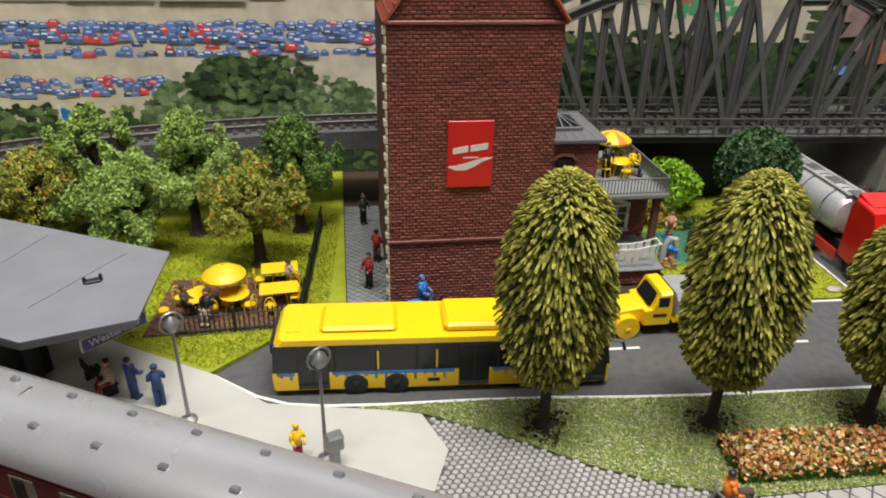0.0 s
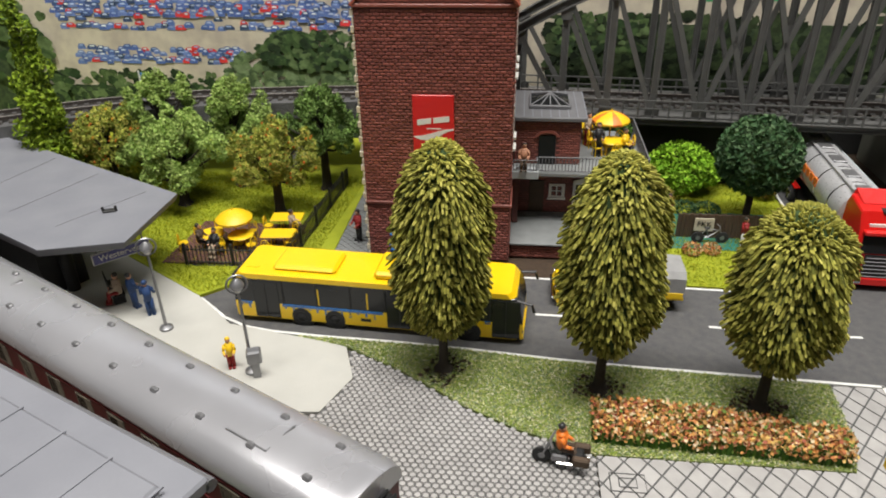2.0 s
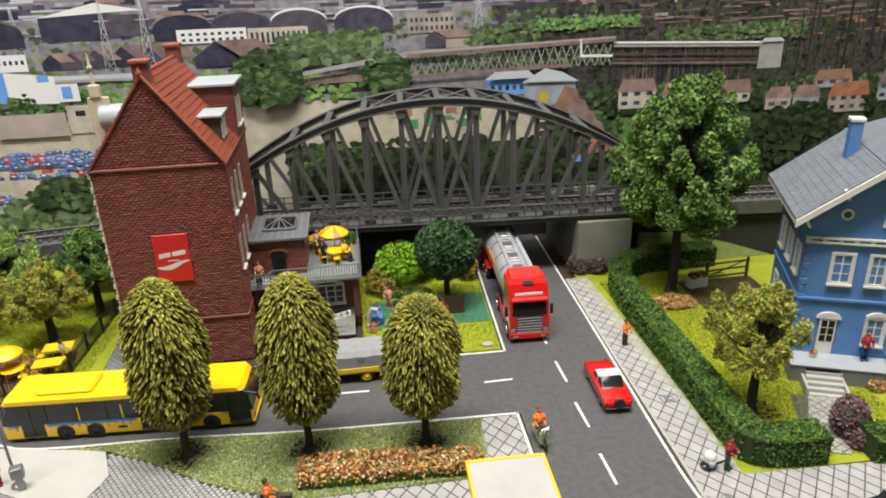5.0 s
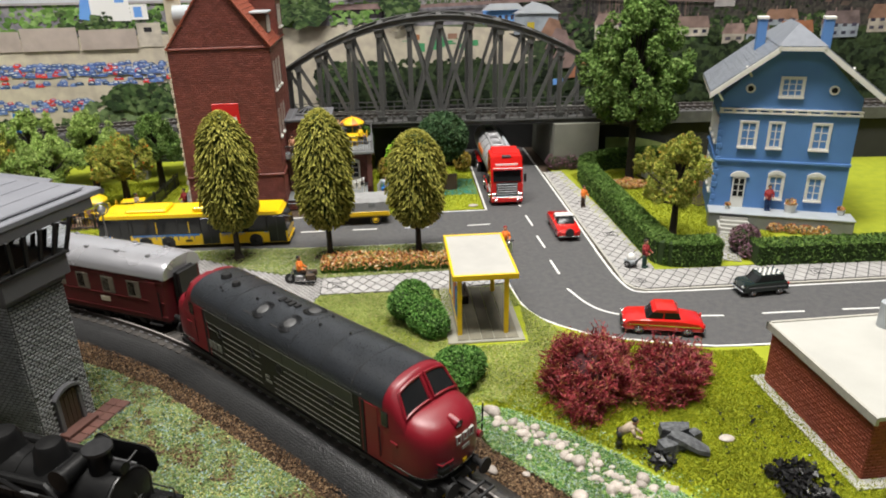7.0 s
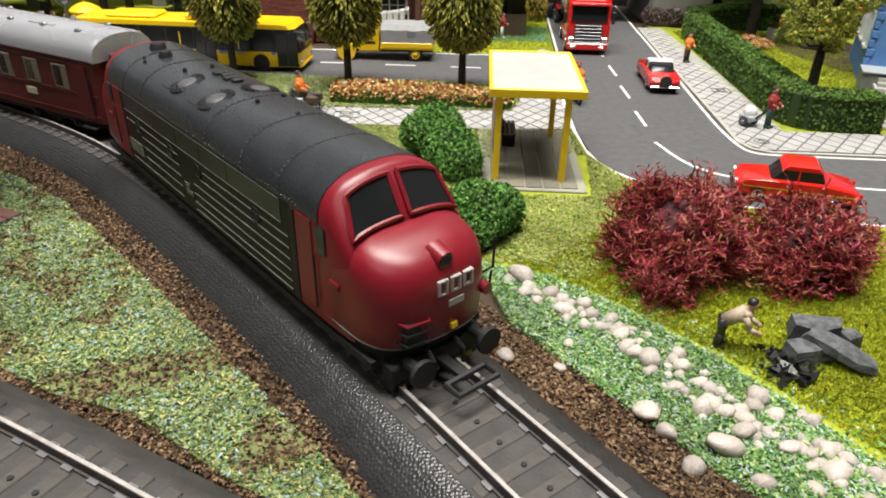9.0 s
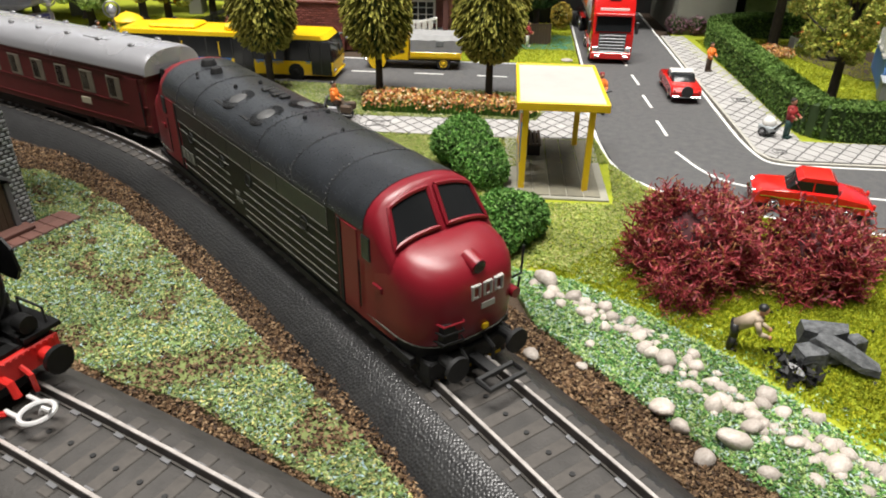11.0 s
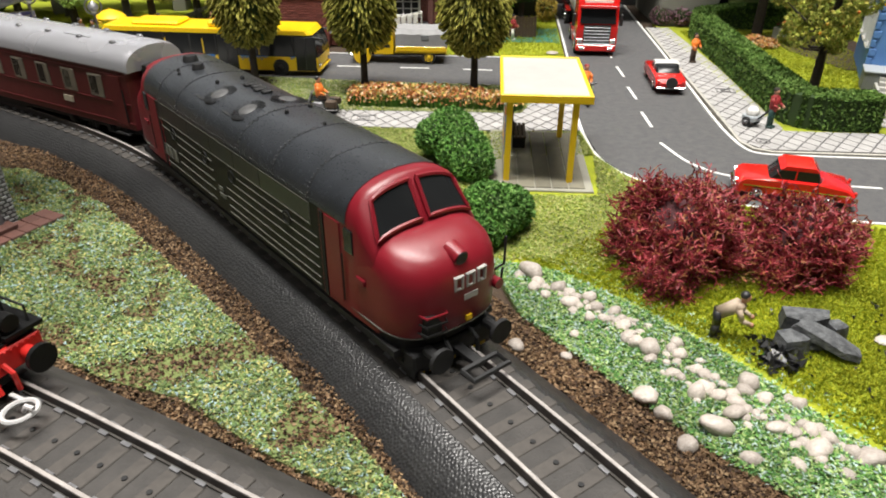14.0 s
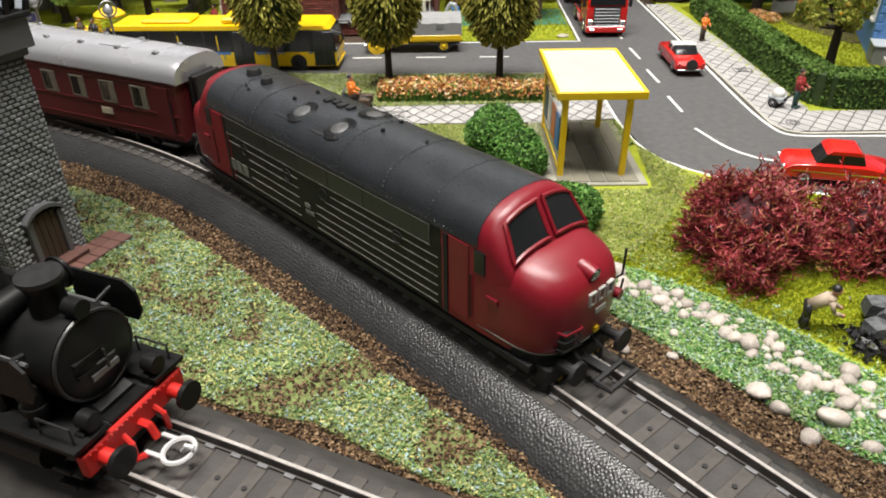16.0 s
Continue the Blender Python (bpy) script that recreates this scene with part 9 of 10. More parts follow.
shrub(18.4, 38.9, [(0, 0, 1.7, 1.9, 0.8), (1.2, 0.3, 1.4, 1.3, 0.8), (-1.0, -0.3, 1.2, 1.2, 0.8)], "lime", 3600, 0.15, "bright lime green shrub by the dark abutment", 63, False)
shrub(16.6, 37.6, [(0, 0, 0.9, 0.9, 1.1), (0.6, -0.8, 0.7, 0.7, 1.0)], "dry", 900, 0.13, "dry ochre shrub behind the house", 64, False)
shrub(23.3, 38.6, [(0, 0, 1.0, 0.8, 1.2)], "dry", 600, 0.13, "yellow-brown shrub beside the street", 65, False)
shrub(19.6, 36.3, [(0, 0, 0.25, 0.8, 0.5), (-1.2, 0.2, 0.25, 0.7, 0.5)], "deep", 900, 0.09, "low dark green ground cover", 66, False)
shrub(31.7, 38.0, [(0, 0, 0.7, 0.9, 0.8), (1.3, -0.2, 0.7, 0.9, 0.8), (0.6, 0.3, 0.9, 0.8, 0.8)], "purple", 2200, 0.1, "dull purple shrub at the end of the pavement", 67)
shrub(38.5, 17.2, [(0, 0, 0.9, 0.95, 1.0), (0.6, 0.7, 0.8, 0.8, 1.0), (-0.1, -0.9, 0.5, 0.6, 1.0)], "purple", 2600, 0.1, "reddish purple shrub beside the garden path", 68)
shrub(36.0, 31.4, [(-0.9, 0, 0.3, 0.8, 0.5), (0.2, 0.1, 0.35, 0.9, 0.5), (1.0, 0, 0.3, 0.7, 0.5)], "flower", 1900, 0.1, "pink and yellow flower mound under the large tree", 69, False)
shrub(43.3, 19.9, [(-0.9, 0.4, 0.3, 0.5, 0.7), (0, 0, 0.3, 0.5, 0.7), (0.9, -0.35, 0.3, 0.5, 0.7), (1.8, -0.75, 0.3, 0.5, 0.7)], "flower", 1500, 0.09, "orange flower border along the villa terrace", 70, False)
shrub(17.9, 31.6, [(0, 0, 0.25, 0.5, 0.7), (1.0, 0.1, 0.25, 0.45, 0.7)], "flower", 700, 0.08, "small red and yellow flower patch on the lawn", 71, False)
shrub(15.9, 32.0, [(0, 0, 0.25, 0.4, 0.7), (0.2, 0.8, 0.25, 0.4, 0.7)], "flower", 400, 0.08, "small orange flowers beside the annex", 72, False)
# flower bed on the island
fb = thing("flower_bed", 0, 0, 0.05, 0, "long bed of orange and white flowers on green stalks", "flower bed")
BED = [(11.9, 17.75), (20.3, 17.4), (20.55, 18.6), (16, 19.3), (12.0, 19.5)]
rf = np.random.default_rng(75)
stalk, head = Geo(), Geo()
for _ in range(5200):
    x, y = rf.uniform(11.8, 20.6), rf.uniform(17.3, 19.6)
    if not inside(x, y, BED):
        continue
    h = rf.uniform(0.3, 0.75)
    q, _ = np.linalg.qr(rf.normal(size=(3, 3)))
    p = np.array((x, y, h * 0.5))
    stalk.add([p - (0.05, 0, h * 0.5), p + (0.05, 0, -h * 0.5), p + (0.04, 0.03, h * 0.35), p + (-0.04, 0.02, h * 0.35)], ((0, 1, 2), (0, 2, 3)))
    for k in range(2):
        q, _ = np.linalg.qr(rf.normal(size=(3, 3)))
        c = np.array((x, y, h)) + rf.normal(size=3) * 0.05
        u, t = q[0] * 0.085, q[1] * 0.07
        head.add([c - u, c + t, c + u, c - t], ((0, 1, 2), (0, 2, 3)))
part("foliage", stalk, LEAF["stalk"], fb, angle=0, fix=False, kind="stuff")
part("blossom", head, LEAF["flower"], fb, angle=0, fix=False, kind="stuff")


def twig_bush(x, y, r, h, seed, count, label, reach=()):
    """A lichen bush: forked crooked twigs from the ground outward."""
    rn = random.Random(seed)
    b = thing("lichen_bush", x, y, 0.03, 0, label, "shrub", "maroon lichen bushes")
    g = Geo()

    def grow(p, d, n, w, depth):
        for _ in range(n):
            e = (d + Vector((rn.uniform(-0.85, 0.85), rn.uniform(-0.85, 0.85), rn.uniform(-0.7, 0.7)))).normalized()
            q = p + e * rn.uniform(0.08, 0.15)
            if q.z < 0.02:
                q.z = 0.02
            a = e.orthogonal().normalized()
            c = e.cross(a)
            v = [tuple(p + w * (math.cos(k * 2.0944) * a + math.sin(k * 2.0944) * c)) for k in range(3)] + [tuple(q + w * 0.8 * (math.cos(k * 2.0944) * a + math.sin(k * 2.0944) * c)) for k in range(3)]
            g.add(v, [(0, 1, 4, 3), (1, 2, 5, 4), (2, 0, 3, 5), (3, 4, 5)])
            if depth:
                if rn.random() < 0.6:
                    side = (e + Vector((rn.uniform(-1.3, 1.3), rn.uniform(-1.3, 1.3), rn.uniform(-0.8, 0.9)))).normalized()
                    grow(q, side, 2, w * 0.85, depth - 1)
            p, d = q, (e * 0.6 + d * 0.5).normalized()

    for i in range(count):
        a = rn.uniform(0, 6.283)
        u = rn.uniform(0, 1) ** 0.5
        el = rn.uniform(0.0, 1.45)
        u *= 0.82 + 0.22 * math.sin(2 * a + seed) + 0.16 * math.sin(5 * a + 2 * seed)
        s = Vector((math.cos(a) * r * u * 0.75, math.sin(a) * r * u * 0.75, rn.uniform(0.05, h * 0.75) * (1 - 0.55 * u * u) * (0.85 + 0.2 * math.sin(3 * a + seed))))
        d = Vector((math.cos(a) * math.cos(el), math.sin(a) * math.cos(el), math.sin(el)))
        grow(s, d, rn.randint(4, 8), rn.uniform(0.019, 0.033), 2)
    for ax, ay, az in reach:
        d = Vector((ax, ay, az)).normalized()
        grow(Vector((ax, ay, az)) * 0.55, d, 6, 0.045, 3)
    part("twig_tangle", g, LEAF["maroon"], b, "tangled maroon twigs", angle=0, fix=False, kind="stuff")
    # inner ball added so gaps in the tangle look shaded
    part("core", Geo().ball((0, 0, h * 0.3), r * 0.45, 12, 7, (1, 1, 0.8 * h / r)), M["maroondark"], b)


# dark maroon stands in for shade between the twigs
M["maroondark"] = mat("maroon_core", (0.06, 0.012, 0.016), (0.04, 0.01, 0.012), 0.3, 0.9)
twig_bush(24.3, 3.75, 2.85, 3.05, 81, 1350, "spreading maroon lichen bush beside the lawn", [(-0.3, 0.2, 3.4), (-2.2, 0.3, 1.6), (-0.9, 0.2, 2.8), (-2.5, -0.6, 0.8), (-1.0, 0.1, 3.2), (-1.8, 0.2, 2.5), (0.5, 0.2, 3.1), (1.4, -0.3, 2.6), (-2.7, 0.4, 1.1), (0.0, -0.4, 3.0), (-0.6, -0.5, 3.2)])
twig_bush(27.8, 3.4, 2.1, 2.5, 82, 950, "dense round maroon lichen bush beside the lawn")
g = flakes([(22.4, 1.6), (26.8, 1.9), (26.5, 4.0), (22.4, 4.0)], 900, 0.06, 0.08, 0.5, 83)
solid("dry_moss", g, many("moss_rust", [(0.25, 0.09, 0.04), (0.2, 0.12, 0.03), (0.16, 0.13, 0.03)]), label="rusty moss at the foot of the maroon bushes", category="moss", kind="stuff", angle=0, fix=False)

# ---- stones, rock and coal ----
def stone_mesh(seed, k=1.0):
    rn = np.random.default_rng(seed)
    bm = bmesh.new()
    bmesh.ops.create_icosphere(bm, subdivisions=2, radius=K)
    off = rn.uniform(0, 50)
    for v in bm.verts:
        n = noise.noise(v.co / K * 0.9 + Vector((off, 0, 0)))
        v.co *= 1 + (0.45 * n + 0.12 * noise.noise(v.co / K * 2.6 + Vector((0, off, 0)))) * k
    me = bpy.data.meshes.new("pebble")
    bm.to_mesh(me)
    bm.free()
    me.materials.append(M["pebble"])
    me.polygons.foreach_set("use_smooth", [True] * len(me.polygons))
    return me


stones = [stone_mesh(s) for s in range(7)]
rs = np.random.default_rng(91)
spots = []
SPINE = [(19.5, 2.1), (20.7, 1.35), (21.4, 0.6), (22.2, -0.1), (22.7, -1.1), (23.4, -2.2), (24.4, -3.2), (25.8, -4.6), (28, -7)]
for _ in range(4200):
    k = rs.uniform(0, len(SPINE) - 1.001)
    a, b = SPINE[int(k)], SPINE[int(k) + 1]
    f = k - int(k)
    w = 0.24 + 0.045 * k
    x, y = a[0] + (b[0] - a[0]) * f + rs.normal() * w * 0.6, a[1] + (b[1] - a[1]) * f + rs.normal() * w * 0.55
    r = rs.uniform(0.07, 0.2) * (1.0 if rs.random() < 0.75 else 1.35)
    if all((x - p) ** 2 + (y - q) ** 2 > (0.52 * (r + s)) ** 2 for p, q, s in spots):
        spots.append((x, y, r))
    if len(spots) > 165:
        break
spots += [(19.2, -1.0, 0.2), (22.0, -2.8, 0.26), (22.3, -3.3, 0.22), (20.7, -0.5, 0.13), (20.4, -1.4, 0.14), (22.6, -4.2, 0.2), (23.3, -3.8, 0.3), (24.5, -2.3, 0.24), (25.4, -2.9, 0.18), (23.8, -4.6, 0.2), (19.8, 2.4, 0.3)]
for x, y, r in spots:
    ob = tagged(new("pebble", stones[rs.integers(7)]), "rounded pale beige pebble in the green scatter", "stone", "pebbles along the track")
    ob.matrix_basis = pose(K * x, K * y, K * (0.06 + r * rs.uniform(0.3, 0.75)), rs.uniform(-25, 25), rs.uniform(-25, 25), rs.uniform(0, 360)) @ Matrix.Diagonal((r * rs.uniform(1.0, 1.35), r * rs.uniform(0.85, 1.1), r * rs.uniform(0.65, 0.95), 1))
rock = thing("rock_pile", 26.45, -0.6, 0.05, 0, "pile of dark grey slate rocks with coal crumbs", "rock")
rock.matrix_basis = rock.matrix_basis @ Matrix.Scale(0.85, 4)


def slab(name, m, poly, th, seed):
    rn = random.Random(seed)
    lo = [(x, y, rn.uniform(-0.03, 0.03)) for x, y in poly]
    hi = [(x * 0.92 + rn.uniform(-0.04, 0.04), y * 0.9 + rn.uniform(-0.04, 0.04), th + rn.uniform(-0.07, 0.07)) for x, y in poly]
    c = [(x * 0.55, y * 0.55, th + rn.uniform(-0.02, 0.1)) for x, y in poly]
    part(name, Geo().loft([lo, hi, c], m=m), M["rock"], rock, angle=25)


slab("stone", T(-0.35, -0.1, 0.0, rz=15), [(-0.6, -0.35), (0.1, -0.45), (0.55, -0.2), (0.5, 0.25), (0.0, 0.4), (-0.55, 0.25)], 0.55, 1)
slab("stone", T(0.1, 0.55, 0.35, rx=8, rz=-8), [(-0.7, -0.25), (0.0, -0.4), (0.65, -0.15), (0.7, 0.25), (-0.1, 0.4), (-0.65, 0.3)], 0.5, 2)
slab("stone", T(0.42, -0.25, 0.42, rx=6, ry=14, rz=-38), [(-0.95, -0.3), (-0.3, -0.4), (0.6, -0.32), (1.05, -0.12), (0.9, 0.28), (0.1, 0.36), (-0.85, 0.2)], 0.22, 3)
slab("stone", T(0.95, 0.3, 0.1, rz=30), [(-0.35, -0.25), (0.3, -0.25), (0.35, 0.2), (-0.2, 0.3)], 0.5, 4)
part("core_stone", Geo().ball((0.1, 0.1, 0.2), 0.55, 9, 6, (1.3, 1, 0.6)), M["rock"], rock)
g = flakes([(24.9, -1.8), (26.2, -1.9), (26.0, -0.4), (25.1, -0.4)], 90, 0.13, 0.06, 0.2, 92, 0.9)
for x0, y0, x1, y1, n, s in ((24.3, -4.2, 31, 1.8, 95, 0.07), (25.3, -1.6, 25.9, -0.6, 90, 0.13), (29, -4.6, 30.6, -2.2, 420, 0.14), (29, -3.5, 31.4, 1.5, 70, 0.08)):
    q = flakes([(x0, y0), (x1, y0), (x1, y1), (x0, y1)], n, s, 0.08, 0.1 if n < 300 else 0.45, 93 + n, 0.9)
    g.add(q.v, q.f)
solid("coal_crumb", g, M["coal"], label="glossy black coal crumbs on the lawn", category="coal", kind="stuff", angle=0, fix=False)


# ---- figures: plain painted model figures, one mesh each ----
def mixed(name, sets):
    """One mesh of several materials from (Geo, material key) pairs."""
    v, f, mi, keys = [], [], [], []
    for g, key in sets:
        if key not in keys:
            keys.append(key)
        o = len(v)
        v += g.v
        f += [tuple(i + o for i in face) for face in g.f]
        mi += [keys.index(key)] * len(g.f)
    me = bpy.data.meshes.new(name)
    me.from_pydata((np.array(v) * K).tolist(), [], f)
    for k in keys:
        me.materials.append(M[k])
    me.polygons.foreach_set("material_index", mi)
    me.polygons.foreach_set("use_smooth", [True] * len(me.polygons))
    return me


def figure(x, y, z, rz, top, legs, label, pose_kind="stand", hat=None, lean=0.0, s=1.0, tall=1.75):
    a, b, c = Geo(), Geo(), Geo()
    if pose_kind == "stand":
        hip, sh = 0.85, 1.42
        for q in (-0.1, 0.1):
            b.tube((q, 0, 0.08), (q * 0.9, 0, hip), 0.09, 0.12, 7).box(q - 0.07, -0.2, 0, q + 0.07, 0.08, 0.1)
    elif pose_kind == "stoop":
        hip, sh = 0.85, 1.15
        for q in (-0.12, 0.12):
            b.tube((q, 0.1, 0.08), (q * 0.9, 0.05, 0.45), 0.09, 0.1, 7).tube((q * 0.9, 0.05, 0.45), (q * 0.9, 0.1, hip), 0.1, 0.12, 7).box(q - 0.07, -0.1, 0, q + 0.07, 0.18, 0.1)
    else:
        hip, sh = 0.5, 1.08
        for q in (-0.11, 0.11):
            b.tube((q, 0, hip), (q, -0.42, hip), 0.11, 0.1, 7).tube((q, -0.42, hip), (q, -0.45, 0.08), 0.09, 0.07, 7).box(q - 0.07, -0.62, 0, q + 0.07, -0.36, 0.1)
    fw = -0.5 if pose_kind == "stoop" else -0.08 * lean
    a.tube((0, 0.05 if pose_kind == "stoop" else 0, hip - 0.08), (0, fw * 0.8, sh), 0.17, 0.2, 9).ball((0, fw * 0.8, sh - 0.02), 0.21, 8, 5, (1.15, 0.8, 0.6))
    for q in (-1, 1):
        e, h = (0.27 * q, fw * 0.8 - 0.12, sh - 0.32), (0.2 * q, fw * 0.8 - 0.36, sh - 0.42)
        a.tube((0.22 * q, fw * 0.8, sh - 0.04), e, 0.08, 0.07, 6).tube(e, h, 0.07, 0.06, 6)
        c.ball(h, 0.07, 6, 4)
    c.tube((0, fw * 0.85, sh), (0, fw * 0.95, sh + 0.12), 0.07, 0.07, 6).ball((0, fw, sh + 0.24), 0.13, 9, 6, (0.9, 1, 1.15))
    sets = [(a, top), (b, legs), (c, "skin")]
    hd = Geo().ball((0, fw + 0.03, sh + 0.3), 0.135, 9, 5, (1, 1, 0.85))
    sets.append((hd, hat or "bark"))
    me = mixed("figurine", sets)
    ob = tagged(new("figurine", me), label, "figurine")
    ob.matrix_basis = pose(K * x, K * y, K * z, 0, 0, rz) @ Matrix.Scale(s, 4)
    return ob


M["shirt"] = mat("figure_beige", (0.42, 0.33, 0.24), None, 0.3, 0.6)
figure(24.35, -0.3, 0.06, 68, "shirt", "black", "stooping painted figurine in a beige shirt beside the rocks", "stoop", "black", s=0.95)
figure(31.1, 27.3, 0.09, 20, "orange", "brownwood", "standing painted figurine in orange and brown on the pavement", s=0.93)
figure(31.5, 15.85, 0.09, 40, "cloth_red", "greenmetal", "standing painted figurine in a red coat at the hedge corner")
figure(42.4, 22.05 - 0.5, 1.16, -20, "cloth_red", "cloth_blue", "standing painted figurine in a red jacket on the villa terrace")
figure(-8.05, 24.35, 0.1, 150, "cloth_blue", "cloth_blue", "standing painted figurine in a blue uniform on the platform", hat="black")
figure(-7.05, 23.85, 0.1, 200, "cloth_blue", "cloth_blue", "standing painted figurine in a blue uniform on the platform", hat="cloth_blue")
figure(-2.05, 20.6, 0.1, 20, "yellowdim", "cloth_red", "painted figurine in a yellow jacket beside the lamp", hat="yellowdim", s=0.8)
figure(0.75, 31.5, 0.08, -40, "cloth_red", "black", "painted figurine in a red jacket on the tiled path")
figure(1.25, 34.0, 0.08, 150, "cloth_red", "brownwood", "painted figurine beside the house wall", hat="black")
figure(0.75, 38.6, 0.08, 30, "black", "black", "painted figurine in black on the tiled path", hat="black")
figure(3.0, 29.3, 0.35, 60, "blue", "cloth_blue", "seated painted figurine in blue in front of the brick house", "sit", "blue")
figure(-8.9, 24.6, 0.25, -60, "shirt", "cloth_red", "seated painted figurine on the platform bench", "sit")
figure(-7.2, 29.7, 0.2, 90, "brownwood", "black", "seated painted figurine at the cafe table", "sit")
figure(-6.2, 29.3, 0.2, -10, "black", "shirt", "seated painted figurine at the cafe table", "sit")
figure(-2.9, 31.7, 0.2, 120, "shirt", "brownwood", "seated painted figurine at the cafe table", "sit")
figure(13.1, 35.0, 3.87, 0, "black", "black", "painted figurine in black on the roof terrace")
figure(14.5, 35.1, 3.9, 60, "yellowdim", "black", "seated painted figurine in yellow on the roof terrace", "sit")
figure(12.7, 36.6, 3.87, 30, "shirt", "cloth_red", "painted figurine on the roof terrace")
figure(9.25, 32.45, 4.1, 0, "skin", "brownwood", "small painted figurine on the balcony", "sit", s=0.9)
figure(16.3, 33.4, 0.06, 30, "blue", "brownwood", "small painted figurine on the green mat", "sit", s=0.9)
figure(17.2, 35.0, 0.06, -30, "skin", "skin", "small plain painted figurine beside the green mat", s=0.95)
figure(20.6, 32.6, 0.06, 80, "cloth_red", "white", "small painted figurine in red beside the brown screen", s=0.9)

# hand truck beside the hedge figure
ht = thing("hand_cart", 30.75, 16.1, 0.09, 120, "small white and grey hand cart on the pavement", "cart")
part("tray", Geo().box(-0.35, -0.3, 0.25, 0.35, 0.3, 0.5, 0.05), M["zinc"], ht)
part("load", Geo().ball((0, 0, 0.6), 0.3, 10, 6), M["carwhite"], ht)
for s in (-1, 1):
    wheel(ht, 0, s * 0.33, 0.22, 0.08)
part("handle", Geo().line([(-0.35, 0, 0.4), (-0.8, 0, 0.9)], 0.05), M["soot"], ht)


def two_wheeler(name, x, y, rz, colour, label, cat, z=0.0):
    b = thing(name, x, y, z, rz, label, cat)
    r = 0.32
    for u in (-0.62, 0.62):
        w = part("wheel", Geo().lathe([(r * 0.75, -0.05), (r, -0.04), (r, 0.04), (r * 0.75, 0.05)], 18, T(u, 0, r, rx=90)), M["rubber"], b)
        part("hub", Geo().tube((u, -0.06, r), (u, 0.06, r), 0.12, n=10), M["steel"], w)
    return b


sc = two_wheeler("motor_scooter", 23.65, 19.3, -87, "mint", "pale mint motor scooter on the street", "scooter")
part("leg_shield", pressed([(0.35, 0.3), (0.55, 0.3), (0.5, 0.95), (0.4, 1.05)], 0.5, 0.12, 0.8, 0.45, 0.6), M["mint"], sc)
part("rear_body", pressed([(-0.9, 0.35), (-0.1, 0.3), (-0.15, 0.65), (-0.7, 0.75)], 0.5, 0.2, 0.7, -0.4, 0.5), M["mint"], sc)
part("footboard", Geo().box(-0.2, -0.2, 0.22, 0.45, 0.2, 0.3, 0.03), M["mint"], sc)
part("handlebar", Geo().line([(0.42, -0.38, 1.12), (0.45, 0, 1.05), (0.42, 0.38, 1.12)], 0.045), M["chrome"], sc)
part("saddle", Geo().box(-0.7, -0.16, 0.74, -0.1, 0.16, 0.86, 0.06), M["black"], sc)
part("headlamp", Geo().ball((0.52, 0, 1.0), 0.13, 10, 6), M["chrome"], sc)
figure(23.62, 19.65, 0.36, 3, "orange", "brownwood", "painted figurine in orange riding the scooter", "sit", "cloth_red")
mc = two_wheeler("motorcycle", 10.75, 16.7, 172, "soot", "black touring motorcycle with panniers on the cobbles", "motorcycle", 0.08)
part("tank", pressed([(-0.1, 0.6), (0.4, 0.62), (0.35, 0.85), (-0.05, 0.8)], 0.34, 0.12, 0.8, 0.15, 0.7), M["carblack"], mc)
part("engine", Geo().box(-0.25, -0.22, 0.25, 0.3, 0.22, 0.6, 0.06), M["steel"], mc)
part("saddle", Geo().box(-0.75, -0.18, 0.62, -0.05, 0.18, 0.74, 0.06), M["black"], mc)
part("fork", Geo().tube((0.62, 0, 0.32), (0.35, 0, 1.0), 0.06), M["steel"], mc)
part("handlebar", Geo().line([(0.25, -0.4, 1.05), (0.38, 0, 1.0), (0.25, 0.4, 1.05)], 0.045), M["steel"], mc)
for s in (-1, 1):
    part("pannier", Geo().box(-0.95, s * 0.32 - 0.12, 0.4, -0.4, s * 0.32 + 0.12, 0.75, 0.05), M["brownwood"], mc)
    part("exhaust", Geo().tube((0.1, s * 0.2, 0.25), (-0.9, s * 0.22, 0.28), 0.06), M["chrome"], mc)
figure(10.75, 16.72, 0.38, 82, "orange", "brownwood", "painted figurine in orange riding the motorcycle", "sit", "black")
mb = two_wheeler("moped", 2.75, 29.15, 10, "blue", "light blue moped in front of the brick house", "moped")
part("body", pressed([(-0.6, 0.35), (0.4, 0.35), (0.5, 0.7), (-0.4, 0.65)], 0.3, 0.1, 0.8, 0, 0.5), M["blue"], mb)


def bicycle(x, y, z, rz, label):
    b = two_wheeler("bicycle", x, y, z and rz or rz, "steel", label, "bicycle", z)
    part("frame_tube", Geo().line([(-0.62, 0, 0.32), (-0.1, 0, 0.35), (0.45, 0, 0.75), (-0.2, 0, 0.8), (-0.62, 0, 0.32)], 0.03).line([(-0.1, 0, 0.35), (-0.22, 0, 0.85)], 0.03).line([(0.62, 0, 0.32), (0.42, 0, 0.95)], 0.03), M["steel"], b)
    part("saddle", Geo().box(-0.35, -0.08, 0.85, -0.08, 0.08, 0.92, 0.03), M["black"], b)
    part("handlebar", Geo().line([(0.35, -0.25, 0.98), (0.42, 0, 0.95), (0.35, 0.25, 0.98)], 0.03), M["steel"], b)


bicycle(19.0, 32.75, 0.07, 3, "grey bicycle leaning at the brown screen")

# ---- cafe garden ----
pat = thing("cafe_terrace", 0, 0, 0, 0, "red-brown brick cafe terrace in the lawn", "terrace", kind="structure")
PT = [(-8.75, 28.35), (-2.35, 28.6), (-2.5, 32.9), (-8.4, 33.0)]
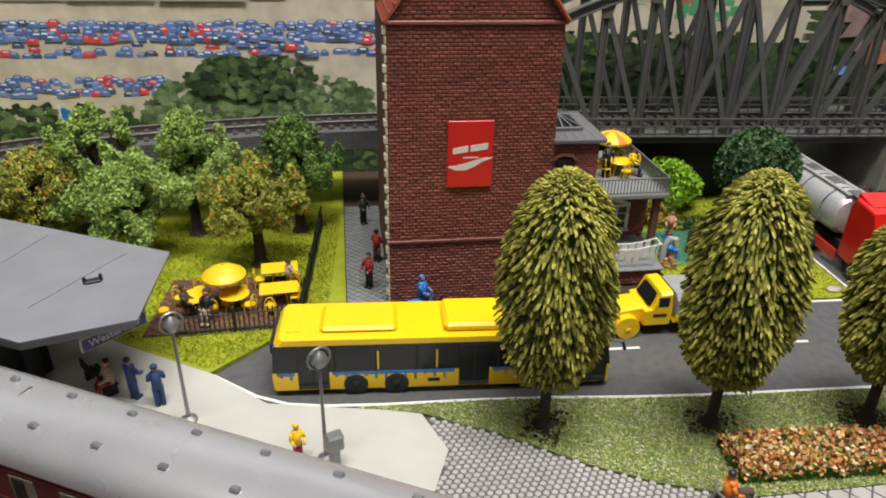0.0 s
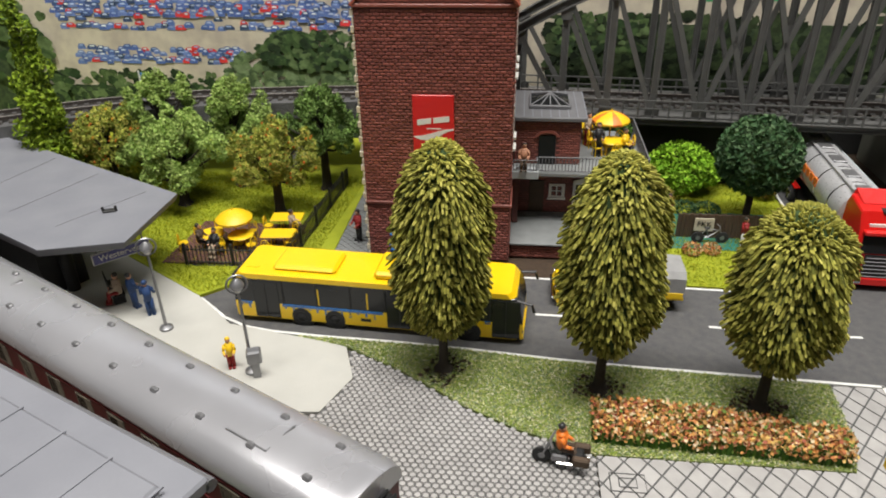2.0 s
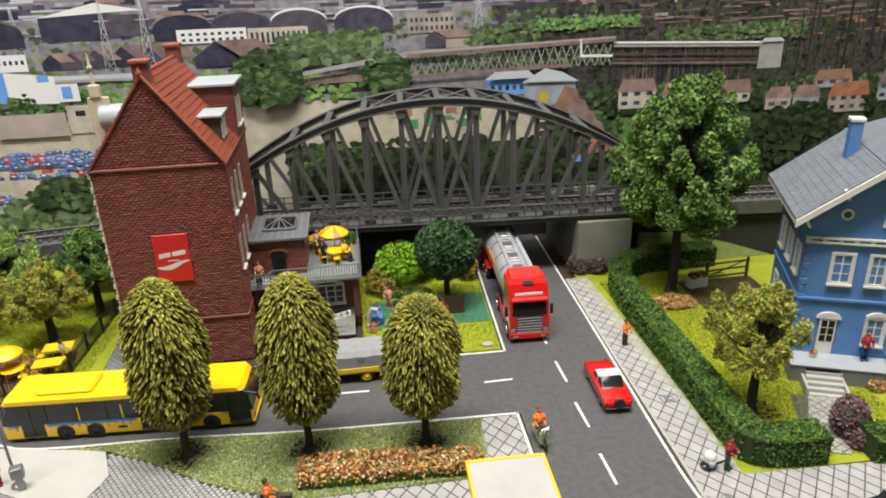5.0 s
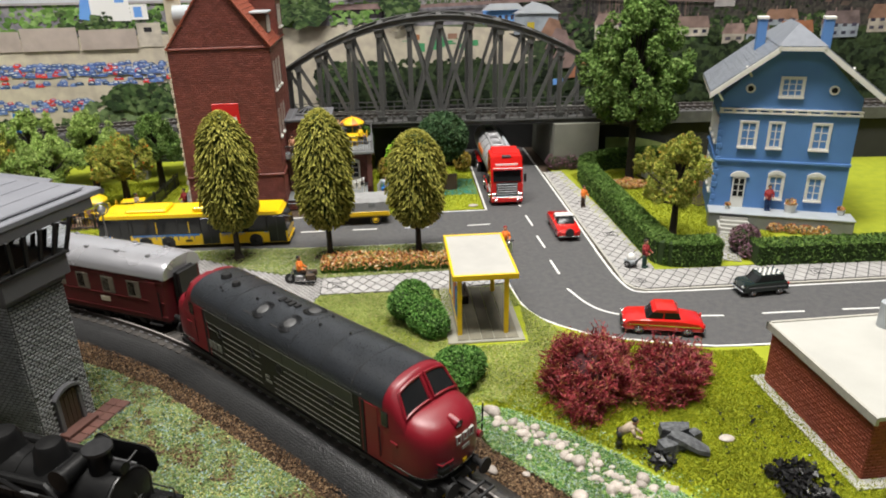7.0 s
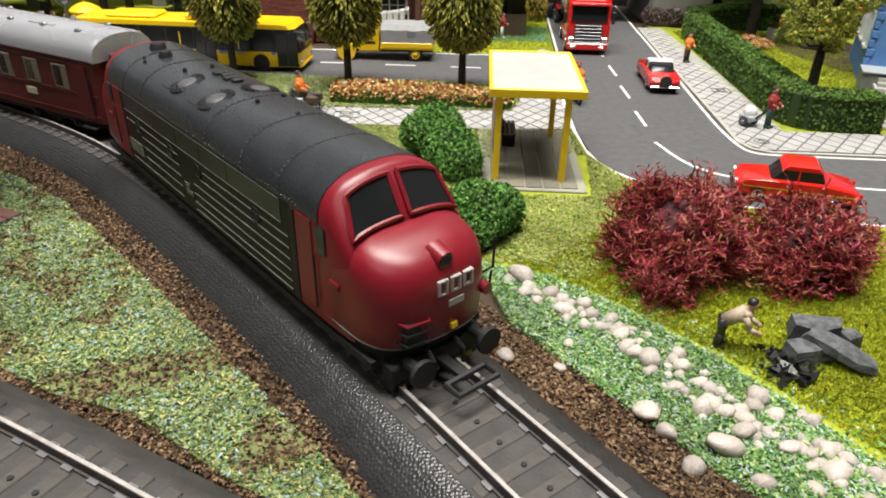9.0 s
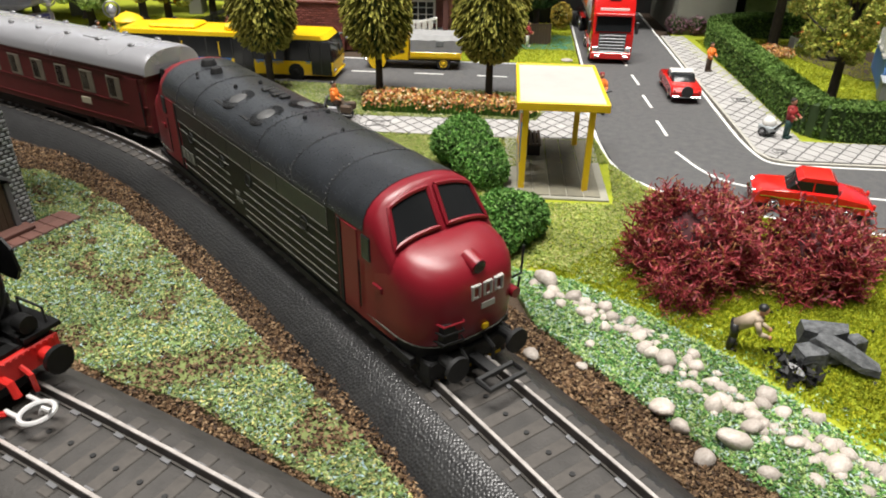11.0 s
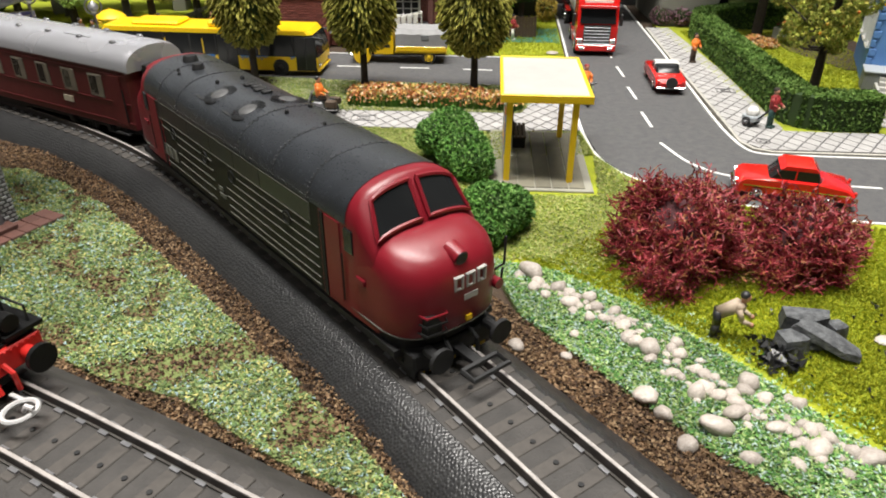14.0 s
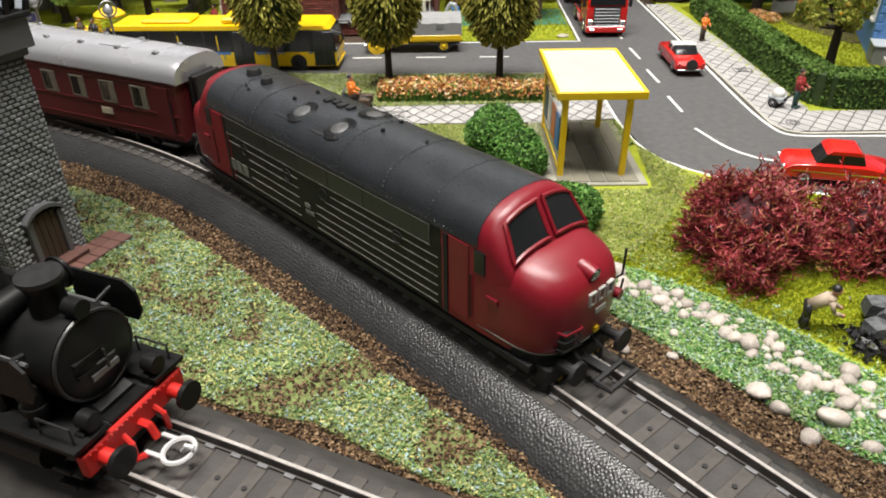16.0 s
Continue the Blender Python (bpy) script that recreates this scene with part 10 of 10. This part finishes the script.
part("bed", Geo().plate(PT, -0.05, 0.09), M["joint"], pat)
part("brick_field", diamonds([PT], 0, 0.42, 0.42, 0.02, 0.05, 0.13), M["slab"], pat, kind="stuff", angle=0, fix=False)


def fence(pts, label, h=1.15):
    f = thing("iron_fence", 0, 0, 0.05, 0, label, "fence")
    for (xa, ya), (xb, yb) in zip(pts, pts[1:]):
        part("rail", Geo().tube((xa, ya, 0.2), (xb, yb, 0.2), 0.04, n=6).tube((xa, ya, h - 0.25), (xb, yb, h - 0.25), 0.04, n=6).tube((xa, ya, -0.02), (xb, yb, -0.02), 0.06, n=6), M["black"], f)
    for x, y, a in spaced(pts, 0.2):
        part("bar", Geo().tube((x, y, 0.0), (x, y, h - 0.08), 0.03, n=5).tube((x, y, h - 0.08), (x, y, h), 0.05, 0.01, n=5), M["black"], f)
    for x, y, a in spaced(pts, 2.4):
        part("post", Geo().box(x - 0.07, y - 0.07, 0, x + 0.07, y + 0.07, h + 0.1, 0.02), M["black"], f)


fence([(-7.4, 28.3), (-2.3, 28.52), (-1.55, 38.8)], "black iron picket fence round the cafe garden")


def parasol(x, y, z, label, first="yellowdim", second=None, r=0.98, h=1.95):
    p = thing("parasol", x, y, z, 0, label, "parasol")
    part("pole", Geo().tube((0, 0, 0), (0, 0, h + 0.1), 0.045, n=8), M["yellowdim"], p)
    part("foot", Geo().lathe([(0.3, 0), (0.28, 0.08), (0.08, 0.14)], 12), M["yellowdim"], p)
    n = 12
    for k in range(n):
        a0, a1 = 2 * math.pi * k / n, 2 * math.pi * (k + 1) / n
        rows = []
        for rr, zz in ((0.03, h), (r * 0.3, h - 0.06), (r * 0.62, h - 0.19), (r * 0.88, h - 0.35), (r, h - 0.46), (r * 1.0, h - 0.53)):
            rows.append([(rr * math.cos(a0), rr * math.sin(a0), zz), (rr * 1.0 * math.cos((a0 + a1) / 2), rr * math.sin((a0 + a1) / 2), zz + 0.02), (rr * math.cos(a1), rr * math.sin(a1), zz)])
        g = Geo().loft(rows, closed=False, caps=False)
        g.loft([[(x0, y0, z0 - 0.03) for x0, y0, z0 in row] for row in rows], closed=False, caps=False)
        part("panel", g, M[second if second and k % 3 == 0 else first], p)
    return p


def cafe_table(x, y, z, rz=0, round_top=True, label="round yellow cafe table"):
    t = thing("cafe_table", x, y, z, rz, label, "table", "cafe tables")
    if round_top:
        part("tabletop", Geo().lathe([(0.62, 0.7), (0.66, 0.73), (0.62, 0.77)], 22), M["yellowdim"], t)
    else:
        part("tabletop", Geo().box(-0.85, -0.5, 0.7, 0.85, 0.5, 0.77, 0.02), M["yellowdim"], t)
    for a in (45, 135, 225, 315):
        c, s = math.cos(radians(a)) * 0.42, math.sin(radians(a)) * 0.36
        part("leg", Geo().tube((c * 1.2, s * 1.2, 0), (c, s, 0.71), 0.035, n=6), M["yellowdim"], t)
    return t


def cafe_chair(x, y, z, rz):
    c = thing("cafe_chair", x, y, z, rz, "yellow bentwood cafe chair", "chair", "cafe chairs")
    part("seat", Geo().lathe([(0.24, 0.43), (0.25, 0.46), (0.24, 0.48)], 14), M["yellowdim"], c)
    arc = [(0.22 * math.cos(a), 0.22, 0.62 + 0.36 * math.sin(a)) for a in [math.pi * i / 8 for i in range(9)]]
    part("backrest", Geo().line([(0.22, 0.2, 0.45)] + arc + [(-0.22, 0.2, 0.45)], 0.03, 6).line([(0.12 * math.cos(a), 0.22, 0.6 + 0.22 * math.sin(a)) for a in [math.pi * i / 6 for i in range(7)]], 0.022, 5), M["yellowdim"], c)
    for sx in (-1, 1):
        for sy in (-1, 1):
            part("leg", Geo().tube((0.2 * sx, 0.2 * sy, 0), (0.16 * sx, 0.16 * sy, 0.44), 0.025, n=5), M["yellowdim"], c)
    return c


parasol(-5.6, 30.6, 0.13, "open yellow parasol in the cafe garden", r=0.95, h=1.95)
cafe_table(-6.8, 30.2, 0.13)
cafe_table(-5.2, 30.2, 0.13)
cafe_table(-3.3, 30.5, 0.13, 5, False, "rectangular yellow cafe table")
cafe_table(-3.4, 32.4, 0.13, 5, False, "rectangular yellow cafe table")
for x, y, a in ((-7.6, 30.6, 60), (-6.9, 31.3, 10), (-6.1, 29.6, 200), (-4.5, 29.7, 240), (-5.0, 31.2, 0), (-3.6, 29.5, 180), (-2.7, 31.2, -20), (-4.3, 31.9, 90), (-8.1, 29.6, 110), (-2.6, 30.2, -90)):
    cafe_chair(x, y, 0.13, a)
parasol(13.85, 36.5, 3.87, "open yellow and red striped parasol on the roof terrace", "yellowdim", "orange", r=1.0, h=1.95)
cafe_table(13.9, 35.3, 3.87)
cafe_table(12.6, 37.8, 3.87)
for x, y, a in ((13.1, 35.0, 110), (14.8, 35.5, -80), (14.0, 34.5, 180), (14.3, 36.1, -20), (12.7, 36.8, 90), (12.9, 37.0, 200), (12.9, 36.2, 100)):
    cafe_chair(x, y, 3.87, a)
shrub(14.9, 37.2, [(0, 0, 0.3, 0.4, 0.9), (0, 0.7, 0.3, 0.4, 0.9)], "stalk", 500, 0.09, "green planter with red flowers on the terrace", 77, False).matrix_basis = at(14.9, 38.0, 3.89)

# washing on the porch
wsh = thing("washing_line", 13.1, 31.0, 0.86, 0, "white washing hung on a frame on the porch", "washing line")
for x in (-1.6, 1.5):
    part("post", Geo().tube((x, 0, 0), (x, 0, 1.25), 0.045, n=6).tube((x, -0.35, 1.2), (x, 0.35, 1.2), 0.035, n=6), M["white"], wsh)
for yy in (-0.3, 0.3):
    pts = [(-1.6 + 3.1 * i / 8, yy, 1.22 - 0.25 * math.sin(math.pi * i / 8)) for i in range(9)]
    part("line", Geo().line(pts, 0.03, 5), M["white"], wsh)
    for i in range(1, 8):
        x, _, z = pts[i]
        part("cloth", Geo().box(x - 0.13, yy - 0.03, z - 0.55 - 0.1 * (i % 3), x + 0.13, yy + 0.03, z, 0.02), M["white"], wsh)

# green mat, screen, blue tub, slide
solid("green_mat", Geo().plate([(15.8, 32.1), (23.7, 31.9), (23.9, 36.2), (20.9, 36.4), (15.9, 35.9)], 0.0, 0.075), M["teal"], label="flat teal green mat on the lawn", category="mat", kind="structure")
scr = thing("plank_screen", 17.4, 33.35, 0.06, 0, "brown wooden plank screen on the green mat", "screen")
for i in range(24):
    part("plank", Geo().box(i * 0.2, -0.05, 0, i * 0.2 + 0.19, 0.05, 1.35 + 0.04 * (i % 2), 0.01), M["brownwood"], scr)
bd = thing("notice_board", 18.75, 33.24, 0.5, 0, "small cream notice board with black letters", "sign")
part("panel", Geo().box(-0.5, -0.03, 0, 0.5, 0.02, 0.75, 0.02), M["cream"], bd)
tx = bpy.data.curves.new("board_lettering", "FONT")
tx.body, tx.size, tx.extrude, tx.align_x, tx.align_y = "FKK", 0.42 * K, 0.008 * K, "CENTER", "CENTER"
tx.materials.append(M["black"])
ob = new("lettering", tx)
ob.parent = bd
ob.matrix_basis = pose(0, -0.045 * K, 0.42 * K, 90, 0, 0)
tb = thing("paddling_tub", 16.3, 32.95, 0.07, 0, "bright blue plastic tub on the green mat", "tub")
part("tub", Geo().box(-0.4, -0.3, 0, 0.4, 0.3, 0.6, 0.08), M["blue"], tb)
sl = thing("water_slide", 15.75, 32.5, 0.05, 0, "grey curved slide beside the annex", "slide")
part("chute", Geo().line([(0, 0, 0), (0.02, 0, 1.0), (0.25, 0, 1.35), (0.5, 0, 1.3), (0.6, 0, 0.9)], 0.16, 8), M["zinc"], sl)

# platform lamps
for x, y in ((-5.91, 22.89), (-1.15, 20.44)):
    l = thing("platform_lamp", x, y, 0.1, 30, "grey platform lamp with a round reflector ring", "lamp post", "platform lamps")
    part("base", Geo().lathe([(0.3, 0), (0.28, 0.1), (0.1, 0.2)], 14), M["steel"], l)
    part("pole", Geo().tube((0, 0, 0.1), (0, 0, 3.7), 0.075, 0.05, 8), M["steel"], l)
    ring = [(0.38 * math.cos(a), 0, 4.05 + 0.38 * math.sin(a)) for a in [2 * math.pi * i / 20 for i in range(21)]]
    part("ring", Geo().line(ring, 0.04, 6), M["steel"], l)
    part("head", Geo().lathe([(0.06, 0.25), (0.22, 0.1), (0.27, -0.05), (0.2, -0.2), (0.05, -0.25)], 14, T(0, 0, 4.05)), M["steel"], l)
    part("bulb", Geo().ball((0, 0, 3.85), 0.16, 10, 6), M["white"], l)
bx = thing("luggage_machine", -0.85, 20.15, 0.1, 20, "grey ticket machine on the platform", "ticket machine")
part("pedestal", Geo().box(-0.15, -0.12, 0, 0.15, 0.12, 0.7, 0.02), M["steel"], bx)
part("housing", Geo().box(-0.28, -0.22, 0.7, 0.28, 0.22, 1.3, 0.06), M["steel"], bx)
pb = thing("bench", -9.4, 25.2, 0.1, 130, "dark wooden platform bench under the canopy", "bench")
for i in range(3):
    part("slat", Geo().box(-0.9, -0.25 + i * 0.17, 0.42, 0.9, -0.12 + i * 0.17, 0.48, 0.01), M["soot"], pb)
    part("back_slat", Geo().box(-0.9, 0.28, 0.6 + i * 0.16, 0.9, 0.33, 0.71 + i * 0.16, 0.01), M["soot"], pb)
for x in (-0.75, 0.75):
    part("leg", Geo().box(x - 0.05, -0.22, 0, x + 0.05, 0.3, 0.42), M["soot"], pb)

# villa terrace pots and garden ornaments
for x, y, r in ((43.75, 21.0, 0.42), (39.95, 22.35, 0.2), (46.7, 19.9, 0.25)):
    p = thing("flower_pot", x, y, 1.16, 0, "white flower pot with orange flowers on the villa terrace", "flower pot", "flower pots")
    part("pot", Geo().lathe([(r * 0.75, 0), (r, r * 1.2), (r * 1.05, r * 1.3), (r * 0.9, r * 1.25)], 18), M["white"], p)
    part("flower_cluster", leaves([(0, 0, r * 1.6, r * 0.95, 0.7)], 260, 0.08, 101, 0.3), LEAF["flower"], p, kind="stuff", angle=0, fix=False)
for x, y, rz, w, label in ((12.9, 16.1, 0, 0.75, "square"), (31.3, 21.5, -2, 0.6, "square"), (41.5, 13.7, -3, 0.7, "square")):
    mh = thing("manhole_cover", x, y, 0.088, rz, "dark-rimmed square cover in the pavement", "manhole cover", "pavement covers", kind="structure")
    for a in (w, w * 0.5):
        part("rim", Geo().line([(-a * 0.75, -a / 2, 0.006), (a * 0.75, -a / 2, 0.006), (a * 0.75, a / 2, 0.006), (-a * 0.75, a / 2, 0.006), (-a * 0.75, -a / 2, 0.006)], 0.025, 4), M["joint"], mh)
mh = thing("manhole_cover", 30.6, 14.0, 0.088, 0, "small round cover in the pavement corner", "manhole cover", "pavement covers", kind="structure")
for a in (0.3, 0.14):
    part("rim", Geo().line([(a * math.cos(k * 0.5236), a * math.sin(k * 0.5236), 0.006) for k in range(13)], 0.022, 4), M["joint"], mh)
solid("stone", Geo().ball((0, 0, 0.08), 0.3, 10, 6, (1.3, 0.9, 0.35)), M["pebble"], 22.9, 28.9, 0.05, 0, "flat pale stone on the lawn corner", "stone")
solid("stone", Geo().ball((0, 0, 0.08), 0.25, 10, 6, (1.3, 0.9, 0.35)), M["pebble"], 28.6, -0.4, 0.06, 0, "flat pale stone on the lawn", "stone")
fl = thing("flag", -14.2, 39.5, 0, 0, "small blue and white flag on a pole", "flag")
part("pole", Geo().tube((0, 0, 0), (0, 0, 6.8), 0.05, n=6), M["white"], fl)
part("cloth", Geo().loft([[(0.05 + 0.1 * math.sin(z), 0.02, z), (0.5, 0.1 * math.cos(2 * z), z - 0.15), (0.5, 0.03 + 0.1 * math.cos(2 * z), z - 0.15), (0.05 + 0.1 * math.sin(z), 0.05, z)] for z in (5.2, 5.6, 6.0, 6.4, 6.7)]), M["blue"], fl)
